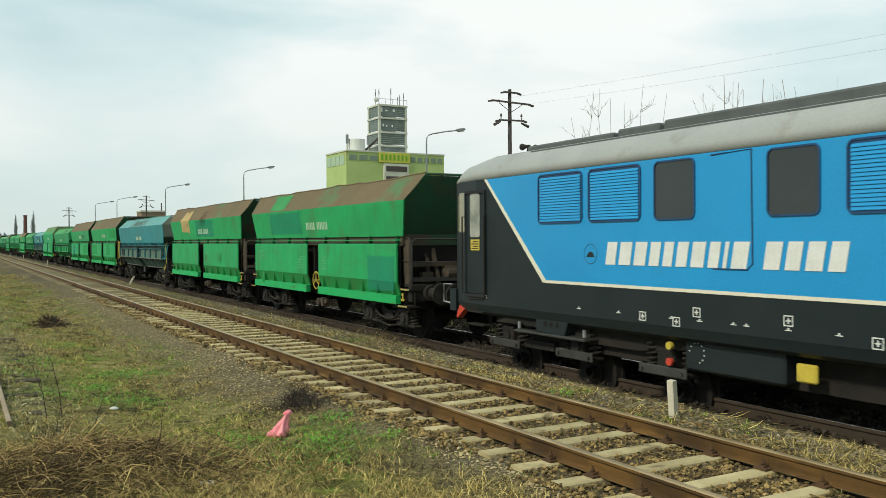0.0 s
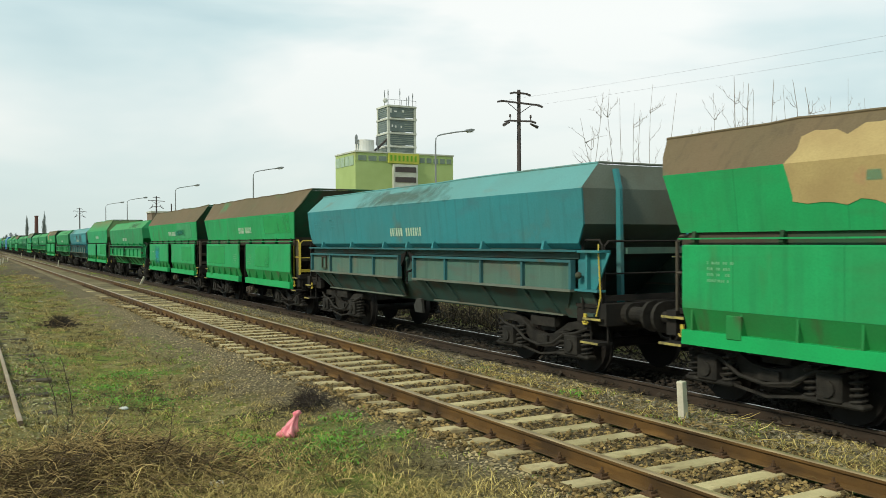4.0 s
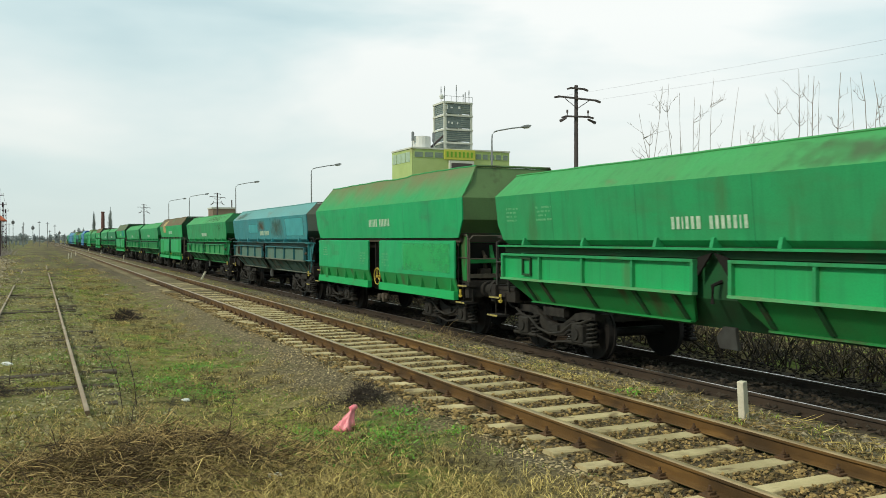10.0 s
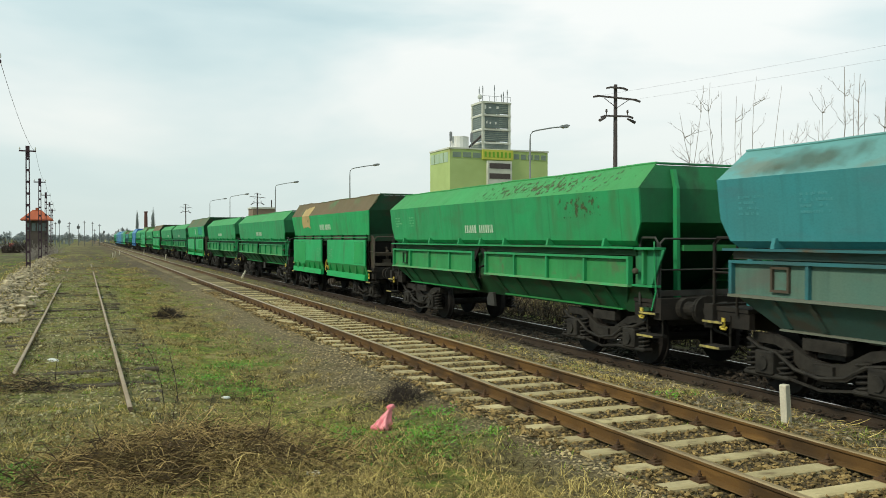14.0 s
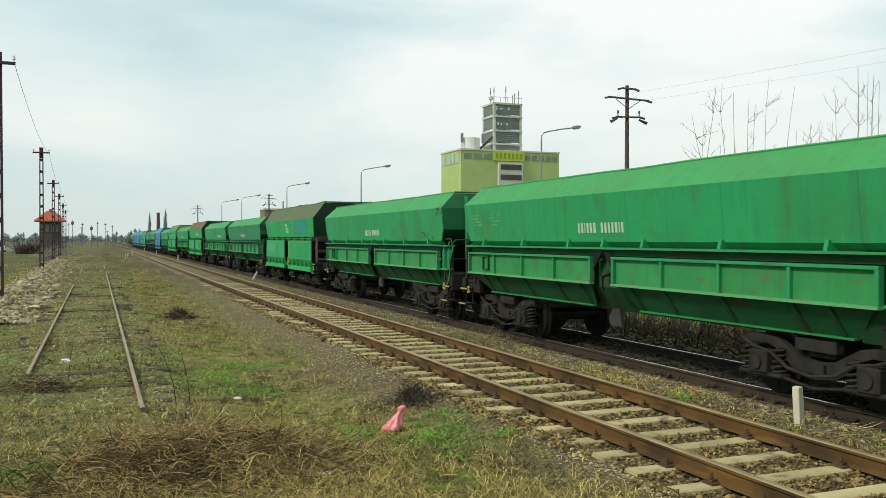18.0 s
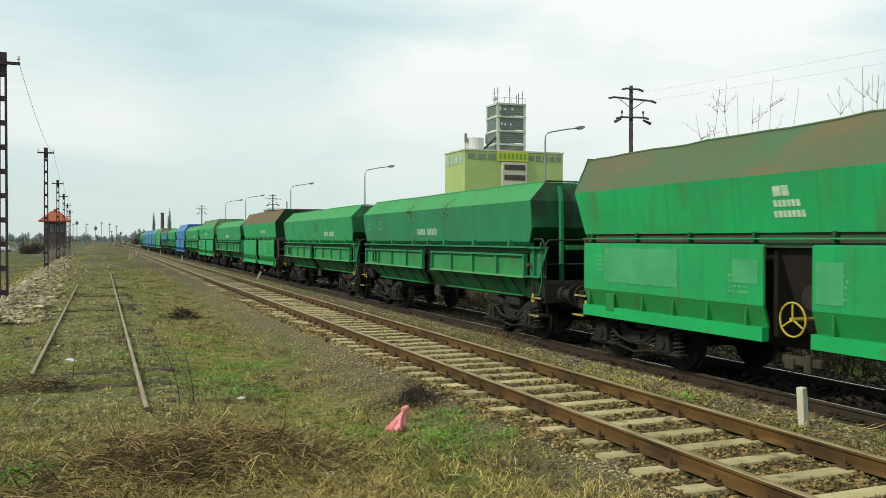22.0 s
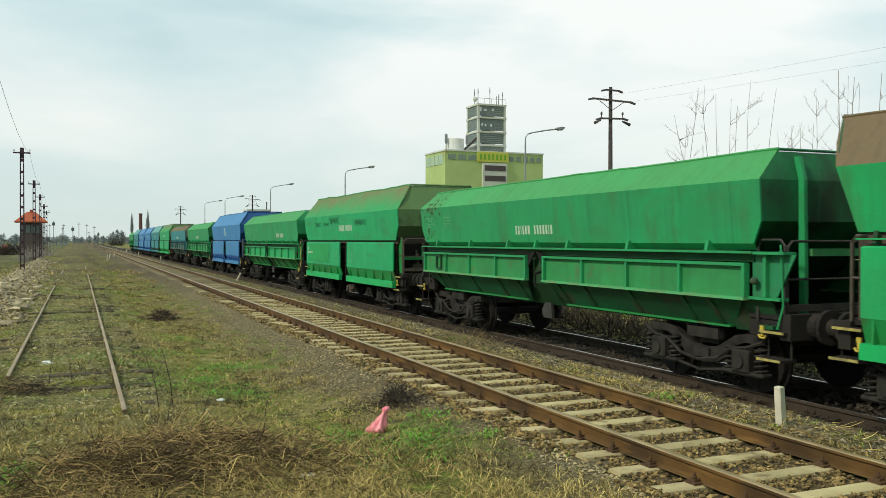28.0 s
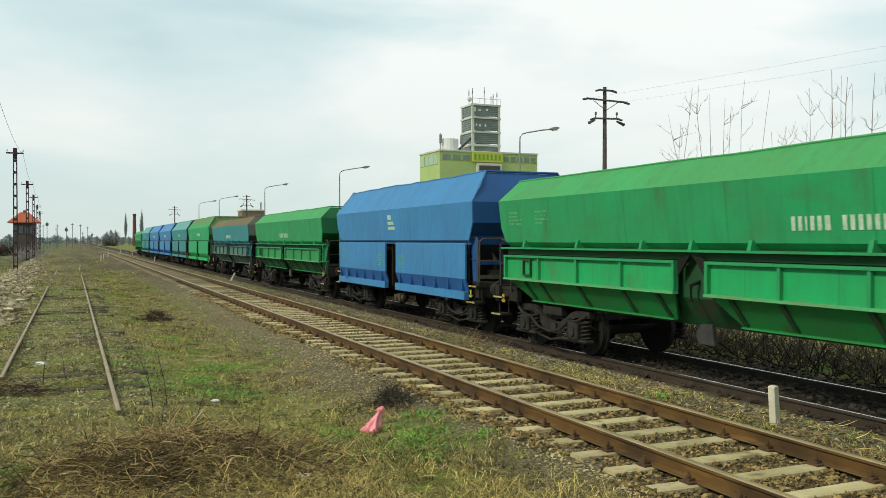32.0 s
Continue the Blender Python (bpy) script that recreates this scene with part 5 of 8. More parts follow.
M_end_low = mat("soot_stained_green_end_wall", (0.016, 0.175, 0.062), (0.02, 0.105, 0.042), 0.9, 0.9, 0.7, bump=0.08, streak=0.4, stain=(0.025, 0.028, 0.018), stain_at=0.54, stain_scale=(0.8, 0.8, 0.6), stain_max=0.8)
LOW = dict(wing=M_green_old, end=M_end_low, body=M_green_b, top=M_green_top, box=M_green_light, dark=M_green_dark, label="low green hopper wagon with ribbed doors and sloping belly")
M_teal_frame = mat("dull_dark_teal_paint", (0.03, 0.15, 0.165), (0.045, 0.105, 0.105), 1.2, 0.9, 0.65, bump=0.06, stain=(0.10, 0.075, 0.045), stain_at=0.6, stain_scale=(2, 1.5, 2))
LOW_CLEAN = dict(LOW, end=M_green_b, wing=M_green_b, box=M_green, belly=M_green_foot, label="low bright green hopper wagon with clean end wall, ribbed doors")
LOW_OLD = dict(LOW, body=M_green_old, label="low dull green hopper wagon with ribbed doors and rust runs")
LOW_TEAL = dict(frame=M_teal_frame, grab=M_teal_frame, chalk=M_chalk_teal, end=M_teal_end, sill=M_teal_end, body=M_teal, top=M_teal_top, box=M_teal_box, dark=M_teal_dark, grim=True, rail=M_under, label="low teal-blue hopper wagon, rusty and faded, ribbed doors")
LOW_BROWN = dict(LOW_TEAL, top=M_brown_top, label="low teal hopper wagon with brown dusty top, ribbed doors")
TRAIN = [
    ("A", dict(TALL, rim_z=3.58, rail=M_patch_grey, wheel=True, patches=[(-5.0, -3.5, 1.02, 1.85, M_patch_teal, "blue-green repainted patch"), (0.9, 3.7, 2.35, 3.0, M_patch_teal, "teal patch"), (2.3, 3.7, 3.06, 3.54, M_patch_a, "pale green repair on the slope")])),
    ("A", dict(TALL, rim_z=3.58, posters=[(1.95, 3.3)], patches=[(-1.8, 1.05, 2.34, 3.02, M_patch_teal, "teal repainted patch"), (-0.7, 0.3, 2.75, 3.45, M_patch_bloom, "rust run on the slope"),
                                                      (-1.1, -0.5, 1.35, 1.75, M_patch_faint, "rust spots"), (-3.2, -2.4, 1.35, 1.8, M_patch_faint, "rust spots")])),
    ("B", dict(LOW_TEAL, grab=M_yellow, patches=[(-2.0, 3.0, 2.95, 3.38, M_patch_brown, "brown dust stains")])),
    ("A", dict(TALL, rail=M_yellow, patches=[(-5.0, -2.3, 2.42, 3.0, M_patch_a, "newer green patch"), (2.2, 4.9, 1.35, 2.05, M_patch_a, "newer green patch"), (-3.1, -1.5, 1.35, 2.05, M_patch_a, "newer green patch")])),
    ("A", dict(TALL, name_y=0.45, chalk_text="1-2", patches=[(2.2, 3.7, 1.1, 2.05, M_patch_blue, "soft blue smear"), (-4.4, -1.3, 2.34, 3.02, M_patch_b, "pale green repainted patch"), (-3.1, -0.9, 2.46, 2.74, M_patch_blue, "blue smear on the patch"), (-4.6, -2.6, 1.35, 2.0, M_patch_a, "newer green patch")])),
    ("B", dict(LOW_CLEAN, patches=[(-4.5, -1.0, 2.98, 3.36, M_patch_brown, "thin dust stains")])),
    ("A", dict(TALL_OLIVE, name_y=0.45, wheel=True, patches=[(-4.9, -2.0, 1.35, 2.05, M_patch_a, "newer green patch")])),
    ("B", dict(LOW_TEAL, patches=[(-0.1, 1.2, 2.42, 2.92, M_patch_bloom, "flaking rust patch"), (-2.9, -0.95, 2.14, 2.95, M_patch_brown, "broad brown stain"), (1.1, 3.0, 2.36, 2.78, M_patch_pale, "pale teal patch"),
                                  (-5.8, -3.1, 2.2, 2.94, M_patch_pale, "pale teal patch"), (3.6, 5.5, 2.98, 3.36, M_patch_brown, "brown dust stains")])),
    ("B", dict(LOW, patches=[(-5.04, -3.5, 2.5, 2.96, M_patch_rust, "rust spots on a repair plate"), (-5.8, 0.5, 2.99, 3.38, M_patch_rust, "rust spots along the slope")])),
    ("A", dict(TALL, name_y=0.86, rim_z=3.55, rim=5.5, wheel=True, posters=[(2.3, 3.5)], patches=[(2.85, 5.05, 1.1, 2.05, M_patch_a, "newer green patch"), (-4.9, -3.8, 1.3, 2.05, M_patch_a, "newer green patch")])),
    ("B", LOW),
    ("B", dict(LOW, patches=[(-6.1, -5.6, 2.75, 3.1, M_patch_rust, "small rust spot"), (-5.4, -4.4, 2.15, 2.4, M_patch_rust, "rust spots")])),
    ("A", dict(TALL, top=M_pale_top, wheel=True, logo=True, patches=[(-4.3, -1.6, 2.36, 3.04, M_patch_cyan, "pale cyan repainted patch"), (0.5, 1.05, 1.55, 1.9, M_patch_b, "pale green patch"), (-0.95, -0.48, 1.35, 1.9, M_patch_b, "pale green patch"), (2.2, 4.4, 1.40, 2.04, M_patch_b, "faded pale green patch"),
                                                     (-4.6, -2.2, 1.35, 2.0, M_patch_a, "newer green patch")])),
    ("B", dict(LOW_OLD, patches=[(-1.6, -1.1, 2.5, 3.38, M_patch_rust, "rust runs below the rim"), (1.1, 1.7, 2.5, 3.38, M_patch_rust, "rust runs below the rim")])),
    ("B", dict(LOW, name_y=-1.9, patches=[(-1.0, -0.2, 2.4, 2.9, M_patch_faint, "faint rust runs")])),
    ("A", dict(TALL, name_y=-0.8, patches=[(-4.9, -3.0, 1.35, 2.0, M_patch_a, "newer green patch")])),
    ("B", dict(LOW, patches=[(4.7, 6.05, 2.55, 3.38, M_patch_rust, "rust flakes at the corner"), (5.2, 6.0, 2.15, 2.5, M_patch_rust, "rust flakes at the corner")])),
    ("A", dict(TALL_OLIVE, number=4.75, patches=[(1.6, 4.8, 1.35, 2.05, M_patch_a, "newer green patch"), (2.9, 3.9, 2.60, 2.84, M_patch_smudge, "dark worn smudge"), (1.7, 2.8, 2.66, 2.80, M_patch_smudge, "dark worn smudge"), (0.3, 2.0, 2.70, 2.98, M_patch_smudge, "dark worn smudge"), (-2.6, -1.0, 2.62, 2.86, M_patch_smudge, "dark worn smudge")])),
    ("B", dict(LOW_CLEAN, grab=M_yellow, name_y=-1.9)),
    ("A", dict(TALL_BLUE, logo=True)),
    ("B", LOW), ("B", LOW_BROWN),
    ("A", TALL_OLIVE), ("A", TALL_TEAL), ("A", TALL_BLUE), ("A", TALL_BLUE), ("A", TALL_TEAL),
    ("B", LOW),
]


SLACK = [0.00, -0.01, 0.15, -0.30, -0.14, 0.18, 0.07, -0.37, -0.46, 0.00, 0.08, -0.37, 0.08, 0.28, -0.18, 0.49, 0.12, 0.29, 0.04, -0.25, 0.15, 0.15, 0.09,
         -0.03, -0.10, -0.08, 0.04, 0.08]    # stretch of the couplings


def build_train():
    y = 15.684
    for k, (kind, spec) in enumerate(TRAIN):
        root, half = (tall_hopper if kind == "A" else low_hopper)(dict(spec, seed=100 + k % 4))
        MOVING.append((root, y + half + SLACK[k]))
        y += 2 * half


build_train()


# ---- locomotive ----
M_loco_dark = mat("dark_grey_loco_paint", (0.013, 0.020, 0.022), (0.02, 0.026, 0.027), 1.2, 0.7, 0.5, bump=0.04, stain=(0.032, 0.032, 0.029), stain_at=0.62, stain_max=0.5)
M_loco_blue = mat("sky_blue_loco_paint", (0.013, 0.29, 0.61), (0.015, 0.255, 0.55), 0.8, 0.7, 0.35, dents=0.15, bump=0.03, stain=(0.05, 0.16, 0.36), stain_at=0.64, stain_scale=(1, 0.8, 1), stain_max=0.4)
M_loco_slat = mat("navy_frame_paint", (0.012, 0.06, 0.16), (0.012, 0.045, 0.11), 2.0, 0.7, 0.4, bump=0.03)
M_loco_roof = mat("dusty_grey_roof_paint", (0.36, 0.37, 0.35), (0.30, 0.31, 0.30), 1.0, 0.8, 0.6, bump=0.06, stain=(0.22, 0.20, 0.17), stain_at=0.6)
M_loco_hatch = mat("dirty_grey_roof_hatch", (0.105, 0.115, 0.112), (0.07, 0.075, 0.073), 1.5, 0.8, 0.6, bump=0.06, streak=0.3)
M_glass = mat("smoky_window_glass", (0.034, 0.040, 0.040), (0.024, 0.029, 0.029), 1.0, 0.4, 0.12, bump=0.0)
M_rubber = mat("black_rubber", (0.02, 0.02, 0.022), (0.03, 0.03, 0.03), 6.0, 0.5, 0.8, bump=0.05)
M_cab_pane = mat("yellowed_cab_glass", (0.32, 0.29, 0.18), (0.2, 0.19, 0.13), 2.0, 0.6, 0.12, bump=0.0)
M_red = mat("red_paint", (0.55, 0.06, 0.03), (0.45, 0.06, 0.03), 5.0, 0.6, 0.5, bump=0.05)
M_cream = mat("cream_stripe_paint", (0.75, 0.70, 0.55), (0.65, 0.60, 0.48), 4.0, 0.6, 0.5, bump=0.03)


def rounded_rect(w, h, r, n=4):
    pts = []
    for cx, cy, a0 in ((w / 2 - r, h / 2 - r, 0), (-w / 2 + r, h / 2 - r, 90), (-w / 2 + r, -h / 2 + r, 180), (w / 2 - r, -h / 2 + r, 270)):
        for k in range(n + 1):
            a = radians(a0 + 90 * k / n)
            pts.append((cx + r * math.cos(a), cy + r * math.sin(a)))
    return pts


def bm_keep():
    """Plate under an axle box with a bolt head at each end."""
    bm = bmesh.new()
    box(bm, -0.02, 0.02, -0.46, 0.46, -0.07, 0.07)
    bevel(bm, 0.015)
    for y in (-0.38, 0.38):
        for e in (-1, 1):
            disc_x(bm, min(e * 0.02, e * 0.05), max(e * 0.02, e * 0.05), y, 0.0, 0.03, 8)
    return bm


def build_loco():
    root = thing("diesel_locomotive", "blue and dark grey diesel locomotive with light grey roof", "locomotive")
    HW = 1.47
    half = 8.62

    def sections(prof_fn):
        ys = [-half, -half + 0.10, -half + 0.5, -half + 1.25, half - 1.25, half - 0.5, half - 0.10, half]
        shrink = [0.74, 0.82, 0.93, 1.0, 1.0, 0.93, 0.82, 0.74]
        return [(y, prof_fn(s)) for y, s in zip(ys, shrink)]

    def loft(bm, secs):
        rings = [[bm.verts.new((x, y, z)) for x, z in pr] for y, pr in secs]
        n = len(rings[0])
        for a, b in zip(rings, rings[1:]):
            for i in range(n):
                bm.faces.new((a[i], a[(i + 1) % n], b[(i + 1) % n], b[i]))
        bm.faces.new(rings[0][::-1])
        bm.faces.new(rings[-1])

    bm = bmesh.new()
    loft(bm, sections(lambda s: [(-HW * s + 0.16, 0.80), (HW * s - 0.16, 0.80), (HW * s - 0.05, 0.86), (HW * s, 1.0), (HW * s, 3.26), (-HW * s, 3.26), (-HW * s, 1.0), (-HW * s + 0.05, 0.86)]))
    part("body_shell", bm, M_loco_dark, root, "dark grey body and cabs")
    bm = bmesh.new()

    def roof_prof(s):
        q = [(-HW * s - 0.005, 3.265)] + [(-HW * s * math.cos(radians(a)) ** 0.55 if a < 90 else 0.0, 3.265 + (0.52 - 0.30 * (1 - s) / 0.2) * math.sin(radians(a)) ** 0.9) for a in (12, 26, 42, 60, 78)]
        return q + [(-x, z) for x, z in q[::-1]]
    loft(bm, sections(roof_prof))
    part("roof", bm, M_loco_roof, root, "light grey dusty curved roof", smooth=True)
    for y, w, z0, z1, hw2 in ((5.45, 2.3, 3.74, 3.83, 0.88), (3.75, 0.9, 3.76, 3.86, 0.88), (2.75, 0.8, 3.80, 3.93, 0.5), (-0.3, 6.9, 3.76, 3.87, 0.94), (-5.2, 2.6, 3.74, 3.84, 0.88)):
        bm = bmesh.new()
        box(bm, -hw2, hw2, y - w / 2, y + w / 2, z0 - 0.15, z1)
        bevel(bm, 0.03)
        part("roof_hatch", bm, M_loco_hatch, root, "dark roof hatch with raised rim")
    bm = bmesh.new()
    for s in (-1, 1):
        box(bm, s * 1.12 - 0.03, s * 1.12 + 0.03, -7.0, 6.1, 3.63, 3.69)
    part("roof_walkway", bm, M_loco_hatch, root)
    bm = bmesh.new()
    for x in (-0.25, 0.05):
        tube(bm, [(x - 0.5, 6.70, 3.86), (x - 0.5, 6.8, 3.86), (x - 0.5, 6.94, 3.86)], [0.022, 0.028, 0.065], 8)
        tube(bm, [(x - 0.5, 6.75, 3.6), (x - 0.5, 6.75, 3.87)], 0.02, 6)
    part("air_horn", bm, M_under, root, "dark twin air horns")
    # livery panels on both sides
    sill, top = 1.47, 3.255
    for s in (-1, 1):
        mir = Matrix.Diagonal((1 if s < 0 else -1, 1, 1, 1))
        bm = bmesh.new()
        prism_x(bm, [(7.02, top), (-7.02, top), (-5.28, sill + 0.04), (5.28, sill + 0.04)], -HW - 0.004, -HW + 0.004)
        pan = part("livery_panel", bm, M_loco_blue, root, "sky-blue side panel", at=mir)
        bm = bmesh.new()
        for pts in ([(5.28, sill), (-5.28, sill), (-5.30, sill + 0.045), (5.30, sill + 0.045)],
                    [(7.09, top), (7.01, top), (5.24, sill + 0.045), (5.32, sill)], [(-7.09, top), (-7.01, top), (-5.24, sill + 0.045), (-5.32, sill)]):
            prism_x(bm, pts, -HW - 0.008, -HW - 0.001)
        part("stripe", bm, M_cream, pan, "thin cream stripe")
        wins = [(4.87, 1.14, 0), (3.59, 1.14, 0), (2.39, 0.75, 1), (0.53, 0.72, 1), (-0.75, 1.2, 0), (-2.2, 0.75, 1), (-4.2, 1.14, 0)]
        for y, w, glass in wins:
            bm = bmesh.new()
            out = rounded_rect(w, 0.80, 0.09)
            inn = rounded_rect(w - 0.045, 0.755, 0.07)
            a = [[bm.verts.new((x, y + p, 2.82 + q)) for p, q in ring] for x, ring in ((-HW - 0.002, out), (-HW - 0.022, out), (-HW - 0.022, inn), (-HW + 0.0, inn))]
            for p, q in zip(a, a[1:]):
                for i in range(len(p)):
                    bm.faces.new((p[i], p[(i + 1) % len(p)], q[(i + 1) % len(p)], q[i]))
            wn = part("side_window" if glass else "air_grille", bm, M_loco_slat, root, "dark side window" if glass else "blue louvred air grille", at=mir)
            bm = bmesh.new()
            if glass:
                prism_x(bm, [(y + p, 2.82 + q) for p, q in inn], -HW - 0.008, -HW - 0.005)
                part("pane", bm, M_glass, wn)
            else:
                for k in range(16):
                    z = 2.462 + k * 0.0445
                    v = [bm.verts.new(p) for p in ((-HW - 0.010, y - w / 2 + 0.05, z + 0.034), (-HW - 0.022, y - w / 2 + 0.05, z), (-HW - 0.022, y + w / 2 - 0.05, z), (-HW - 0.010, y + w / 2 - 0.05, z + 0.034))]
                    u = [bm.verts.new((p.co.x + 0.001, p.co.y, p.co.z - 0.006)) for p in v]
                    bm.faces.new(v)
                    bm.faces.new(u[::-1])
                    for i in range(4):
                        bm.faces.new((v[i], v[(i + 1) % 4], u[(i + 1) % 4], u[i]))
                part("louvre", bm, M_loco_blue, wn)
                # dark sheet added so the gaps between slats look shaded
                bm = bmesh.new()
                prism_x(bm, [(y + p, 2.82 + q) for p, q in inn], -HW - 0.008, -HW - 0.005)
                part("grille_backing", bm, M_loco_slat, wn, "navy sheet in place of the shade behind the louvres")
        # body-side door seam
        bm = bmesh.new()
        tube(bm, [(-HW - 0.006, 1.75, 3.22), (-HW - 0.006, 1.12, 3.24), (-HW - 0.006, 1.10, 1.86), (-HW - 0.006, 1.18, 1.79), (-HW - 0.006, 1.72, 1.79)], 0.012, 5)
        part("door_seam", bm, M_loco_slat, root, at=mir)
        ws = [0.21, 0.24, 0.23, 0.19, 0.17, 0.19, 0.22, 0.17, 0.06, 0.24, -0.10, 0.23, 0.20, 0.22, 0.21]
        name_on(root, ws, 0.33, 0.073, -0.06, M_white, pose(-HW - 0.010, 3.77, 1.80) if s < 0 else pose(HW + 0.010, -3.77, 1.80, 0, 0, 180), "white slanted letter", "loco_letter")
        bm = bmesh.new()
        tube(bm, [(0, 0.15 * math.cos(k * math.tau / 20), 0.15 * math.sin(k * math.tau / 20)) for k in range(20)], 0.008, 4, True)
        em = part("emblem", bm, M_loco_slat, root, "small round painted emblem", at=pose(s * (HW + 0.002), -s * 4.12, 1.95))
        bm = bmesh.new()
        prism_x(bm, [(-0.10, -0.05), (0.10, -0.05), (0.07, 0.0), (0.02, 0.04), (-0.06, 0.02)], -0.006, 0.006)
        bevel(bm, 0.004)
        part("emblem_mark", bm, M_loco_dark, em)
        for y in (7.40, -7.40):
            bm = bmesh.new()
            for e in (-0.33, 0.33):
                box(bm, -HW - 0.03, -HW + 0.02, y + e - 0.02, y + e + 0.02, 1.15, 3.05)
            box(bm, -HW - 0.012, -HW + 0.02, y - 0.31, y + 0.31, 1.2, 3.0)
            dr = part("cab_door", bm, M_loco_dark, root, "dark grey cab door with window", at=mir)
            bm = bmesh.new()
            prism_x(bm, [(y + p, 2.62 + q) for p, q in rounded_rect(0.34, 0.80, 0.06)], -HW - 0.018, -HW - 0.013)
            part("pane", bm, mat("bright_cab_glass", (0.36, 0.36, 0.30), (0.14, 0.145, 0.12), 3.0, 0.8, 0.1, bump=0.0), dr)
            bm = bmesh.new()
            box(bm, -HW - 0.016, -HW - 0.0125, y - 0.15, y + 0.15, 1.98, 2.18)
            part("notice", bm, M_yellow, dr, "yellow warning notice")
            bm = bmesh.new()
            for k in range(4):
                box(bm, -HW - 0.0185, -HW - 0.0162, y - 0.12, y + 0.12 - 0.05 * (k % 2), 2.005 + k * 0.042, 2.022 + k * 0.042)
            part("printed_lines", bm, M_rubber, dr, "dark illegible lines of print")
            bm = bmesh.new()
            for a in ((-0.345, 0.345, 3.02, 3.07), (-0.345, 0.345, 1.13, 1.18)):
                box(bm, -HW - 0.034, -HW + 0.01, y + a[0], y + a[1], a[2], a[3])
            part("door_frame", bm, M_rubber, dr, "black door surround")
            bm = bmesh.new()
            for z in (0.62, 0.86, 1.10):
                box(bm, -HW - 0.02, -HW + 0.15, y - 0.27, y + 0.27, z - 0.015, z + 0.015)
            part("step", bm, M_under, root, at=mir)
            for e in (-0.38, 0.38):
                bm = bmesh.new()
                tube(bm, [(-HW + 0.01, y + e, 1.18), (-HW - 0.06, y + e, 1.2), (-HW - 0.06, y + e, 2.6), (-HW + 0.01, y + e, 2.62)], 0.014, 6)
                part("grab_rail", bm, M_under, root, at=mir)
        bm = bmesh.new()
        prism_x(bm, [(8.00, 0.87), (8.20, 0.92), (8.31, 0.70), (8.28, 0.67)], -1.35, -1.22)
        part("guard_plate", bm, M_red, root, "red angled guard plate", at=mir)
        bm = bmesh.new()
        for dx in (-0.012, 0.02):
            v = [bm.verts.new((-HW * k + dx, y, z)) for y, k, z in ((7.90, 0.9507, 2.32), (8.14, 0.9245, 2.32), (8.30, 0.8805, 2.36), (8.30, 0.8805, 3.0), (8.14, 0.9245, 3.06), (7.90, 0.9507, 3.06))]
            bm.faces.new((v[0], v[1], v[4], v[5]))
            bm.faces.new((v[1], v[2], v[3], v[4]))
        part("quarter_light", bm, M_cab_pane, root, "yellowish cab quarter light", at=mir)
        # white lifting marks on the skirt
        for y, z in ((3.0, 1.10), (2.36, 1.07), (2.0, 1.22), (0.60, 1.22), (-0.5, 1.07)):
            bm = bmesh.new()
            for a in ((-0.065, 0.065, 0.05, 0.063), (-0.065, 0.065, -0.063, -0.05), (-0.065, -0.052, -0.05, 0.05), (0.052, 0.065, -0.05, 0.05), (-0.033, 0.033, -0.008, 0.008), (-0.008, 0.008, 0.008, 0.034), (-0.008, 0.008, -0.034, -0.008)):
                box(bm, -HW - 0.005, -HW + 0.001, y + a[0], y + a[1], z + a[2], z + a[3])
            part("jacking_mark", bm, M_white, root, "white square jacking mark", at=mir)
        for y in (4.4, 3.5, 2.45, 1.95, 1.40, 1.20, 0.60, -0.05, -1.2, -2.4):
            bm = bmesh.new()
            box(bm, -HW - 0.004, -HW + 0.001, y - 0.045, y + 0.045, 1.105, 1.116)
            box(bm, -HW - 0.004, -HW + 0.001, y - 0.012, y + 0.012, 1.118, 1.14)
            part("stencil_mark", bm, M_white, root, at=mir)
        # bogie side gear
        for y, z, m, lab in ((2.62, 0.72, M_yellow, "small yellow cock handle"), (2.62, 0.50, M_red, "small red cock handle")):
            bm = bmesh.new()
            disc_x(bm, -1.36, -1.31, y, z, 0.055, 10)
            part("cock_handle", bm, m, root, lab, at=mir)
        bm = bmesh.new()
        prism_x(bm, [(4.7, 0.98), (5.6, 0.98), (5.6, 0.66), (4.85, 0.62)], -1.42, -1.18)
        bevel(bm, 0.012)
        sand = part("sand_box", bm, M_loco_dark, root, "dark grey sand box over a footboard", at=mir)
        bm = bmesh.new()
        box(bm, -1.45, -1.17, 4.66, 5.64, 0.985, 1.005)
        part("lid", bm, M_galv, sand, "worn grey lid")
        # no holes are cut: black discs give their shade
        bm = bmesh.new()
        for y in (5.02, 5.18, 5.34):
            disc_x(bm, -1.424, -1.421, y, 0.80, 0.05, 10)
        part("gauge_holes", bm, M_recess_shade, sand, "three discs coloured as the shade of round holes")
        bm = bmesh.new()
        prism_y(bm, [(-1.46, 0.60), (-1.46, 0.645), (-1.10, 0.645), (-1.10, 0.60)], 4.3, 6.2)
        bevel(bm, 0.012)
        part("footboard", bm, M_patch_grey, root, "dusty grey footboard along the bogie", at=mir)
        for y in (4.36, 6.1):
            bm = bmesh.new()
            tube(bm, [(-1.40, y, 0.66), (-1.40, y, 0.78)], 0.03, 8)
            part("lubricator", bm, M_galv, root, "pale small lubricator pot", at=mir)
        bm = bmesh.new()
        box(bm, -1.28, -0.9, 0.80, 2.40, 0.42, 0.86)
        bevel(bm, 0.03)
        bat = part("battery_box", bm, M_loco_dark, root, "dark grey underfloor box", at=mir)
        bm = bmesh.new()
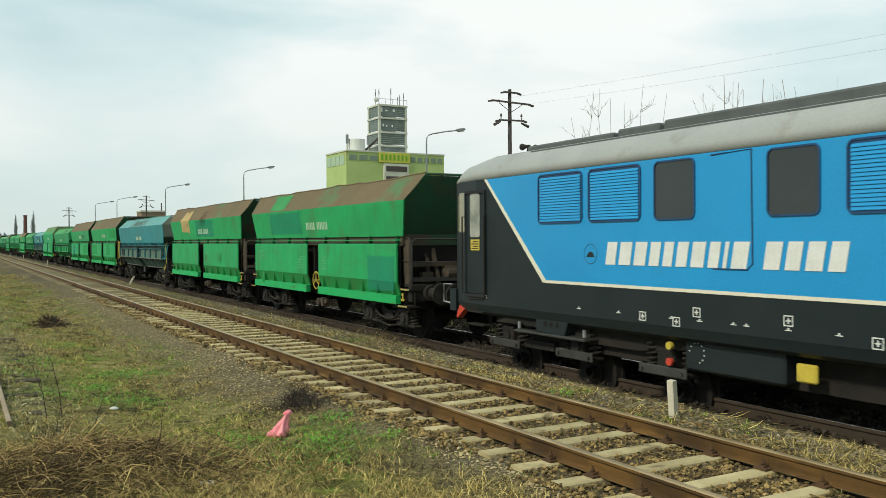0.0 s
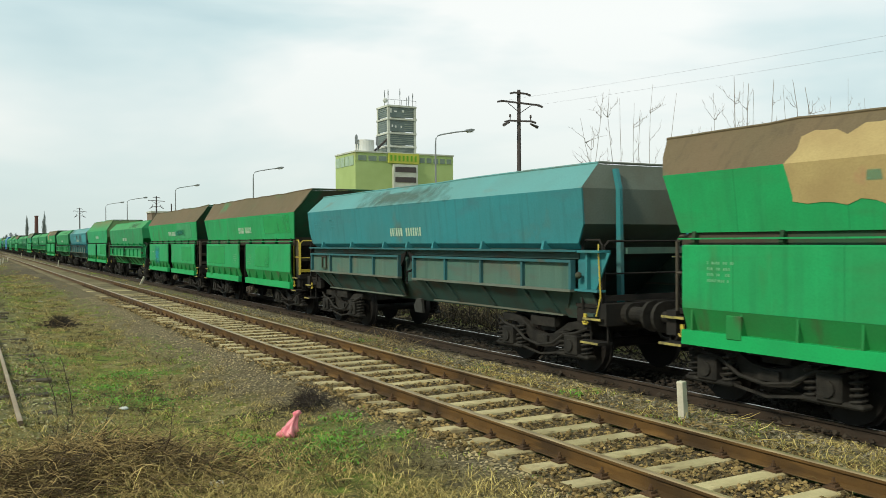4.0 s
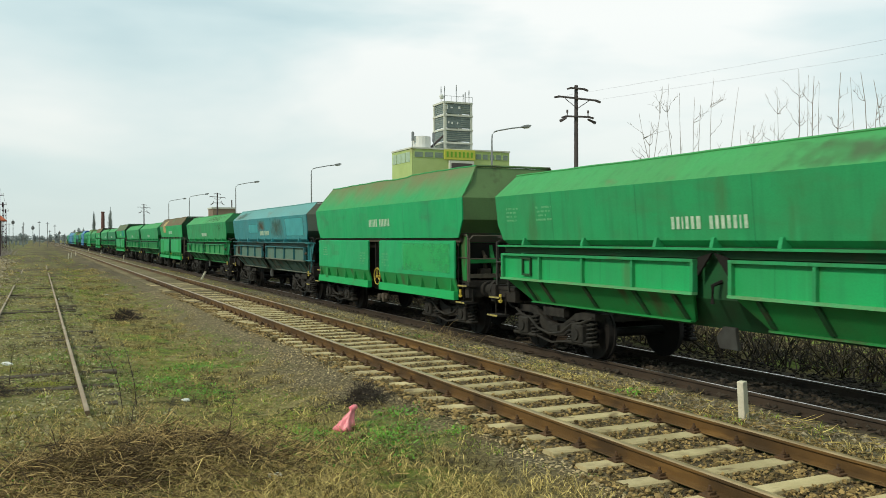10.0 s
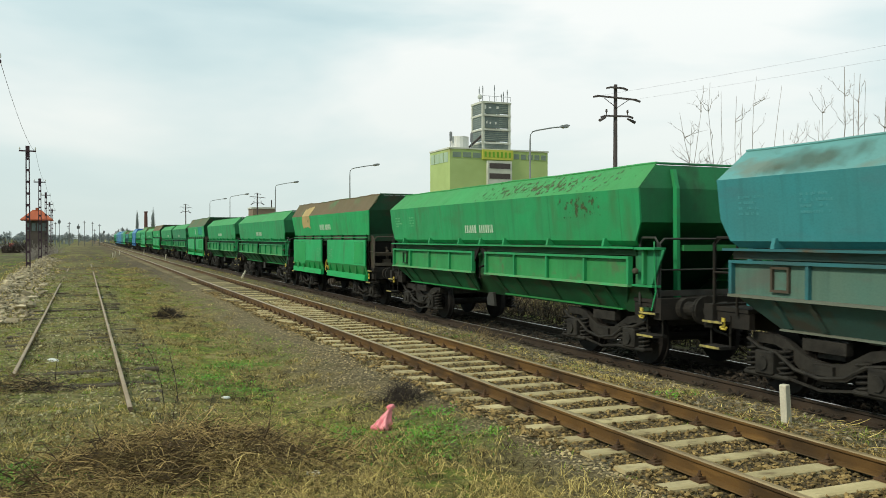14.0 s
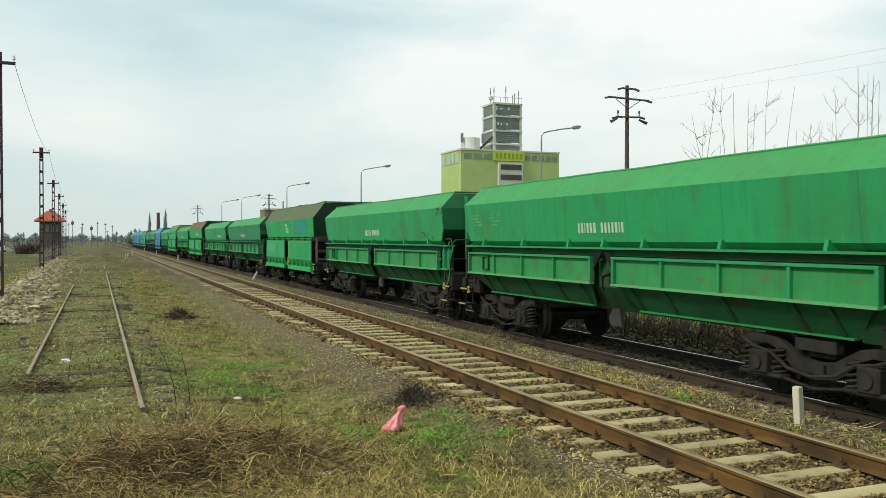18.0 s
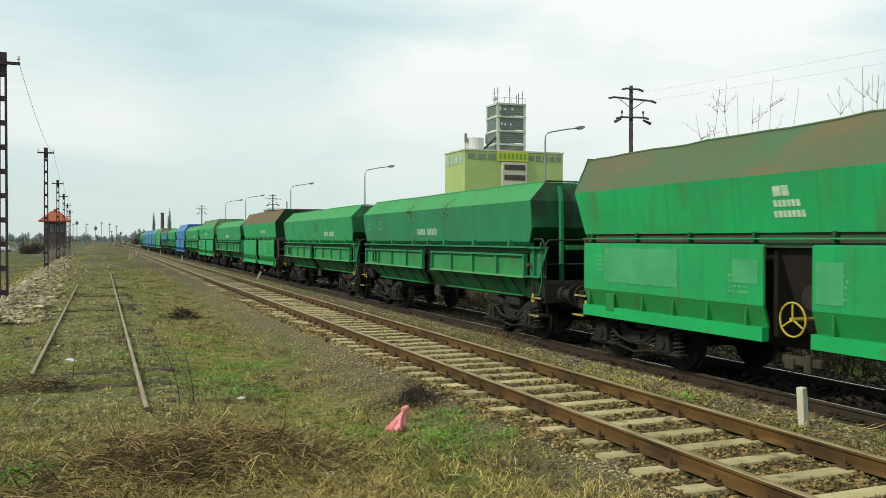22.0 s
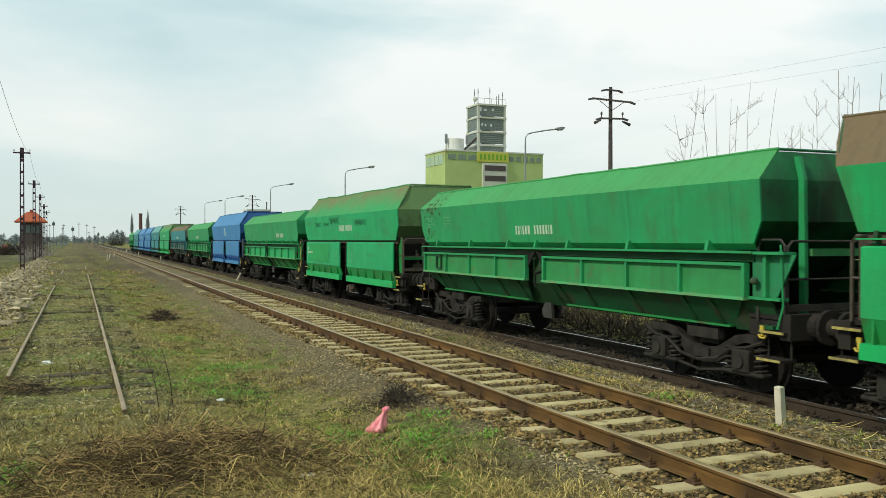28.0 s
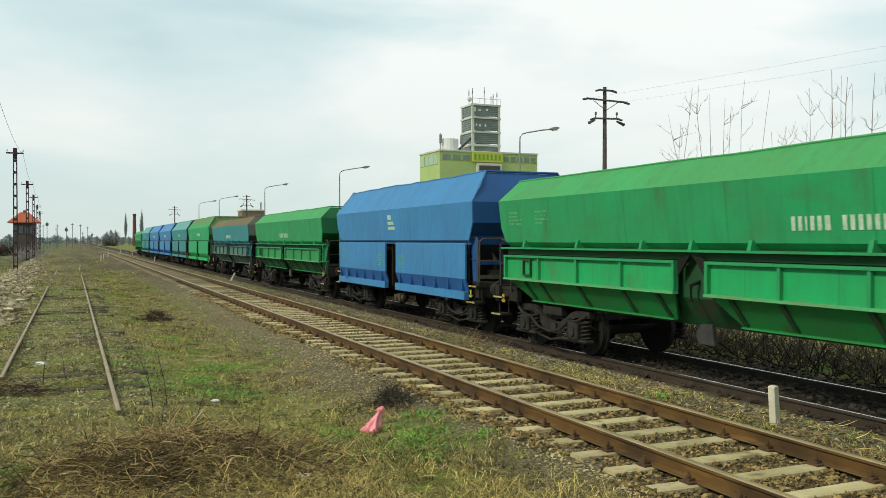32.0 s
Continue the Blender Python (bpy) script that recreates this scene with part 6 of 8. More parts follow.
        box(bm, -1.30, -0.92, 0.79, 2.41, 0.863, 0.88)
        part("lid", bm, M_galv, bat, "pale worn top edge")
        bm = bmesh.new()
        for k in range(9):
            u = math.tau * k / 12 - 1.2
            disc_x(bm, -1.286, -1.281, 2.18 - 0.13 * math.cos(u), 0.66 + 0.13 * math.sin(u), 0.010, 6)
        part("bolt_ring", bm, M_white, bat, "ring of pale bolt heads")
        bm = bmesh.new()
        box(bm, -1.30, -1.24, 0.36, 0.64, 0.50, 0.72)
        bevel(bm, 0.02)
        part("filler_plate", bm, M_yellow, root, "yellow filler plate", at=mir)
    for s in (-1, 1):
        bm = bmesh.new()
        for q in (-1, 1):
            prism_x(bm, [(-2.4, 0.62), (-2.4, 0.80), (-1.1, 0.74), (1.1, 0.74), (2.4, 0.80), (2.4, 0.62), (1.3, 0.50), (-1.3, 0.50)], q * 1.05, q * 1.17)
            box(bm, q * 1.1, q * 1.22, -0.3, 0.3, 0.60, 0.95)
            box(bm, q * 1.17, q * 1.30, 0.95, 1.75, 0.70, 0.98)
            prism_x(bm, [(0.6, 0.66), (2.2, 0.66), (1.75, 0.80), (0.95, 0.80)], q * 1.05, q * 1.33)
            box(bm, q * 1.05, q * 1.16, 0.7, 1.9, 0.26, 0.40)
        box(bm, -1.05, 1.05, -2.45, 2.45, 0.34, 0.80)
        bg = part("bogie", bm, M_under, root, "dark three-axle bogie", at=pose(0, s * 4.75, 0.05))
        for dy in (-1.95, 0.0, 1.95):
            w = part("wheelset", shared("wheelset", bm_wheelset, M_wheel), None, bg, at=pose(0, dy, 0.43))
            WHEELS.append((w, dy, 0.46))
            for q in (-1, 1):
                part("axle_box", shared("loco_axle_box", bm_axle_box, M_under), None, bg, at=pose(q * 1.12, dy, 0.43, 0, 0, 0 if q < 0 else 180))
                for e in (-0.34, 0.34):
                    part("coil_spring", shared("coil_spring", bm_spring, M_bogie), None, bg, at=pose(q * 1.13, dy + e, 0.45))
                part("keep_plate", shared("keep_plate", bm_keep, M_patch_grey), None, bg, "dusty grey keep plate", at=pose(q * 1.30, dy, 0.30))
    bm = bmesh.new()
    box(bm, -1.0, 1.0, -2.2, 2.2, 0.35, 1.0)
    box(bm, -0.9, 0.9, -7.5, 7.5, 0.8, 1.0)
    part("underframe", bm, M_under, root)
    for s in (-1, 1):
        bm = bmesh.new()
        box(bm, -1.3, 1.3, s * half - 0.1 * s - 0.1, s * half - 0.1 * s + 0.12, 0.80, 1.22)
        part("headstock", bm, M_loco_dark, root)
        for q in (-1, 1):
            part("buffer", shared("buffer", bm_buffer, M_bogie), None, root, at=pose(q * 0.875, s * half, 1.04, 0, 0, 0 if s > 0 else 180))
        part("screw_coupling", shared("screw_coupling", bm_coupling, M_under), None, root, at=pose(0, s * half, 1.03, 0, 0, 0 if s > 0 else 180))
        for q in (-0.55, 0.55):
            bm = bmesh.new()
            prism_y(bm, [(q + p, 2.72 + r) for p, r in rounded_rect(0.85, 0.68, 0.1)], s * half * 0.999 - 0.02, s * half * 0.999 + 0.02)
            part("windscreen", bm, M_glass, root, "dark cab windscreen")
    bm = bmesh.new()
    tube(bm, [(-1.2, half + 0.1, 1.3), (-1.25, half + 0.35, 1.3), (-1.25, half + 0.35, 0.95), (-1.1, half + 0.1, 0.9)], 0.02, 6)
    part("end_handrail", bm, M_galv, root)
    cu = bpy.data.curves.new("end_letter", "FONT")
    cu.body, cu.size = "A", 0.17
    cu.materials.append(M_white)
    tx = new("end_letter", cu)
    tx.parent = root
    tx.matrix_basis = pose(-HW - 0.006, 7.12, 1.12, 90, 0, -90)
    tagged(tx, "white letter on the skirt")
    MOVING.append((root, 6.0))


build_loco()


# ---- distant buildings ----
M_wall_green = mat("yellow_green_render", (0.41, 0.52, 0.21), (0.35, 0.45, 0.17), 0.3, 0.8, 0.9, bump=0.1, fine=8, stain=(0.30, 0.22, 0.10), stain_at=0.62, stain_scale=(0.2, 0.2, 0.06), stain_max=0.6)
M_wall_grey = mat("weathered_concrete", (0.58, 0.59, 0.51), (0.45, 0.46, 0.40), 0.5, 0.8, 0.9, bump=0.1, fine=8)
M_pane_far = mat("grey_green_glass", (0.09, 0.125, 0.115), (0.16, 0.20, 0.185), 0.5, 0.8, 0.3, bump=0.0, fine=5)
M_pane_mill = mat("dusty_green_window_band", (0.13, 0.19, 0.15), (0.20, 0.26, 0.19), 0.6, 0.9, 0.4, bump=0.0, fine=5)
M_pane_pale = mat("pale_green_fibreglass_panel", (0.40, 0.52, 0.38), (0.32, 0.43, 0.31), 0.6, 0.8, 0.6, bump=0.0, fine=5)
M_sign_yellow = mat("yellow_sign_board", (0.52, 0.52, 0.08), (0.46, 0.47, 0.08), 0.5, 0.6, 0.6, bump=0.0)
M_louvre = mat("grey_green_steel_louvre", (0.22, 0.26, 0.23), (0.30, 0.33, 0.28), 1.0, 0.8, 0.7, bump=0.0)
M_sign_green = mat("green_sign_bars", (0.16, 0.38, 0.03), (0.14, 0.33, 0.03), 1.0, 0.5, 0.6, bump=0.0)
M_orange = mat("orange_clay_roof", (0.42, 0.11, 0.05), (0.33, 0.085, 0.04), 2.0, 0.8, 0.8, bump=0.3, fine=15)
M_pole_dark = mat("tarred_dark_pole", (0.075, 0.062, 0.062), (0.10, 0.085, 0.08), 2.0, 0.7, 0.9, bump=0.2)
M_pole_iron = mat("rusty_dark_iron_pole", (0.065, 0.035, 0.045), (0.045, 0.03, 0.04), 2.0, 0.7, 0.8, bump=0.2)


def build_mill():
    root = thing("grain_mill_building", "yellow-green industrial building with an open concrete tower", "building", pose(68.4, 160, -0.6))
    W, D, Z = 22.6, 10.7, 21.2

    def block(name, a, m, label="", parent=None, bev=0.0):
        bm = bmesh.new()
        box(bm, *a)
        if bev:
            bevel(bm, bev)
        return part(name, bm, m, parent or root, label)
    block("wall", (0, W, 0, D, 0, Z - 0.3), M_wall_green, "stained yellow-green wall")
    block("roof", (-0.15, W + 0.15, -0.15, D + 0.15, Z - 0.3, Z), M_wall_grey, "flat roof slab with parapet")
    for x in (0.5, 2.75, 5.0, 14.5, 16.1, 17.7, 19.3, 20.9):
        wd = 1.95 if x < 6 else 1.3
        w = block("window", (x, x + wd, -0.05, 0.1, Z - 2.05, Z - 0.85), M_wall_green)
        block("pane", (x + 0.08, x + wd - 0.08, -0.09, -0.04, Z - 1.98, Z - 0.92), M_pane_mill, "", w)
    sg = block("sign_board", (7.2, 14.2, -0.35, -0.05, Z - 2.25, Z - 0.2), M_sign_yellow, "yellow sign board with green lettering")
    for i in range(7):
        x = 7.6 + i * 0.93
        block("letter_bar", (x, x + 0.45, -0.40, -0.36, Z - 1.8, Z - 0.65), M_sign_green, "", sg)
    bay = block("loading_bay", (8.2, 13.8, -0.6, 0.1, 4.0, Z - 2.5), M_wall_grey, "pale framed bay with dark openings")
    for z in (Z - 4.1, Z - 6.2, Z - 8.8, Z - 11.2):
        block("opening", (8.6, 13.4, -0.66, -0.55, z, z + 1.1), M_pole_dark, "", bay)
    for i in range(4):
        block("window", (-0.08, 0.1, 0.9 + i * 2.4, 3.0 + i * 2.4, Z - 2.9, Z - 0.9), M_pane_pale)
    # tower
    tx0, tx1, ty0, ty1, tz = 8.7, 15.3, 3.0, 8.6, 31.7
    tower = block("tower_core", (tx0 + 2.4, tx1 - 2.4, ty0 + 2, ty1 - 2, Z, tz - 0.4), M_wall_grey, "open concrete tower")
    for x in (tx0, tx1 - 0.5):
        for y in (ty0, ty1 - 0.5):
            block("column", (x, x + 0.5, y, y + 0.5, Z, tz - 0.4), M_wall_grey, "", tower)
    for z in (Z + 1.4, Z + 4.2, Z + 7.2, Z + 9.9):
        block("floor_slab", (tx0 - 0.1, tx1 + 0.1, ty0 - 0.1, ty1 + 0.1, z, z + 0.38), M_wall_grey, "", tower)
    for i, z in enumerate((Z + 0.1, Z + 1.95, Z + 4.75, Z + 7.75)):
        h = (1.3, 2.2, 2.4, 2.1)[i]
        block("glazing", (tx0 + 0.5, tx1 - 0.5, ty0 + 0.12, ty0 + 0.2, z, z + h), M_pane_far, "", tower)
        block("glazing", (tx0 + 0.12, tx0 + 0.2, ty0 + 0.5, ty1 - 0.5, z, z + h), M_pane_far, "", tower)
        for k in range(5):
            q = z + h * (0.12 + 0.18 * k)
            block("louvre", (tx0 + (3.9 if i > 1 else 0.5), tx1 - 0.5, ty0 + 0.05, ty0 + 0.12, q, q + 0.11), M_louvre, "", tower)
            block("louvre", (tx0 + 0.05, tx0 + 0.12, ty0 + 0.6, ty1 - 0.6, q, q + 0.11), M_louvre, "", tower)
        # white boxes stand in for sky showing through the tower
        for a, w, q, u in (((0.9, 0.3, 0.9, 0.5), (1.7, 0.3, 0.8, 0.45), (3.0, 0.3, 0.8, 0.5)) if i == 2 else ((0.55, 0.35, 0.9, 0.9), (1.5, 0.6, 1.1, 0.3), (3.3, 0.5, 1.1, 0.5)) if i == 3 else ()):
            block("bright_gap", (tx0 + a, tx0 + a + w, ty0 + 0.08, ty0 + 0.115, z + q, z + q + u), M_white, "", tower)
    bm = bmesh.new()
    for x in (tx0, tx0 + 1.6, tx0 + 3.2, tx0 + 4.8, tx1):
        tube(bm, [(x, ty0, tz - 0.1), (x, ty0, tz + 0.9)], 0.04, 5)
    tube(bm, [(tx0, ty0, tz + 0.9), (tx1, ty0, tz + 0.9)], 0.04, 5)
    part("roof_railing", bm, M_galv, tower)
    for x, y, h in ((tx0 + 0.2, ty0 + 0.3, 3.0), (tx0 + 1.4, ty1 - 1, 3.6), (tx0 + 3.0, ty0 + 0.4, 3.4), (tx1 - 2.0, ty0 + 0.4, 1.6), (tx1 - 1.2, ty0 + 1, 2.2), (tx1 - 0.6, ty0 + 0.4, 2.6)):
        bm = bmesh.new()
        tube(bm, [(x, y, tz - 0.2), (x, y, tz + h)], 0.07, 5)
        box(bm, x - 0.09, x + 0.09, y - 0.07, y + 0.07, tz + h * 0.6, tz + h * 0.85)
        part("antenna", bm, M_galv, tower, "thin roof antenna mast")
    bm = bmesh.new()
    bmesh.ops.create_uvsphere(bm, u_segments=10, v_segments=6, radius=0.55, matrix=Matrix.Translation((tx0 - 0.6, ty0, tz + 0.6)) @ Matrix.Diagonal((1, 0.4, 1, 1)))
    part("dish_antenna", bm, M_white, tower)
    bm = bmesh.new()
    tube(bm, [(3.8, 4, Z), (3.8, 4, Z + 2.6)], 2.0, 20)
    part("water_tank", bm, M_white, root, "white cylindrical roof tank")
    for x in (1.5, 6.2):
        bm = bmesh.new()
        tube(bm, [(x, 3, Z), (x, 3, Z + 3.6)], 0.09, 6)
        box(bm, x - 0.25, x + 0.25, 2.85, 3.15, Z + 1.6, Z + 3.4)
        part("antenna", bm, M_galv, root)
    bm = bmesh.new()
    box(bm, -0.2, 0.2, 0, 0.5, 0, 5.2)
    part("stair_brace", bm, M_pole_dark, root, at=pose(5.4, 3.5, Z, 0, 48, 0))


build_mill()


def build_street_lamp(x, y, h, reach):
    root = thing("street_lamp", "grey steel street lamp with a curved outreach arm", "street lamp", pose(x, y, -0.6), group="lamps along the road")
    bm = bmesh.new()
    pts = [(0, 0, 0), (0, 0, h * 0.6), (0, 0, h - 0.9)]
    tube(bm, pts, [0.09, 0.07, 0.055], 8)
    part("pole", bm, M_galv, root)
    bm = bmesh.new()
    tube(bm, [(0, 0, h - 0.9), (0.03, 0, h - 0.55), (0.2, 0, h - 0.35), (0.5, 0, h - 0.25), (reach * 0.7, 0, h - 0.02), (reach, 0, h + 0.08)], 0.045, 8)
    part("arm", bm, M_galv, root)
    bm = bmesh.new()
    prof = [(0, 0), (0.15, 0.10), (0.55, 0.13), (0.8, 0.07), (0.82, 0.0), (0.55, -0.10), (0.25, -0.09)]
    a = [bm.verts.new((p, -0.13, q)) for p, q in prof]
    b = [bm.verts.new((p, 0.13, q)) for p, q in prof]
    for i in range(len(prof)):
        bm.faces.new((a[i], a[(i + 1) % len(prof)], b[(i + 1) % len(prof)], b[i]))
    bm.faces.new(a[::-1])
    bm.faces.new(b)
    bevel(bm, 0.03)
    hd = part("lamp_head", bm, M_galv, root, at=pose(reach - 0.05, 0, h + 0.08, 0, -8, 0))
    bm = bmesh.new()
    box(bm, 0.28, 0.68, -0.10, 0.10, -0.13, -0.08)
    part("lens", bm, M_white, hd)


for lx, ly, lh in ((28.2, 52, 10.4), (24.3, 82, 9.95), (23.1, 112, 10.0), (21.9, 142, 9.8), (21.1, 160, 9.8)):
    build_street_lamp(lx, ly, lh, 2.35)


def build_line_pole(x, y, h, arms=True):
    root = thing("power_pole", "dark power pole with steel crossarms and insulators", "utility pole", pose(x, y, -0.6), group="power poles beyond the train")
    bm = bmesh.new()
    tube(bm, [(0, 0, 0), (0, 0, h * 0.5), (0, 0, h)], [0.16, 0.13, 0.10], 10)
    part("shaft", bm, M_pole_dark, root)
    for z, w, tilt in ((h - 0.75, 1.15, 4), (h - 1.75, 0.72, 0), (h - 0.2, 0.40, 3)):
        bm = bmesh.new()
        box(bm, -w, w, -0.05, 0.05, -0.045, 0.045)
        for s in (-1, 1):
            prism_y(bm, [(s * w * 0.9, -0.05), (s * (w + 0.2), -0.12), (s * (w + 0.22), -0.03), (s * w * 0.9, 0.05)], -0.06, 0.06)
        ca = part("crossarm", bm, M_pole_dark, root, at=pose(0, -0.15, z, 0, tilt, -12))
        if w == 0.72:
            for s in (-1, 1):
                bm = bmesh.new()
                tube(bm, [(0, 0, 0), (0, 0, 0.14), (0, 0, 0.16), (0, 0, 0.30)], [0.03, 0.03, 0.07, 0.05], 8)
                part("insulator", bm, M_pole_dark, ca, at=pose(s * w * 0.85, 0, 0.06))
    bm = bmesh.new()
    for s in (-1, 1):
        tube(bm, [(0, -0.12, h - 1.3), (s * 0.8, -0.12, h - 0.8)], 0.02, 5)
        tube(bm, [(s * 0.70, -0.1, h - 1.85), (s * 1.15, -0.2, h - 2.05)], [0.05, 0.09], 6)
    part("brace", bm, M_pole_dark, root)


build_line_pole(27.0, 40, 11.2)
build_line_pole(27.8, 150, 10.6)
build_line_pole(21.1, 200, 10.4)


def build_lattice_pole(x, y, h, near=False):
    root = thing("lattice_pole", "old dark iron ladder-frame telegraph pole", "utility pole", pose(x, y, ground_z(x, y) - 0.1), group="telegraph poles along the siding")
    for s in (-1, 1):
        bm = bmesh.new()
        a = [(s * 0.12 - 0.04, -0.06, 0), (s * 0.12 + 0.04, -0.06, 0), (s * 0.12 + 0.04, 0.06, 0), (s * 0.12 - 0.04, 0.06, 0)]
        b = [(s * 0.095 - 0.035, -0.05, h), (s * 0.095 + 0.035, -0.05, h), (s * 0.095 + 0.035, 0.05, h), (s * 0.095 - 0.035, 0.05, h)]
        va, vb = [bm.verts.new(p) for p in a], [bm.verts.new(p) for p in b]
        for i in range(4):
            bm.faces.new((va[i], va[(i + 1) % 4], vb[(i + 1) % 4], vb[i]))
        bm.faces.new(va[::-1])
        bm.faces.new(vb)
        part("leg", bm, M_pole_iron, root)
    n = int(h / 0.82)
    for i in range(n):
        bm = bmesh.new()
        box(bm, -0.09, 0.09, -0.045, 0.045, -0.09, 0.09)
        part("rung_plate", bm, M_pole_iron, root, at=pose(0, 0, 0.5 + i * 0.82))
    bm = bmesh.new()
    box(bm, -0.13, 0.13, -0.055, 0.055, h - 0.75, h + 0.02)
    part("head_plate", bm, M_pole_iron, root)
    bm = bmesh.new()
    box(bm, -0.55, 0.55, -0.04, 0.04, -0.05, 0.05)
    ca = part("crossarm", bm, M_pole_iron, root, at=pose(0, -0.1, h - 0.35))
    for s in (-1, 1):
        bm = bmesh.new()
        tube(bm, [(0, 0, 0.04), (0, 0, 0.12), (0, 0, 0.14), (0, 0, 0.26)], [0.02, 0.02, 0.06, 0.04], 7)
        part("insulator", bm, M_white, ca, at=pose(s * 0.5, 0, 0))


POLES = [(-3.08, 32.5, 8.6), (-3.62, 67, 8.75), (-4.05, 95, 8.3), (-4.5, 122, 8.3), (-5.0, 150, 8.3), (-5.5, 178, 8.3)]
for px, py, ph in POLES:
    build_lattice_pole(px, py, ph)


def cable(name, pts, r, label):
    bm = bmesh.new()
    tube(bm, pts, r, 5)
    tagged(new(name, mesh_of(name, bm, M_pole_dark)), label, "cable")


def sag(a, b, drop, n=14):
    a, b = Vector(a), Vector(b)
    return [a.lerp(b, i / n) - Vector((0, 0, drop * 4 * (i / n) * (1 - i / n))) for i in range(n + 1)]


for (ax, ay, ah), (bx, by, bh) in zip(POLES, POLES[1:]):
    cable("telegraph_wire", sag((ax + 0.5, ay - 0.1, ah - 0.45), (bx + 0.5, by - 0.1, bh - 0.55), 0.5), 0.008, "thin sagging telegraph wire between poles")
build_line_pole(35.2, -12, 11.2)
for dx, dz in ((-1.0, 9.93), (1.0, 9.79)):
    cable("power_line", sag((27.0 + dx, 39.8 + dx * -0.2, dz), (35.2 + dx, -12.2 - dx * 0.2, dz), 0.4, 20), 0.003, "thin power line above the wagons")


def build_signal_box():
    root = thing("signal_cabin", "small brick railway cabin with orange hipped roof", "building", pose(-6.35, 140, -0.9))
    bm = bmesh.new()
    box(bm, -1.45, 1.45, -1.45, 1.45, 0, 5.62)
    part("wall", bm, mat("sooty_brown_brick", (0.105, 0.085, 0.07), (0.075, 0.062, 0.05), 1.0, 0.8, 0.9, bump=0.2), root)
    bm = bmesh.new()
    a = [bm.verts.new(p) for p in ((-2.15, -2.15, 5.75), (2.15, -2.15, 5.75), (2.15, 2.15, 5.75), (-2.15, 2.15, 5.75))]
    a2 = [bm.verts.new((p.co.x, p.co.y, 5.60)) for p in a]
    b = [bm.verts.new(p) for p in ((-0.55, 0, 7.2), (0.55, 0, 7.2))]
    for q in ((a[0], a[1], b[1], b[0]), (a[1], a[2], b[1]), (a[2], a[3], b[0], b[1]), (a[3], a[0], b[0])):
        bm.faces.new(q)
    bm.faces.new(a2)
    for i in range(4):
        bm.faces.new((a[i], a[(i + 1) % 4], a2[(i + 1) % 4], a2[i]))
    part("roof", bm, M_orange, root, "orange hipped tile roof")
    for i in range(4):
        bm = bmesh.new()
        box(bm, -1.35 + i * 0.7, -0.85 + i * 0.7, -1.50, -1.44, 4.1, 5.2)
        part("window", bm, M_pane_far, root)
    bm = bmesh.new()
    box(bm, -0.2, 0.2, -0.2, 0.2, 6.8, 7.5)
    part("chimney", bm, M_orange, root)


build_signal_box()


def build_far_block():
    root = thing("flat_roofed_house", "small brown flat-roofed block beyond the road", "building", pose(31.0, 172, -0.6))
    bm = bmesh.new()
    box(bm, 0, 4.4, 0, 5, 0, 8.6)
    part("wall", bm, mat("dull_brown_render", (0.24, 0.18, 0.13), (0.2, 0.15, 0.11), 0.5, 0.7, 0.9, bump=0.1), root)
    bm = bmesh.new()
    box(bm, -0.15, 4.55, -0.15, 5.15, 8.6, 8.9)
    part("roof", bm, M_wall_grey, root)
    bm = bmesh.new()
    tube(bm, [(3.9, 1, 8.9), (3.9, 1, 10.4)], 0.12, 6)
    part("flue", bm, M_pole_dark, root)


build_far_block()


M_brick_far = mat("dull_red_brick", (0.13, 0.062, 0.052), (0.10, 0.055, 0.047), 0.6, 0.7, 0.9, bump=0.1)


def build_chimney():
    root = thing("factory_chimney", "distant slim red-brown brick factory chimney", "chimney", pose(26.2, 415, -1))
    bm = bmesh.new()
    tube(bm, [(0, 0, 0), (0, 0, 8), (0, 0, 15.2)], [0.95, 0.8, 0.68], 12)
    part("stack", bm, M_brick_far, root)
    bm = bmesh.new()
    tube(bm, [(0, 0, 14.7), (0, 0, 15.3)], 0.82, 12)
    part("rim", bm, M_brick_far, root)


build_chimney()


def build_marker(x, y, h, tilt_y, label, z=0.0):
    root = thing("marker_post", label, "marker post", pose(x, y, z, 0, tilt_y, 8), group="track marker posts")
    bm = bmesh.new()
    prof = [(-0.048, -0.1), (0.048, -0.1), (0.043, h - 0.012), (0.037, h), (-0.037, h), (-0.043, h - 0.012)]
    a = [bm.verts.new((x_, -0.045, z_)) for x_, z_ in prof]
    b = [bm.verts.new((x_, 0.045, z_)) for x_, z_ in prof]
    for i in range(6):
        bm.faces.new((a[i], a[(i + 1) % 6], b[(i + 1) % 6], b[i]))
    bm.faces.new(a[::-1])
    bm.faces.new(b)
    bevel(bm, 0.008)
    part("post", bm, M_concrete, root)


build_marker(7.58, 7.70, 0.475, -5, "short whitewashed concrete marker post beside the track", -0.02)
build_marker(7.85, 47.0, 0.50, 28, "leaning whitewashed concrete marker post in the ballast", -0.05)


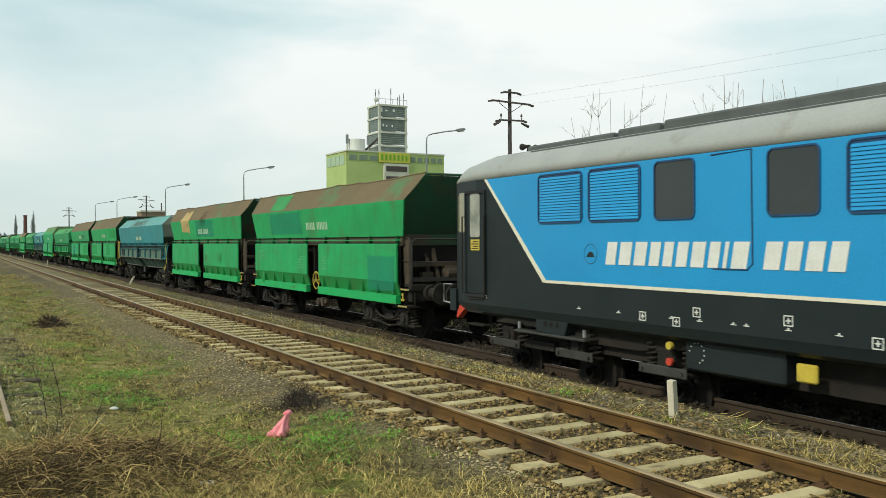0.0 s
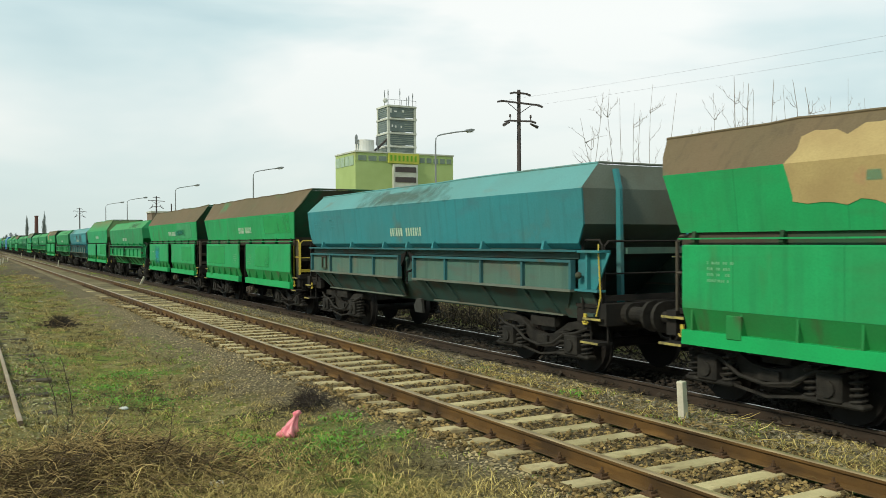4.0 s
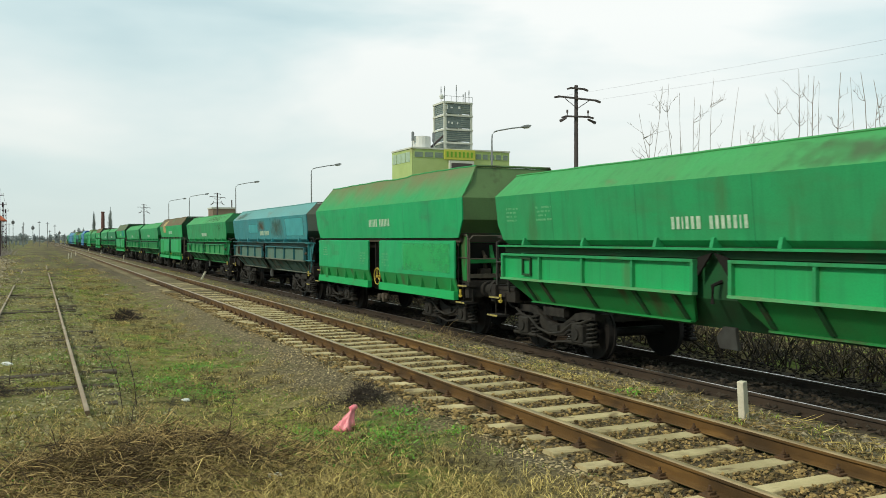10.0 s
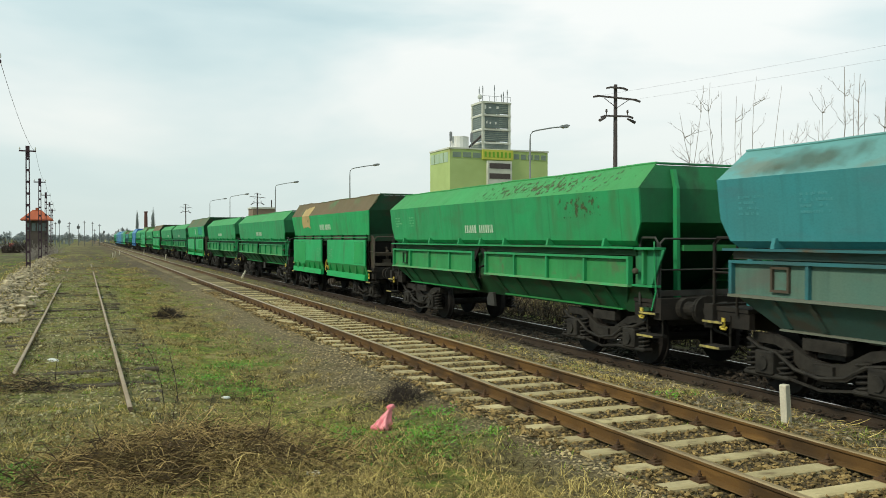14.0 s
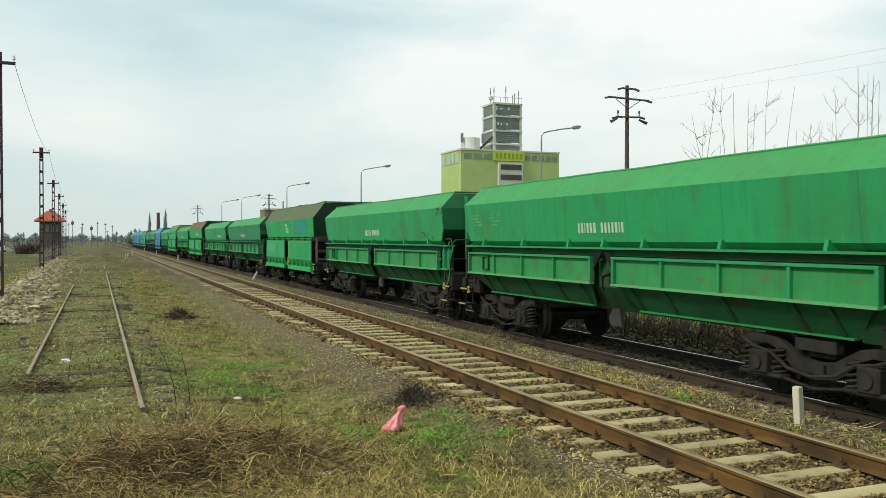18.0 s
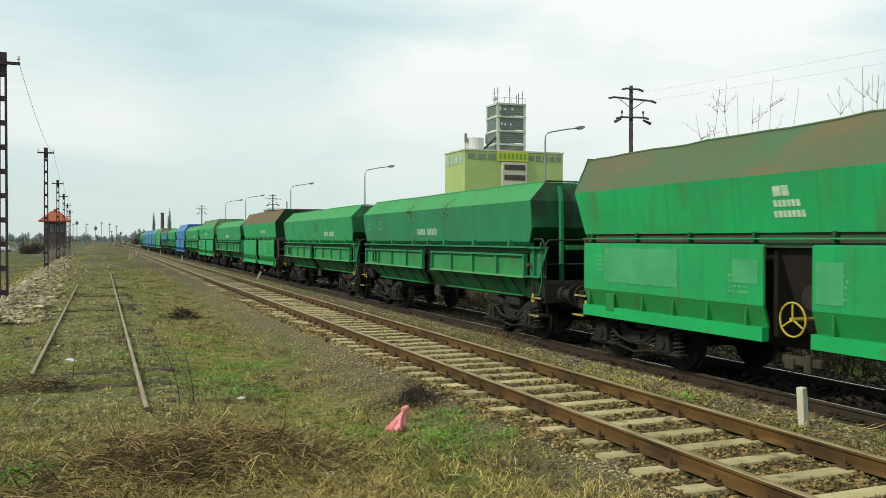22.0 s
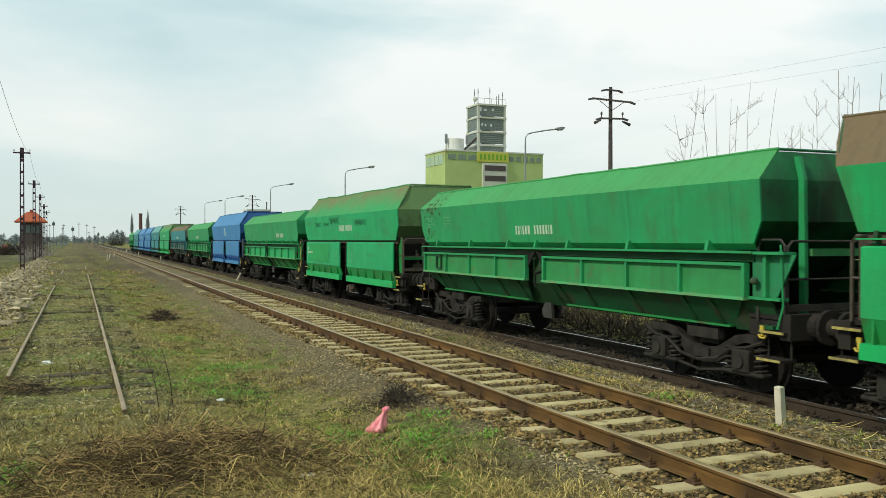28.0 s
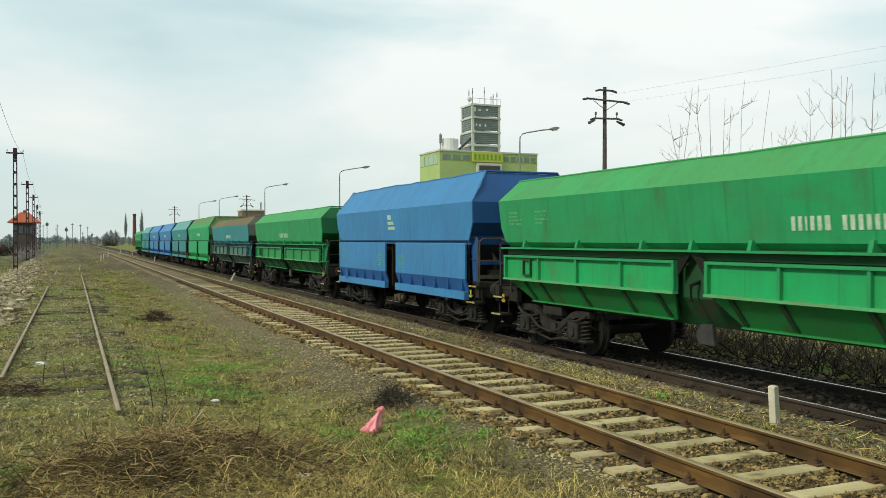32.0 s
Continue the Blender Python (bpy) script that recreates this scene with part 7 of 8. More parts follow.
def build_bag():
    bm = bmesh.new()
    rings = []
    prof = [(0.0, 0.11, 0.10), (0.05, 0.12, 0.105), (0.11, 0.095, 0.09), (0.17, 0.065, 0.06), (0.23, 0.055, 0.045), (0.27, 0.035, 0.03), (0.31, 0.055, 0.04), (0.345, 0.02, 0.015)]
    n = 26
    for j, (z, rx, ry) in enumerate(prof):
        ring = []
        for k in range(n):
            a = k * math.tau / n
            w = 1 + 0.7 * noise.noise((math.cos(a) * 2.6, math.sin(a) * 2.6, z * 13)) + 0.2 * math.sin(a * 5 + j * 1.3)
            ring.append(bm.verts.new((rx * w * math.cos(a) + z * 0.42 - 0.04, ry * w * math.sin(a), z)))
        rings.append(ring)
    for a, b in zip(rings, rings[1:]):
        for k in range(n):
            bm.faces.new((a[k], a[(k + 1) % n], b[(k + 1) % n], b[k]))
    bm.faces.new(rings[0][::-1])
    bm.faces.new(rings[-1])
    m = mat("pink_plastic_film", (0.80, 0.17, 0.22), (0.85, 0.36, 0.36), 9.0, 0.8, 0.35, bump=0.3, fine=25)
    ob = new("plastic_bag", mesh_of("plastic_bag", bm, m, True))
    ob.matrix_basis = pose(3.20, 9.46, ground_z(3.20, 9.46) - 0.01, 0, 4, -15) @ Matrix.Diagonal((0.84, 0.84, 0.92, 1))
    tagged(ob, "crumpled pink plastic bag lying in the grass", "bag")


build_bag()


# ---- stones, grass and brush ----
RS = np.random.RandomState(11)
ICO = [(0, 0, 1)] + [(math.cos(k * 1.2566), math.sin(k * 1.2566), 0.35) for k in range(5)] + [(math.cos(k * 1.2566 + 0.63), math.sin(k * 1.2566 + 0.63), -0.45) for k in range(5)]
ICO_F = [(0, 1 + k, 1 + (k + 1) % 5) for k in range(5)] + [(1 + k, 6 + k, 1 + (k + 1) % 5) for k in range(5)] + [(6 + k, 6 + (k + 1) % 5, 1 + (k + 1) % 5) for k in range(5)]


def stones(name, places, sizes, material, label, parent=None):
    """Loose stones: one deformed lump at each place."""
    base = np.array(ICO)
    verts, faces = [], []
    for i, (p, s) in enumerate(zip(places, sizes)):
        a = RS.uniform(0, math.tau)
        v = base * RS.uniform(0.5, 1.3, (11, 1)) * np.array([s, s * RS.uniform(0.55, 1.0), s * RS.uniform(0.45, 0.9)])
        c, d = math.cos(a), math.sin(a)
        v = np.stack([v[:, 0] * c - v[:, 1] * d, v[:, 0] * d + v[:, 1] * c, v[:, 2]], 1) + np.array(p)
        verts += v.tolist()
        faces += [(x + 11 * i, y + 11 * i, z + 11 * i) for x, y, z in ICO_F]
    ob = new(name, raw(name, verts, faces, material))
    return tagged(ob, label, name.replace("_", " "), kind="stuff")


M_stone = mat("brown_ballast_stone", (0.27, 0.185, 0.070), (0.10, 0.068, 0.027), 6.0, 0.9, 0.9, bump=0.2, rand_island=0.75)
M_gravel = mat("grey_brown_gravel_stone", (0.47, 0.37, 0.20), (0.26, 0.20, 0.10), 6.0, 0.8, 0.9, bump=0.2, rand_island=0.35)
# stone colour darkened for the shade beneath the wagons
M_stone_dark = mat("train_shaded_ballast_stone", (0.05, 0.038, 0.026), (0.028, 0.022, 0.016), 6.0, 0.8, 0.9, bump=0.2, rand_island=0.4)
M_cess = mat("grey_brown_cess_stone", (0.25, 0.21, 0.135), (0.12, 0.10, 0.064), 3.0, 0.8, 0.9, bump=0.2, rand_island=0.6)
M_rubble = mat("pale_rubble_stone", (0.40, 0.335, 0.215), (0.20, 0.165, 0.10), 3.0, 0.8, 0.9, bump=0.2, rand_island=0.5)

M_lichen = mat("lichen_grey_gravel", (0.38, 0.345, 0.19), (0.22, 0.20, 0.10), 3.0, 0.8, 0.9, bump=0.2, rand_island=0.6)


def scatter_ballast():
    pl, sz, sh_pl, sh_sz = [], [], [], []
    for _ in range(54000):
        y = 3.5 + 34 * RS.uniform() ** 1.7
        x = RS.uniform(2.5, 7.55)
        if x < 4.5 and RS.uniform() < (4.5 - x) * (2.4 if y < 11 else 0.38):
            continue
        f = ((y - 2.94) / 0.626) % 1.0
        if 4.6 < x < 7.08 and (f < 0.125 or f > 0.875):
            continue
        if min(abs(x - NEAR_X - 0.7535), abs(x - NEAR_X + 0.7535)) < 0.07:
            continue
        s = RS.uniform(0.008, 0.030) if x > 4.4 else RS.uniform(0.006, 0.020)
        (sh_pl if x < 4.55 else pl).append((x, y, ground_z(x, y) + s * 0.3 + RS.uniform(-0.018, 0.012) + (0.011 if 4.6 < x < 7.1 else 0)))
        (sh_sz if x < 4.55 else sz).append(s)
    for _ in range(4200):
        y = 3.5 + 32 * RS.uniform() ** 1.5
        x = RS.uniform(4.35, 5.02)
        heap = noise.noise((x * 1.2, y * 0.9, 3.0)) - 0.02 - (x - 4.6) * 0.9
        if heap < 0:
            continue
        s = RS.uniform(0.018, 0.04)
        pl.append((x, y, ground_z(x, y) + 0.03 + min(0.05, heap * 0.12)))
        sz.append(s)
    stones("shoulder_gravel", sh_pl, sh_sz, M_gravel, "grey-brown gravel on the shoulder of the track")
    stones("track_ballast", pl, sz, M_stone, "brown angular ballast stones between the sleepers")
    pl, sz = [], []
    for _ in range(7000):
        y = 3.5 + 40 * RS.uniform() ** 1.5
        x = RS.uniform(8.8, 12.0)
        s = RS.uniform(0.025, 0.05)
        if min(abs(x - FAR_X - 0.7535), abs(x - FAR_X + 0.7535)) < 0.08:
            continue
        pl.append((x, y, ground_z(x, y) + s * 0.3 + (0.05 if 8.5 < x < 11 else 0)))
        sz.append(s)
    sp, ss = [], []
    for _ in range(7500):
        y = 3.5 + 32 * RS.uniform() ** 1.5
        x = RS.normal(8.0, 0.42)
        if not 7.15 < x < 8.85:
            continue
        s = RS.uniform(0.012, 0.034)
        sp.append((x, y, ground_z(x, y) + s * 0.3))
        ss.append(s)
    stones("cess_gravel", sp, ss, M_cess, "brown and pale gravel strewn between the tracks")
    stones("oily_ballast", pl, sz, M_stone_dark, "ballast stones coloured for the shade under the train")
    pl, sz = [], []
    for _ in range(6500):
        y = 25 + 75 * RS.uniform() ** 1.4
        x = RS.normal(-2.75 - 0.012 * (y - 30), 0.55)
        s = RS.uniform(0.025, 0.10) * (1 if RS.uniform() < 0.93 else 2.3)
        h = 0.26 * math.exp(-((x + 2.75 + 0.012 * (y - 30)) / 0.6) ** 2)
        pl.append((x, y, ground_z(x, y) + h * RS.uniform(0.2, 1) + s * 0.2))
        sz.append(s)
    stones("rubble_bank", pl, sz, M_rubble, "low bank of pale broken stones beside the poles")
    pl, sz = [], []
    for _ in range(17000):
        y = 7 + 45 * RS.uniform() ** 1.6
        x = RS.uniform(-3.2, 1.6)
        s = RS.uniform(0.006, 0.024) * (1.5 if -1.3 < x < 0.9 and RS.uniform() < 0.3 else 1)
        pl.append((x, y, ground_z(x, y) + s * 0.3))
        sz.append(s)
    stones("loose_gravel", pl, sz, M_lichen, "loose pale gravel in the siding's soil")


scatter_ballast()


def blades(name, pts, heights, widths, lean, material, label, seed):
    """Bent grass blades, each two quads and a tip."""
    rs = np.random.RandomState(seed)
    n = len(pts)
    p = np.array(pts)
    h = np.array(heights)[:, None]
    w = np.array(widths)[:, None]
    a = rs.uniform(0, math.tau, n)
    d = np.stack([np.cos(a), np.sin(a), np.zeros(n)], 1)
    b = rs.uniform(0, math.tau, n)
    side = np.stack([np.cos(b), np.sin(b), np.zeros(n)], 1) * w / 2
    k = rs.uniform(0.2, 1.0, (n, 1)) * lean
    up = np.array([[0, 0, 1.0]])
    p1 = p + up * h * 0.55 + d * h * k * 0.35
    p2 = p + up * h * (1.0 - 0.35 * k) + d * h * k * 1.0
    verts = np.stack([p - side, p + side, p1 - side * 0.8, p1 + side * 0.8, p2], 1).reshape(-1, 3)
    i = np.arange(n)[:, None] * 5
    f4 = (i + np.array([[0, 1, 3, 2]])).tolist()
    f3 = (i + np.array([[2, 3, 4]])).tolist()
    return tagged(new(name, raw(name, verts.tolist(), f4 + f3, material)), label, "grass", kind="stuff")


M_straw = mat("dry_straw_blades", (0.56, 0.445, 0.16), (0.33, 0.25, 0.08), 4.0, 0.8, 0.85, bump=0.0, rand_island=0.75)
M_deadgrass = mat("dead_brown_blades", (0.375, 0.285, 0.10), (0.185, 0.138, 0.047), 4.0, 0.8, 0.9, bump=0.0, rand_island=0.8)
M_darkgrass = mat("rotten_dark_weed_blades", (0.085, 0.062, 0.028), (0.045, 0.034, 0.017), 4.0, 0.8, 0.9, bump=0.0, rand_island=0.8)
M_grass = mat("fresh_green_blades", (0.27, 0.36, 0.045), (0.18, 0.255, 0.032), 4.0, 0.8, 0.7, bump=0.0, rand_island=0.65)
M_leaf = mat("weed_leaf_green", (0.15, 0.33, 0.033), (0.08, 0.20, 0.022), 4.0, 0.8, 0.6, bump=0.0, rand_island=0.4)
M_twig = mat("dry_brown_twig", (0.31, 0.225, 0.105), (0.14, 0.098, 0.045), 6.0, 0.8, 0.85, bump=0.0, rand_island=0.7)
M_bark = mat("grey_brown_bark", (0.30, 0.265, 0.23), (0.22, 0.19, 0.16), 4.0, 0.8, 0.9, bump=0.2)
M_dark_twig = mat("dark_shrub_twig", (0.06, 0.045, 0.035), (0.045, 0.035, 0.028), 6.0, 0.8, 0.9, bump=0.0, rand_island=0.4)


def green_mask(x, y):
    return noise.noise((x * 0.55 + 3.1, y * 0.40, 1.7)) + 0.5 * noise.noise((x * 1.7, y * 1.5, 5.0))


def cover(x, y):
    """How thickly grass grows across the tracks."""
    edge = 3.9 - 0.55 * smoothstep(9.5, 13.0, y)
    if x < edge:
        return 1.0
    if x < edge + 0.8:
        return max(0.06, (edge + 0.8 - x) / 0.9)
    if 7.15 < x < 8.15:
        return 0.4
    if x > 11.8:
        return 1.0
    return 0.02


def scatter_grass():
    """Tufts of blades with bare soil showing between them."""
    bins = {"straw": [], "dead": [], "green": []}
    for i in range(33000):
        y = 4.4 + 64 * RS.uniform() ** 2.1 if i < 28500 else RS.uniform(38, 125)
        x = RS.uniform(-2.4 - y * 0.28, 8.3) if RS.uniform() < 0.92 else RS.uniform(12.2, 17)
        if RS.uniform() > cover(x, y):
            continue
        g = green_mask(x, y)
        r = RS.uniform()
        yard = -1.7 < x < 1.2 and y > 10.0
        if yard and r < 0.72 and g < 0.3:
            continue
        if noise.noise((x * 1.9, y * 1.6, 9.0)) < -0.08 and r < 0.75:
            continue
        kind = "green" if g > 0.02 and RS.uniform() < 0.8 else ("straw" if RS.uniform() < 0.48 - 0.24 * smoothstep(9, 13, y) else "dead")
        far = 1 + max(0.0, (y - 12) * 0.03)
        rad = RS.uniform(0.03, 0.13) * min(far, 2.2)
        n = RS.randint(8, 19)
        bins[kind].append((x, y, ground_z(x, y) - 0.01, rad, n, far, RS.uniform(0.5, 1.5) * (1 - 0.2 * smoothstep(9, 13, y))))
    for kind, nm, lo, hi, wd, ln, m, lab in (("straw", "dry_grass", 0.04, 0.16, 0.0072, 2.4, M_straw, "dry straw-coloured grass tufts on the verge"),
                                             ("dead", "dead_grass", 0.03, 0.13, 0.0078, 2.4, M_deadgrass, "dead brown matted grass"),
                                             ("green", "green_grass", 0.025, 0.075, 0.0085, 1.7, M_grass, "patches of fresh green grass")):
        c = np.array([b for b in bins[kind]])
        k = np.repeat(np.arange(len(c)), c[:, 4].astype(int))
        p = c[k, :3].copy()
        p[:, :2] += RS.normal(0, 0.6, (len(k), 2)) * c[k, 3:4]
        h = RS.uniform(lo, hi, len(k)) * c[k, 6] * np.minimum(1.4, 0.85 + 0.15 * c[k, 5])
        blades(nm, p, h, wd * c[k, 5], ln, m, lab, len(k))


scatter_grass()


def long_grass():
    """Long fallen stems near the path, straw over dead brown."""
    for nm, n, lo, hi, wd, m, lab in (("long_dry_grass", 12500, 0.05, 0.20, 0.0078, M_straw, "long bleached grass stems lying over one another"),
                                      ("long_dead_grass", 19000, 0.05, 0.17, 0.0090, M_deadgrass, "dark matted dead grass stems")):
        pts, hs, ws = [], [], []
        for _ in range(n):
            y = 4.4 + 7.5 * RS.uniform() ** 1.6
            x = RS.uniform(-2.6, 3.9 - 0.05 * y)
            if green_mask(x, y) > 0.22 and RS.uniform() < 0.7:
                continue
            if noise.noise((x * 2.1, y * 1.9, 4.0)) < 0.0 and RS.uniform() < 0.8:
                continue
            pts.append((x, y, ground_z(x, y) - 0.01))
            hs.append(RS.uniform(lo, hi) * (0.55 + 0.45 * smoothstep(10, 7, y)))
            ws.append(wd)
        blades(nm, pts, hs, ws, 2.8, m, lab, n)


long_grass()


def grass_between_tracks():
    """A straw-yellow strip of dead grass beside the far track."""
    pts, hs, ws = [], [], []
    for _ in range(5200):
        y = RS.normal(11.3, 1.2) if RS.uniform() < 0.7 else RS.uniform(13, 24)
        x = RS.normal(7.72, 0.2)
        if noise.noise((x * 2, y * 1.2, 6.0)) < -0.15:
            continue
        pts.append((x, y, ground_z(x, y) - 0.01))
        hs.append(RS.uniform(0.03, 0.11))
        ws.append(0.0075)
    blades("dry_grass", pts, hs, ws, 2.4, M_straw, "pale dead grass between the tracks", 77)


grass_between_tracks()


def dark_tufts():
    """Dark dead weeds in loose drifts over the verge and the siding."""
    pts, hs, ws = [], [], []
    while len(pts) < 21000:
        y = 6.5 + 45 * RS.uniform() ** 1.5
        x = RS.uniform(-2.0 - y * 0.22, 4.2 - 0.8 * smoothstep(9.5, 12.0, y))
        if noise.noise((x * 0.9, y * 0.55, 12.0)) + 0.6 * noise.noise((x * 2.7, y * 2.1, 3.0)) < 0.12:
            continue
        far = 1 + max(0.0, (y - 12) * 0.03)
        g = ground_z(x, y) - 0.01
        for _ in range(RS.randint(5, 12)):
            pts.append((x + RS.normal(0, 0.035 * far), y + RS.normal(0, 0.05 * far), g))
            hs.append(RS.uniform(0.03, 0.15))
            ws.append(0.006 * far)
    blades("dead_weeds", pts, hs, ws, 1.9, M_darkgrass, "dark dead weeds in drifts over the soil", 91)


dark_tufts()


def twigs(name, specs, material, label, category, kind="stuff", sides=3, parent=None):
    """Thin bent sticks: each spec is a list of points and a base radius."""
    verts, faces = [], []
    for pts, r in specs:
        n = len(pts)
        o = len(verts)
        for i, p in enumerate(pts):
            q = pts[min(i + 1, n - 1)]
            pr = pts[max(i - 1, 0)]
            d = Vector(q) - Vector(pr)
            d.normalize()
            ref = Vector((0, 0, 1)) if abs(d.z) < 0.9 else Vector((1, 0, 0))
            s = d.cross(ref).normalized()
            u = s.cross(d)
            rr = r * (1 - 0.75 * i / (n - 1))
            for k in range(sides):
                a = k * math.tau / sides
                verts.append(tuple(Vector(p) + rr * (math.cos(a) * s + math.sin(a) * u)))
        for i in range(n - 1):
            for k in range(sides):
                a, b = o + i * sides + k, o + i * sides + (k + 1) % sides
                faces.append((a, b, b + sides, a + sides))
    me = raw(name, verts, faces, material)
    if parent:
        return part(name, me, None, parent, label)
    return tagged(new(name, me), label, category, kind=kind)


def bent(x, y, z, length, azim, rise, bend, n=5):
    pts = [(x, y, z)]
    for i in range(n - 1):
        azim += RS.normal(0, bend)
        rise += RS.normal(-0.12, bend)
        st = length / (n - 1)
        x += st * math.cos(azim) * math.cos(rise)
        y += st * math.sin(azim) * math.cos(rise)
        z += st * math.sin(rise)
        pts.append((x, y, z))
    return pts


def brush(name, n, cx, cy, sx, sy, h, material, label, length=(0.2, 0.6), r=(0.0025, 0.006), up=0.6):
    specs = []
    for _ in range(n):
        x, y = RS.normal(cx, sx), RS.normal(cy, sy)
        k = math.exp(-((x - cx) / (sx * 1.6)) ** 2 - ((y - cy) / (sy * 1.6)) ** 2)
        z = ground_z(x, y) + RS.uniform(0, h) * k
        specs.append((bent(x, y, z, RS.uniform(*length), RS.uniform(0, math.tau), RS.uniform(-0.1, up), 0.17), RS.uniform(*r)))
    return twigs(name, specs, material, label, "brushwood")


# stem brown darkened to give the heap its inner shadows
M_dark_stem = mat("hollow_shade_brown_stem", (0.105, 0.070, 0.032), (0.05, 0.034, 0.018), 6.0, 0.8, 0.9, bump=0.0, rand_island=0.5)
brush("brushwood_heap", 1700, 1.0, 8.5, 0.85, 0.62, 0.34, M_dark_stem, "stalks under the brushwood, coloured dark for its shade")
brush("lying_stalks", 260, 0.5, 8.3, 1.5, 1.0, 0.16, M_twig, "pale dry stalks lying about the heap", (0.2, 0.8), (0.002, 0.0045), 0.25)
M_stalk = mat("dry_tan_stalk", (0.40, 0.285, 0.115), (0.17, 0.115, 0.046), 6.0, 0.8, 0.85, bump=0.0, rand_island=0.7)
brush("brushwood_heap", 2700, 1.0, 8.5, 0.8, 0.65, 0.44, M_stalk, "heap of dry brown stalks and brushwood", (0.10, 0.40), (0.002, 0.0062), 0.9)
brush("brushwood_heap", 900, -0.5, 7.6, 0.8, 0.6, 0.24, M_stalk, "low tangle of dry stalks in the grass", (0.10, 0.40), (0.002, 0.0055), 0.8)
brush("straw_heap", 160, 1.2, 8.1, 1.0, 0.7, 0.36, M_straw, "bleached straw stalks lying in the brush", (0.12, 0.4), (0.002, 0.005))

# dark clusters placed as the heap's shadowed hollows
for hx, hy, hs, hn in ((0.75, 8.15, 0.22, 330), (1.55, 8.3, 0.2, 260), (0.15, 8.55, 0.2, 220), (1.2, 8.95, 0.22, 240), (-0.55, 7.75, 0.2, 200)):
    brush("dark_tangle", hn, hx, hy, hs, hs * 0.6, 0.42, M_dark_stem, "tangled stems coloured as shaded hollows of the heap", (0.1, 0.3), (0.003, 0.008), 1.0)


def heap_grass():
    """Dry grass grown through and over the brushwood."""
    for nm, n, m, lab in (("dry_grass", 2600, M_straw, "bleached grass grown through the brushwood"), ("dead_grass", 6000, M_deadgrass, "brown dead grass over the brushwood")):
        pts, hs = [], []
        for _ in range(n):
            x, y = RS.normal(0.9, 0.95), RS.normal(8.35, 0.75)
            k = math.exp(-((x - 1.0) / 1.2) ** 2 - ((y - 8.5) / 0.9) ** 2)
            if noise.noise((x * 1.9, y * 1.7, 7.0)) < 0.03:
                continue
            pts.append((x, y, ground_z(x, y) + RS.uniform(-0.01, 0.26) * k))
            hs.append(RS.uniform(0.06, 0.22))
        blades(nm, pts, hs, [0.006] * len(pts), 2.6, m, lab, n)


heap_grass()
brush("brushwood_heap", 200, -0.85, 13.2, 0.26, 0.2, 0.26, M_twig, "brown twigs across the siding", (0.15, 0.45))
brush("brushwood_heap", 260, -0.75, 13.2, 0.32, 0.18, 0.20, M_dark_twig, "dark tangle of twigs across the siding", (0.15, 0.5))
brush("low_shrub", 420, 3.97, 10.95, 0.13, 0.16, 0.24, M_dark_twig, "small dark leafless shrub", (0.12, 0.32), (0.0025, 0.005), 1.4)
brush("low_shrub", 150, 3.5, 10.9, 0.3, 0.25, 0.08, M_dark_twig, "dead weeds beside the bag", (0.1, 0.3), (0.002, 0.004), 0.9)
brush("low_shrub", 150, 2.2, 25.8, 0.22, 0.25, 0.20, M_twig, "dead brown weeds round the bush", (0.2, 0.5), (0.004, 0.008), 1.0)
brush("low_shrub", 420, 2.2, 25.8, 0.17, 0.2, 0.26, M_dark_twig, "dark dead bush in the grass", (0.15, 0.4), (0.006, 0.013), 1.0)
brush("low_shrub", 200, 7.75, 16.5, 0.25, 0.6, 0.12, M_twig, "dry weeds between the tracks", (0.15, 0.5), (0.003, 0.006), 1.2)
brush("fallen_twigs", 750, 7.85, 8.0, 0.36, 2.4, 0.04, M_twig, "fallen twigs on the ballast between the tracks", (0.08, 0.3), (0.003, 0.007), 0.4)
brush("fallen_straw", 190, 8.0, 7.4, 0.32, 1.5, 0.04, M_straw, "bleached stalks strewn on the gravel between the tracks", (0.1, 0.34), (0.004, 0.008), 0.35)
brush("fallen_twigs", 130, 7.6, 13.5, 0.35, 2.6, 0.04, M_straw, "bleached straw between the tracks", (0.08, 0.3), (0.003, 0.006), 0.5)


M_scrub = mat("dull_brown_scrub_twig", (0.15, 0.11, 0.065), (0.08, 0.06, 0.035), 6.0, 0.8, 0.9, bump=0.0, rand_island=0.6)


def scrub_behind():
    specs = []
    for _ in range(5200):
        y = -2 + 80 * RS.uniform() ** 1.25
        x = 11.9 + 4.5 * RS.uniform() ** 1.3
        specs.append((bent(x, y, ground_z(x, y), RS.uniform(0.4, 1.3), RS.uniform(0, math.tau), RS.uniform(0.5, 1.5), 0.2), RS.uniform(0.008, 0.016)))
    twigs("scrub", specs, M_scrub, "dense brown winter scrub behind the train", "scrub")
    specs = []
    for _ in range(5200):
        y = -2 + 80 * RS.uniform() ** 1.25
        x = 11.9 + 4.5 * RS.uniform() ** 1.6
        specs.append((bent(x, y, ground_z(x, y), RS.uniform(0.3, 1.1), RS.uniform(0, math.tau), RS.uniform(0.4, 1.5), 0.25), RS.uniform(0.010, 0.018)))
    twigs("scrub", specs, M_dark_twig, "dark leafless undergrowth behind the train", "scrub")


scrub_behind()


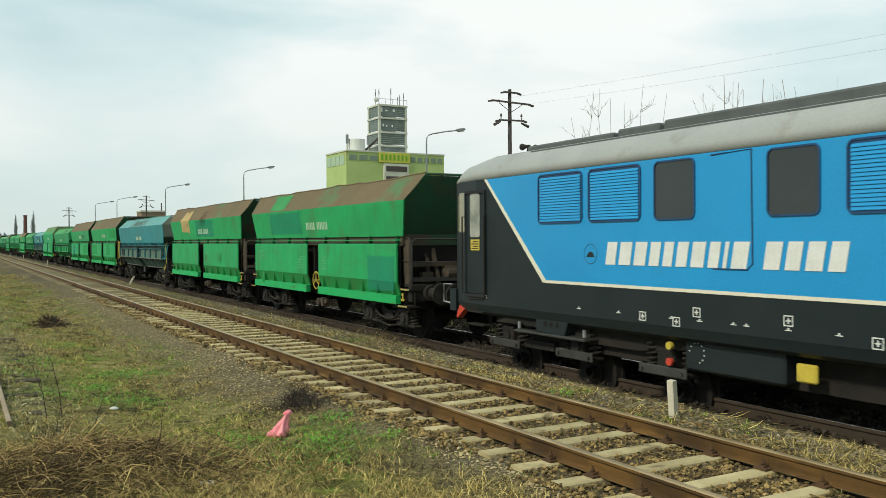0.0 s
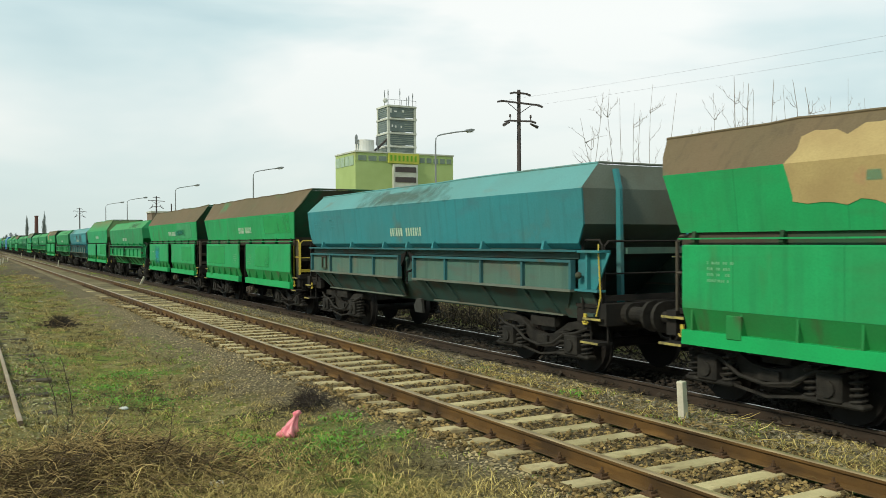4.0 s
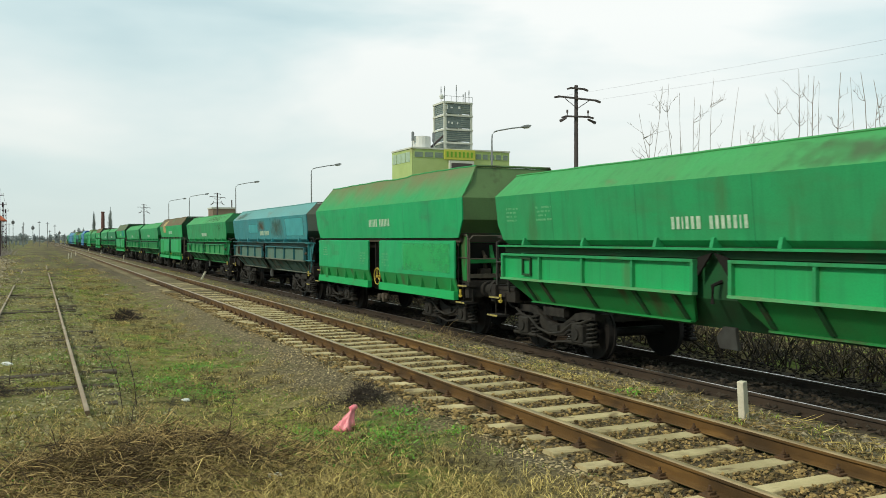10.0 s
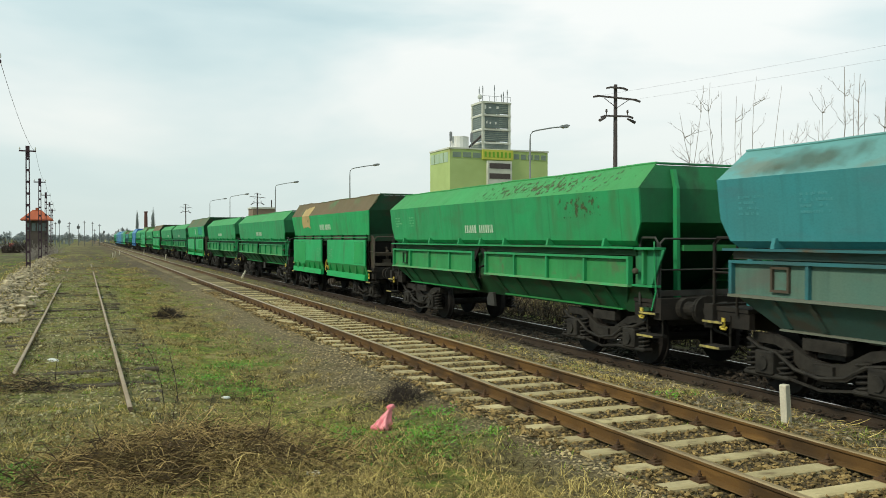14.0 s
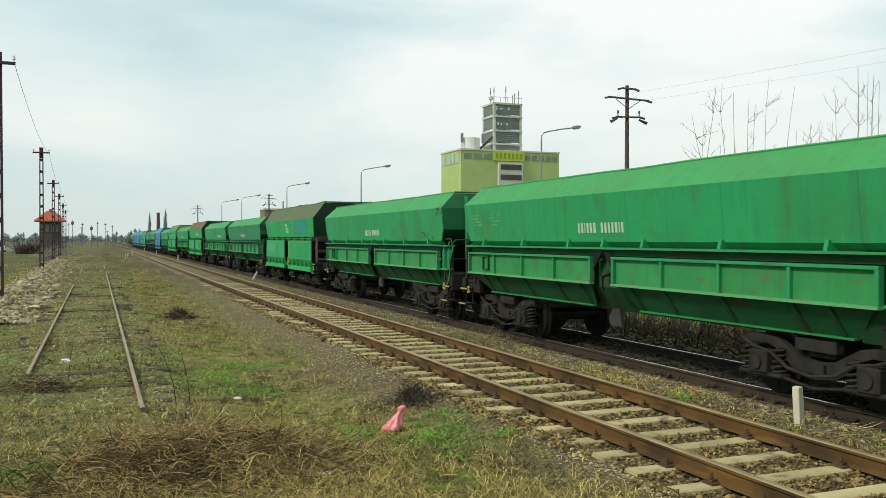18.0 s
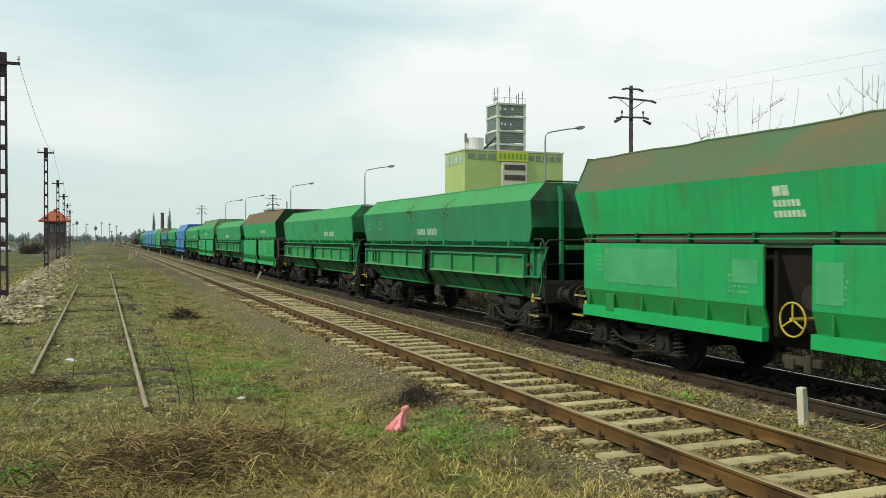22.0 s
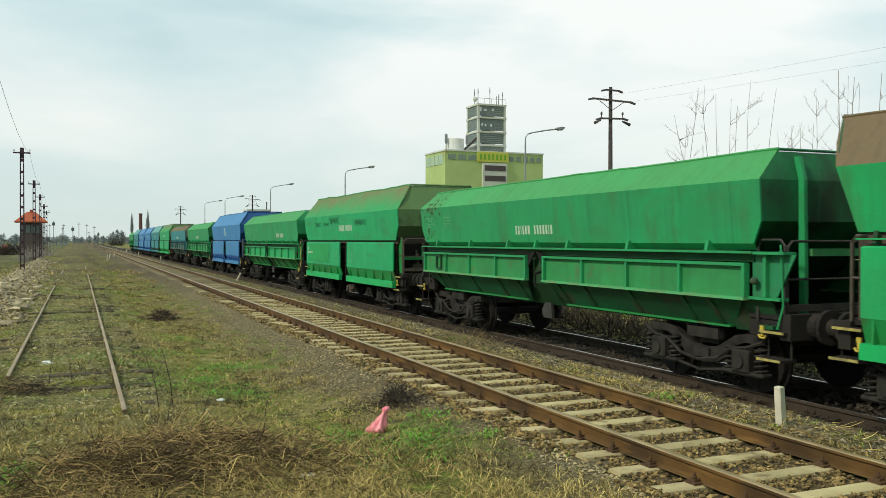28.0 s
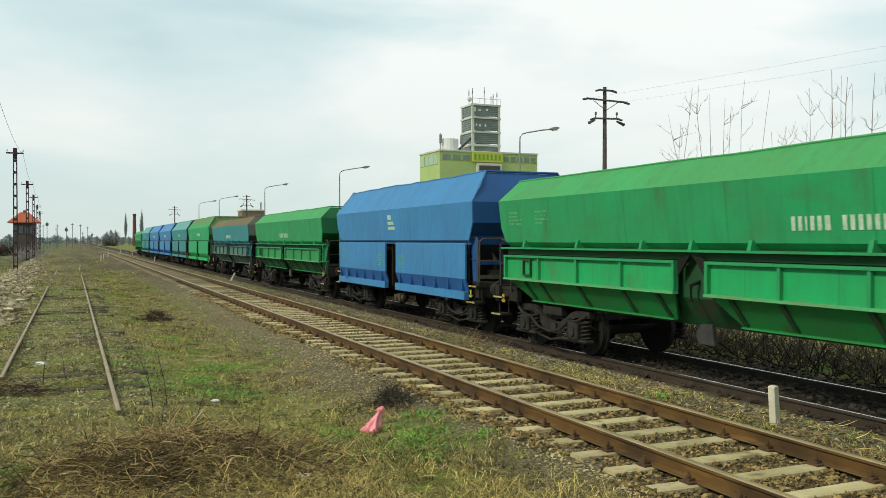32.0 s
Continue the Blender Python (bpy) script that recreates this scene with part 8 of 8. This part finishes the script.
def weeds_on_bank():
    for m, r0, lab in ((M_straw, 0.010, "dry grass growing through the rubble"), (M_twig, 0.009, "brown weeds on the rubble bank")):
        specs = []
        for _ in range(380):
            y = 25 + 60 * RS.uniform() ** 1.4
            x = RS.normal(-2.75 - 0.012 * (y - 30), 0.55)
            specs.append((bent(x, y, ground_z(x, y) + RS.uniform(0.05, 0.2), RS.uniform(0.12, 0.4), RS.uniform(0, math.tau), RS.uniform(0.2, 1.3), 0.25), r0 * (0.6 + y / 80)))
        twigs("bank_weeds", specs, m, lab, "weeds")


weeds_on_bank()


def stalks():
    specs = []
    for x, y, h, lx in ((0.95, 11.6, 1.0, -0.5), (1.15, 11.9, 1.05, -0.35), (1.3, 10.2, 0.5, 0.2), (0.9, 10.0, 0.45, 0.1), (1.9, 9.6, 0.5, 0.1), (-0.4, 14, 0.6, 0.1), (-0.1, 14.3, 0.5, -0.1)):
        z = ground_z(x, y)
        specs.append(([(x, y, z), (x + lx * 0.08, y, z + h * 0.3), (x + lx * 0.3, y + 0.05, z + h * 0.65), (x + lx * 0.75, y + 0.1, z + h)], 0.007))
        for k in range(7):
            f = RS.uniform(0.3, 0.95)
            specs.append((bent(x + lx * 0.75 * f * f, y, z + h * f, 0.12, RS.uniform(0, 6.28), 0.5, 0.3, 3), 0.003))
    twigs("dry_stalks", specs, M_dark_twig, "tall thin dry weed stalks by the siding", "weeds")


stalks()


def leaf_weeds():
    """Low rosettes of broad green leaves."""
    verts, faces = [], []
    spots = [(-0.75, 8.5, 0.3, 130), (-0.45, 8.2, 0.3, 90), (-0.2, 6.3, 0.3, 40), (0.35, 7.0, 0.35, 30), (1.2, 13.5, 0.5, 60), (2.2, 13.0, 0.7, 200), (3.6, 9.0, 0.5, 150), (4.0, 9.9, 0.35, 90),
             (3.1, 8.0, 0.5, 60), (1.0, 15.6, 0.6, 70), (2.6, 15.2, 0.7, 80), (1.3, 17.5, 0.8, 90), (0.1, 16.5, 0.5, 30), (7.4, 9.6, 0.3, 30), (7.5, 17.0, 0.4, 50), (2.3, 8.6, 0.5, 50), (4.2, 8.6, 0.2, 40), (-2.0, 17, 0.8, 60), (3.0, 19, 0.9, 80), (-0.72, 8.6, 0.25, 160), (-0.05, 8.4, 0.2, 60), (2.4, 15.7, 0.6, 150), (2.43, 8.85, 0.3, 110), (1.9, 14.2, 0.5, 120), (-0.74, 8.75, 0.2, 220), (-0.5, 8.95, 0.16, 90), (3.3, 8.55, 0.35, 110), (2.75, 9.3, 0.3, 60)]
    for cx, cy, sp, n in spots:
        for _ in range(n * 3):
            x, y = RS.normal(cx, sp * 0.5), RS.normal(cy, sp * 0.5)
            z = ground_z(x, y) + RS.uniform(0.02, 0.07)
            a, t, s = RS.uniform(0, 6.28), RS.uniform(0.1, 0.9), RS.uniform(0.012, 0.032)
            d = np.array([math.cos(a) * math.cos(t), math.sin(a) * math.cos(t), math.sin(t)])
            e = np.array([-math.sin(a), math.cos(a), 0]) * s * 0.45
            p = np.array([x, y, z])
            o = len(verts)
            verts += [tuple(p), tuple(p + d * s * 0.8 + e), tuple(p + d * s * 1.7), tuple(p + d * s * 0.8 - e)]
            faces.append((o, o + 1, o + 2, o + 3))
    tagged(new("green_weeds", raw("green_weeds", verts, faces, M_leaf)), "bright green broad-leaved weeds in the grass", "weeds", kind="stuff")


leaf_weeds()


def creeping_leaves(name, spots, n, material, label, size):
    """Small flat leaves that cover the soil in patches."""
    pts = []
    while len(pts) < n:
        if spots:
            cx, cy, sx, sy = spots[RS.randint(len(spots))]
            x, y = RS.normal(cx, sx), RS.normal(cy, sy)
        else:
            y = 6 + 40 * RS.uniform() ** 1.9
            x = RS.uniform(-2.2 - y * 0.25, 4.0)
            if green_mask(x, y) + 0.35 * noise.noise((x * 3, y * 3, 8)) < 0.06:
                continue
        pts.append((x, y, ground_z(x, y) + RS.uniform(0.0, 0.03)))
    p = np.array(pts)
    a, t = RS.uniform(0, math.tau, n), RS.uniform(-0.1, 0.7, n)
    s = (RS.uniform(0.5, 1.2, n) * size * (1 + np.maximum(0, p[:, 1] - 12) * 0.03))[:, None]
    d = np.stack([np.cos(a) * np.cos(t), np.sin(a) * np.cos(t), np.sin(t)], 1)
    e = np.stack([-np.sin(a), np.cos(a), RS.uniform(-0.3, 0.3, n)], 1) * s * 0.4
    v = np.stack([p, p + d * s * 0.6 + e, p + d * s * 1.3, p + d * s * 0.6 - e], 1).reshape(-1, 3)
    f = (np.arange(n)[:, None] * 4 + np.array([[0, 1, 2, 3]])).tolist()
    tagged(new(name, raw(name, v.tolist(), f, material)), label, "weeds", kind="stuff")


M_creeper = mat("dull_green_leaf", (0.21, 0.25, 0.045), (0.125, 0.155, 0.03), 3.0, 0.8, 0.7, bump=0.0, rand_island=0.5)
M_moss = mat("yellow_green_moss", (0.30, 0.31, 0.035), (0.22, 0.24, 0.03), 5.0, 0.8, 0.9, bump=0.0, rand_island=0.4)
M_dead_leaf = mat("dead_leaf_brown", (0.30, 0.22, 0.10), (0.16, 0.115, 0.055), 3.0, 0.8, 0.8, bump=0.0, rand_island=0.6)
creeping_leaves("creeping_weeds", None, 42000, M_creeper, "dull green creeping weeds over the soil", 0.024)
creeping_leaves("creeping_weeds", [(0.0, 15, 0.8, 2.5), (-1.6, 14, 0.5, 2.5), (1.4, 14.5, 0.5, 2.0), (-0.6, 10, 0.7, 0.8)], 12000, M_creeper, "low green weeds along the siding", 0.022)
creeping_leaves("moss", [(0.0, 13.9, 0.26, 0.10), (-1.5, 14.5, 0.25, 0.8), (-1.2, 11.5, 0.2, 0.3), (-1.9, 17, 0.4, 1.2)], 5000, M_moss, "yellow-green moss between the siding rails", 0.016)
creeping_leaves("dead_leaves", [(0.3, 13, 1.4, 3.0), (1.2, 9.5, 1.6, 1.2), (0.0, 22, 1.5, 5.0), (5.8, 9, 1.0, 3.5)], 11000, M_dead_leaf, "dead leaves and chaff on the soil", 0.019)


def litter():
    for x, y, s in ((1.86, 12.5, 0.06), (-0.49, 16.1, 0.09), (1.97, 7.85, 0.07), (2.53, 38.2, 0.07), (0.6, 33, 0.06)):
        bm = bmesh.new()
        bmesh.ops.create_icosphere(bm, subdivisions=2, radius=s)
        for v in bm.verts:
            v.co *= 1 + 0.5 * noise.noise(v.co * (9 / s * 0.1) + Vector((x, y, 0)))
            v.co.z *= 0.4
        ob = new("paper_scrap", mesh_of("paper_scrap", bm, M_white))
        ob.matrix_basis = pose(x, y, ground_z(x, y) + s * 0.25, 0, 0, 30 * x)
        tagged(ob, "crumpled white scrap of litter on the ground", "litter", "scraps of litter")


litter()


# ---- trees and distance ----
def sapling(x, y, top, seed, lean=0.0, twin=False, girth=1.0):
    """A thin winding stem with a few forks near its tip, seen above the wagons."""
    rs = random.Random(seed)
    root = thing("bare_tree", "slender leafless young tree with a few upright twigs", "tree", pose(x, y, -0.6), group="bare trees beyond the train")

    def stem(p, tip, r, wob, out):
        p, tip = Vector(p), Vector(tip)
        n = 9
        pts = [tuple(p)]
        off = Vector((0, 0, 0))
        bow = Vector((rs.uniform(-2.2, 2.2) * wob, 0, 0))
        for i in range(1, n):
            off = off * 0.8 + Vector((rs.gauss(0, wob * 0.4), rs.gauss(0, wob * 0.4), 0))
            pts.append(tuple(p.lerp(tip, i / (n - 1)) + off + bow * math.sin(math.pi * i / (n - 1))))
        out.append((pts, r))
        return [Vector(q) for q in pts]
    specs = []
    h = top + 0.6
    main = stem((-lean, 0, 0), (rs.uniform(-0.35, 0.35), 0, h), 0.021 * girth, 0.17, specs)
    for k in range(rs.randint(6, 9)):
        q = main[rs.randint(5, 7)]
        side = rs.choice((-1, 1)) * rs.uniform(0.25, 0.95)
        sub_stem = stem(q, q + Vector((side, rs.uniform(-0.2, 0.2), rs.uniform(0.3, 1.0))), 0.0115, 0.09, specs)
        for _ in range(rs.randint(1, 3)):
            w = sub_stem[rs.randint(3, 7)]
            stem(w, w + Vector((rs.uniform(-0.18, 0.18), 0, rs.uniform(0.1, 0.3))), 0.009, 0.01, specs)
    if twin:
        stem((0.15, 0, 0), (twin, 0.1, h - 0.25), 0.03, 0.05, specs)
    twigs("trunk", specs[:1], M_bark, "", "", sides=6, parent=root)
    twigs("crown", specs[1:], M_bark, "thin bare twigs", "", sides=4, parent=root)


for i, (sx, sz, lean, twin) in enumerate(((20.2, 6.8, -0.9, False), (20.9, 6.5, 0.1, False), (21.4, 7.9, 0.3, False), (22.1, 8.0, -0.3, 0.3), (23.0, 7.6, 0.1, 0.45), (24.0, 8.4, 0.1, 1.3), (25.7, 6.7, 0.3, -0.3), (26.2, 6.7, 0.2, 0.4), (27.1, 6.9, 0.0, False), (27.6, 8.3, 0.2, False), (28.8, 9.2, 0.1, 0.4), (29.4, 8.9, -0.2, 0.4), (30.6, 9.2, -0.5, False),
                                          (32.2, 9.3, -0.4, -0.5), (33.1, 8.4, 0.4, False), (33.3, 9.0, -0.5, 1.6), (35.9, 9.7, -0.2, False), (37.2, 8.8, 0.6, False), (38.7, 9.0, 0.2, 0.4), (40.1, 9.6, 0.2, 0.5),
                                          (41.0, 9.9, -0.3, False), (42.4, 9.4, 0.3, 0.4), (44.5, 9.9, 0.1, False))):
    sapling(sx, 26, sz, 40 + i, lean, twin, 2.0 if 28.5 < sx < 34 else 1.0)


def far_woods():
    """Bare winter trees along the horizon, too far to tell apart."""
    specs = []
    rs = random.Random(5)

    def tree(x, y, h, w, n, r, narrow=False):
        specs.append(([(x, y, -1), (x, y, h * 0.3), (x, y, h * 0.6), (x, y, h * 0.95)], r * (1 if narrow else 3)))
        for _ in range(n):
            f = rs.uniform(0.15, 0.9)
            a, b = rs.uniform(0, math.tau), rs.uniform(0.3, 1.0)
            e = w * (1 if not narrow else 0.5) * math.sin(min(1, f * 1.15) * 3.0) * b
            specs.append(([(x, y, h * f), (x + math.cos(a) * e * 0.5, y + math.sin(a) * e * 0.5, h * (f + 0.08)), (x + math.cos(a) * e, y + math.sin(a) * e, h * (f + (rs.uniform(-0.05, 0.2) if not narrow else 0.3)) * rs.uniform(0.85, 1.05))], r))
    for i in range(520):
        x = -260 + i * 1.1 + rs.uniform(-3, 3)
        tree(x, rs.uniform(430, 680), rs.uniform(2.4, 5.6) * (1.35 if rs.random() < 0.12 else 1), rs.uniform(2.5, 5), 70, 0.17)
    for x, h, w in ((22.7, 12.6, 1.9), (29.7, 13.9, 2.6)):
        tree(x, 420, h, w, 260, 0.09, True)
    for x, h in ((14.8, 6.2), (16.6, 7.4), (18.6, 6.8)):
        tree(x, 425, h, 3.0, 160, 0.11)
    # distance haze is put into the wood's pale bluish grey
    twigs("far_woods", specs, mat("haze_paled_bare_wood", (0.29, 0.325, 0.32), (0.24, 0.265, 0.26), 0.1, 0.6, 0.95, bump=0.0), "line of bare winter trees on the horizon, haze in their colour", "woods")


far_woods()


def hedge(name, n, x0, x1, y0, y1, h, label):
    specs = []
    for _ in range(n):
        x, y = RS.uniform(x0, x1), RS.uniform(y0, y1)
        specs.append((bent(x, y, -1.0, RS.uniform(0.5, 1) * h, RS.uniform(0, 6.28), RS.uniform(0.8, 1.5), 0.2, 4), 0.05))
    twigs(name, specs, M_bark if h < 3 else M_dark_twig, label, "hedge")


hedge("hedge", 260, -7.2, -3.4, 130, 138, 2.9, "thin leafless bushes beside the signal cabin")
hedge("hedge", 1500, -60, -36, 150, 420, 6.0, "dark hedge along the far side of the road")
hedge("hedge", 420, -15.6, -11.0, 196, 206, 3.4, "dark bushes at the roadside near the cabin")
hedge("hedge", 300, 14.0, 18.5, 418, 430, 6.0, "dark evergreen bush among the far houses")


def road_and_cars():
    bm = bmesh.new()
    box(bm, -31, -21, 60, 700, -0.995, -0.93)
    tagged(new("road", mesh_of("road", bm, mat("worn_asphalt", (0.16, 0.16, 0.155), (0.12, 0.12, 0.12), 0.3, 0.8, 0.9, bump=0.1))), "grey asphalt road beyond the railway bank", "road", kind="structure")
    for x, y, col, lab in ((-19.7, 285, (0.45, 0.05, 0.04), "small red car parked on the road"), (-22.5, 240, (0.75, 0.75, 0.75), "white car parked beside the road"), (-21.3, 232, (0.55, 0.56, 0.55), "silver car parked beside the road"),
                           (-17.0, 262, (0.03, 0.035, 0.04), "dark car parked beside the road"), (-22.6, 150, (0.7, 0.7, 0.7), "white van standing on the road")):
        root = thing("car", lab, "car", pose(x, y, -0.93), group="parked cars")
        m = mat("car_paint", col, tuple(c * 0.85 for c in col), 1.0, 0.5, 0.3, bump=0.0)
        bm = bmesh.new()
        prism_x(bm, [(-2.0, 0.3), (2.0, 0.3), (2.05, 0.75), (1.2, 0.85), (0.6, 1.42), (-1.3, 1.45), (-1.9, 0.9)], -0.82, 0.82)
        bevel(bm, 0.05)
        part("body", bm, m, root)
        bm = bmesh.new()
        prism_x(bm, [(1.1, 0.88), (0.58, 1.34), (-1.2, 1.37), (-1.7, 0.92)], -0.826, 0.826)
        part("window", bm, M_glass, root)
        for wx in (-0.72, 0.72):
            for wy in (-1.25, 1.3):
                bm = bmesh.new()
                disc_x(bm, wx - 0.12, wx + 0.12, wy, 0.31, 0.31, 14)
                part("wheel", bm, M_rubber, root)


road_and_cars()


# mast grey lightened to paint in the haze of distance
M_far_mast = mat("haze_greyed_mast", (0.15, 0.155, 0.15), (0.11, 0.115, 0.11), 1.0, 0.6, 0.9, bump=0.0)


def far_signals():
    for x, y, h, head in ((-1.4, 260, 6.3, True), (0.16, 260, 7.3, False), (-3.7, 260, 6.9, False), (2.2, 260, 7.0, False), (4.1, 262, 6.4, False), (-6.3, 262, 7.8, True), (-4.6, 300, 6.5, False), (3.5, 330, 5.5, False), (7.0, 350, 5.5, True), (-7.5, 270, 7.0, False)):
        root = thing("railway_signal" if head else "mast", "distant dark signal mast beside the tracks", "signal", pose(x, y, -0.3), group="distant masts")
        bm = bmesh.new()
        tube(bm, [(0, 0, 0), (0, 0, h)], 0.08, 6)
        part("post", bm, M_far_mast, root)
        bm = bmesh.new()
        if head:
            tube(bm, [(0, -0.1, h - 0.9), (0, 0.05, h - 0.9)], 0.1, 10)
            prism_y(bm, [(p, h - 0.9 + q) for p, q in rounded_rect(0.8, 1.0, 0.38)], -0.14, -0.06)
            part("signal_head", bm, M_far_mast, root)
        else:
            box(bm, -0.4, 0.4, -0.06, 0.06, h - 0.5, h - 0.36)
            part("crossarm", bm, M_far_mast, root)


far_signals()
for mx, my in ((4.2, 118), (3.0, 105), (3.5, 112), (7.9, 130), (7.7, 92), (8.0, 165)):
    build_marker(mx, my, 0.55, 6, "small white marker stone near the points", -0.05)


# ---- movement ----
def motions():
    for ob, y in MOVING:
        walk(ob, [(t, pose(FAR_X, y - run_of_train(t), HEAD_FAR)) for t in range(0, 33, 2)])
    times = [i / 15 for i in range(481)]
    for w, dy, r in WHEELS:
        walk(w, [(t, pose(0, dy, 0, math.degrees(run_of_train(t) / r))) for t in times])


motions()
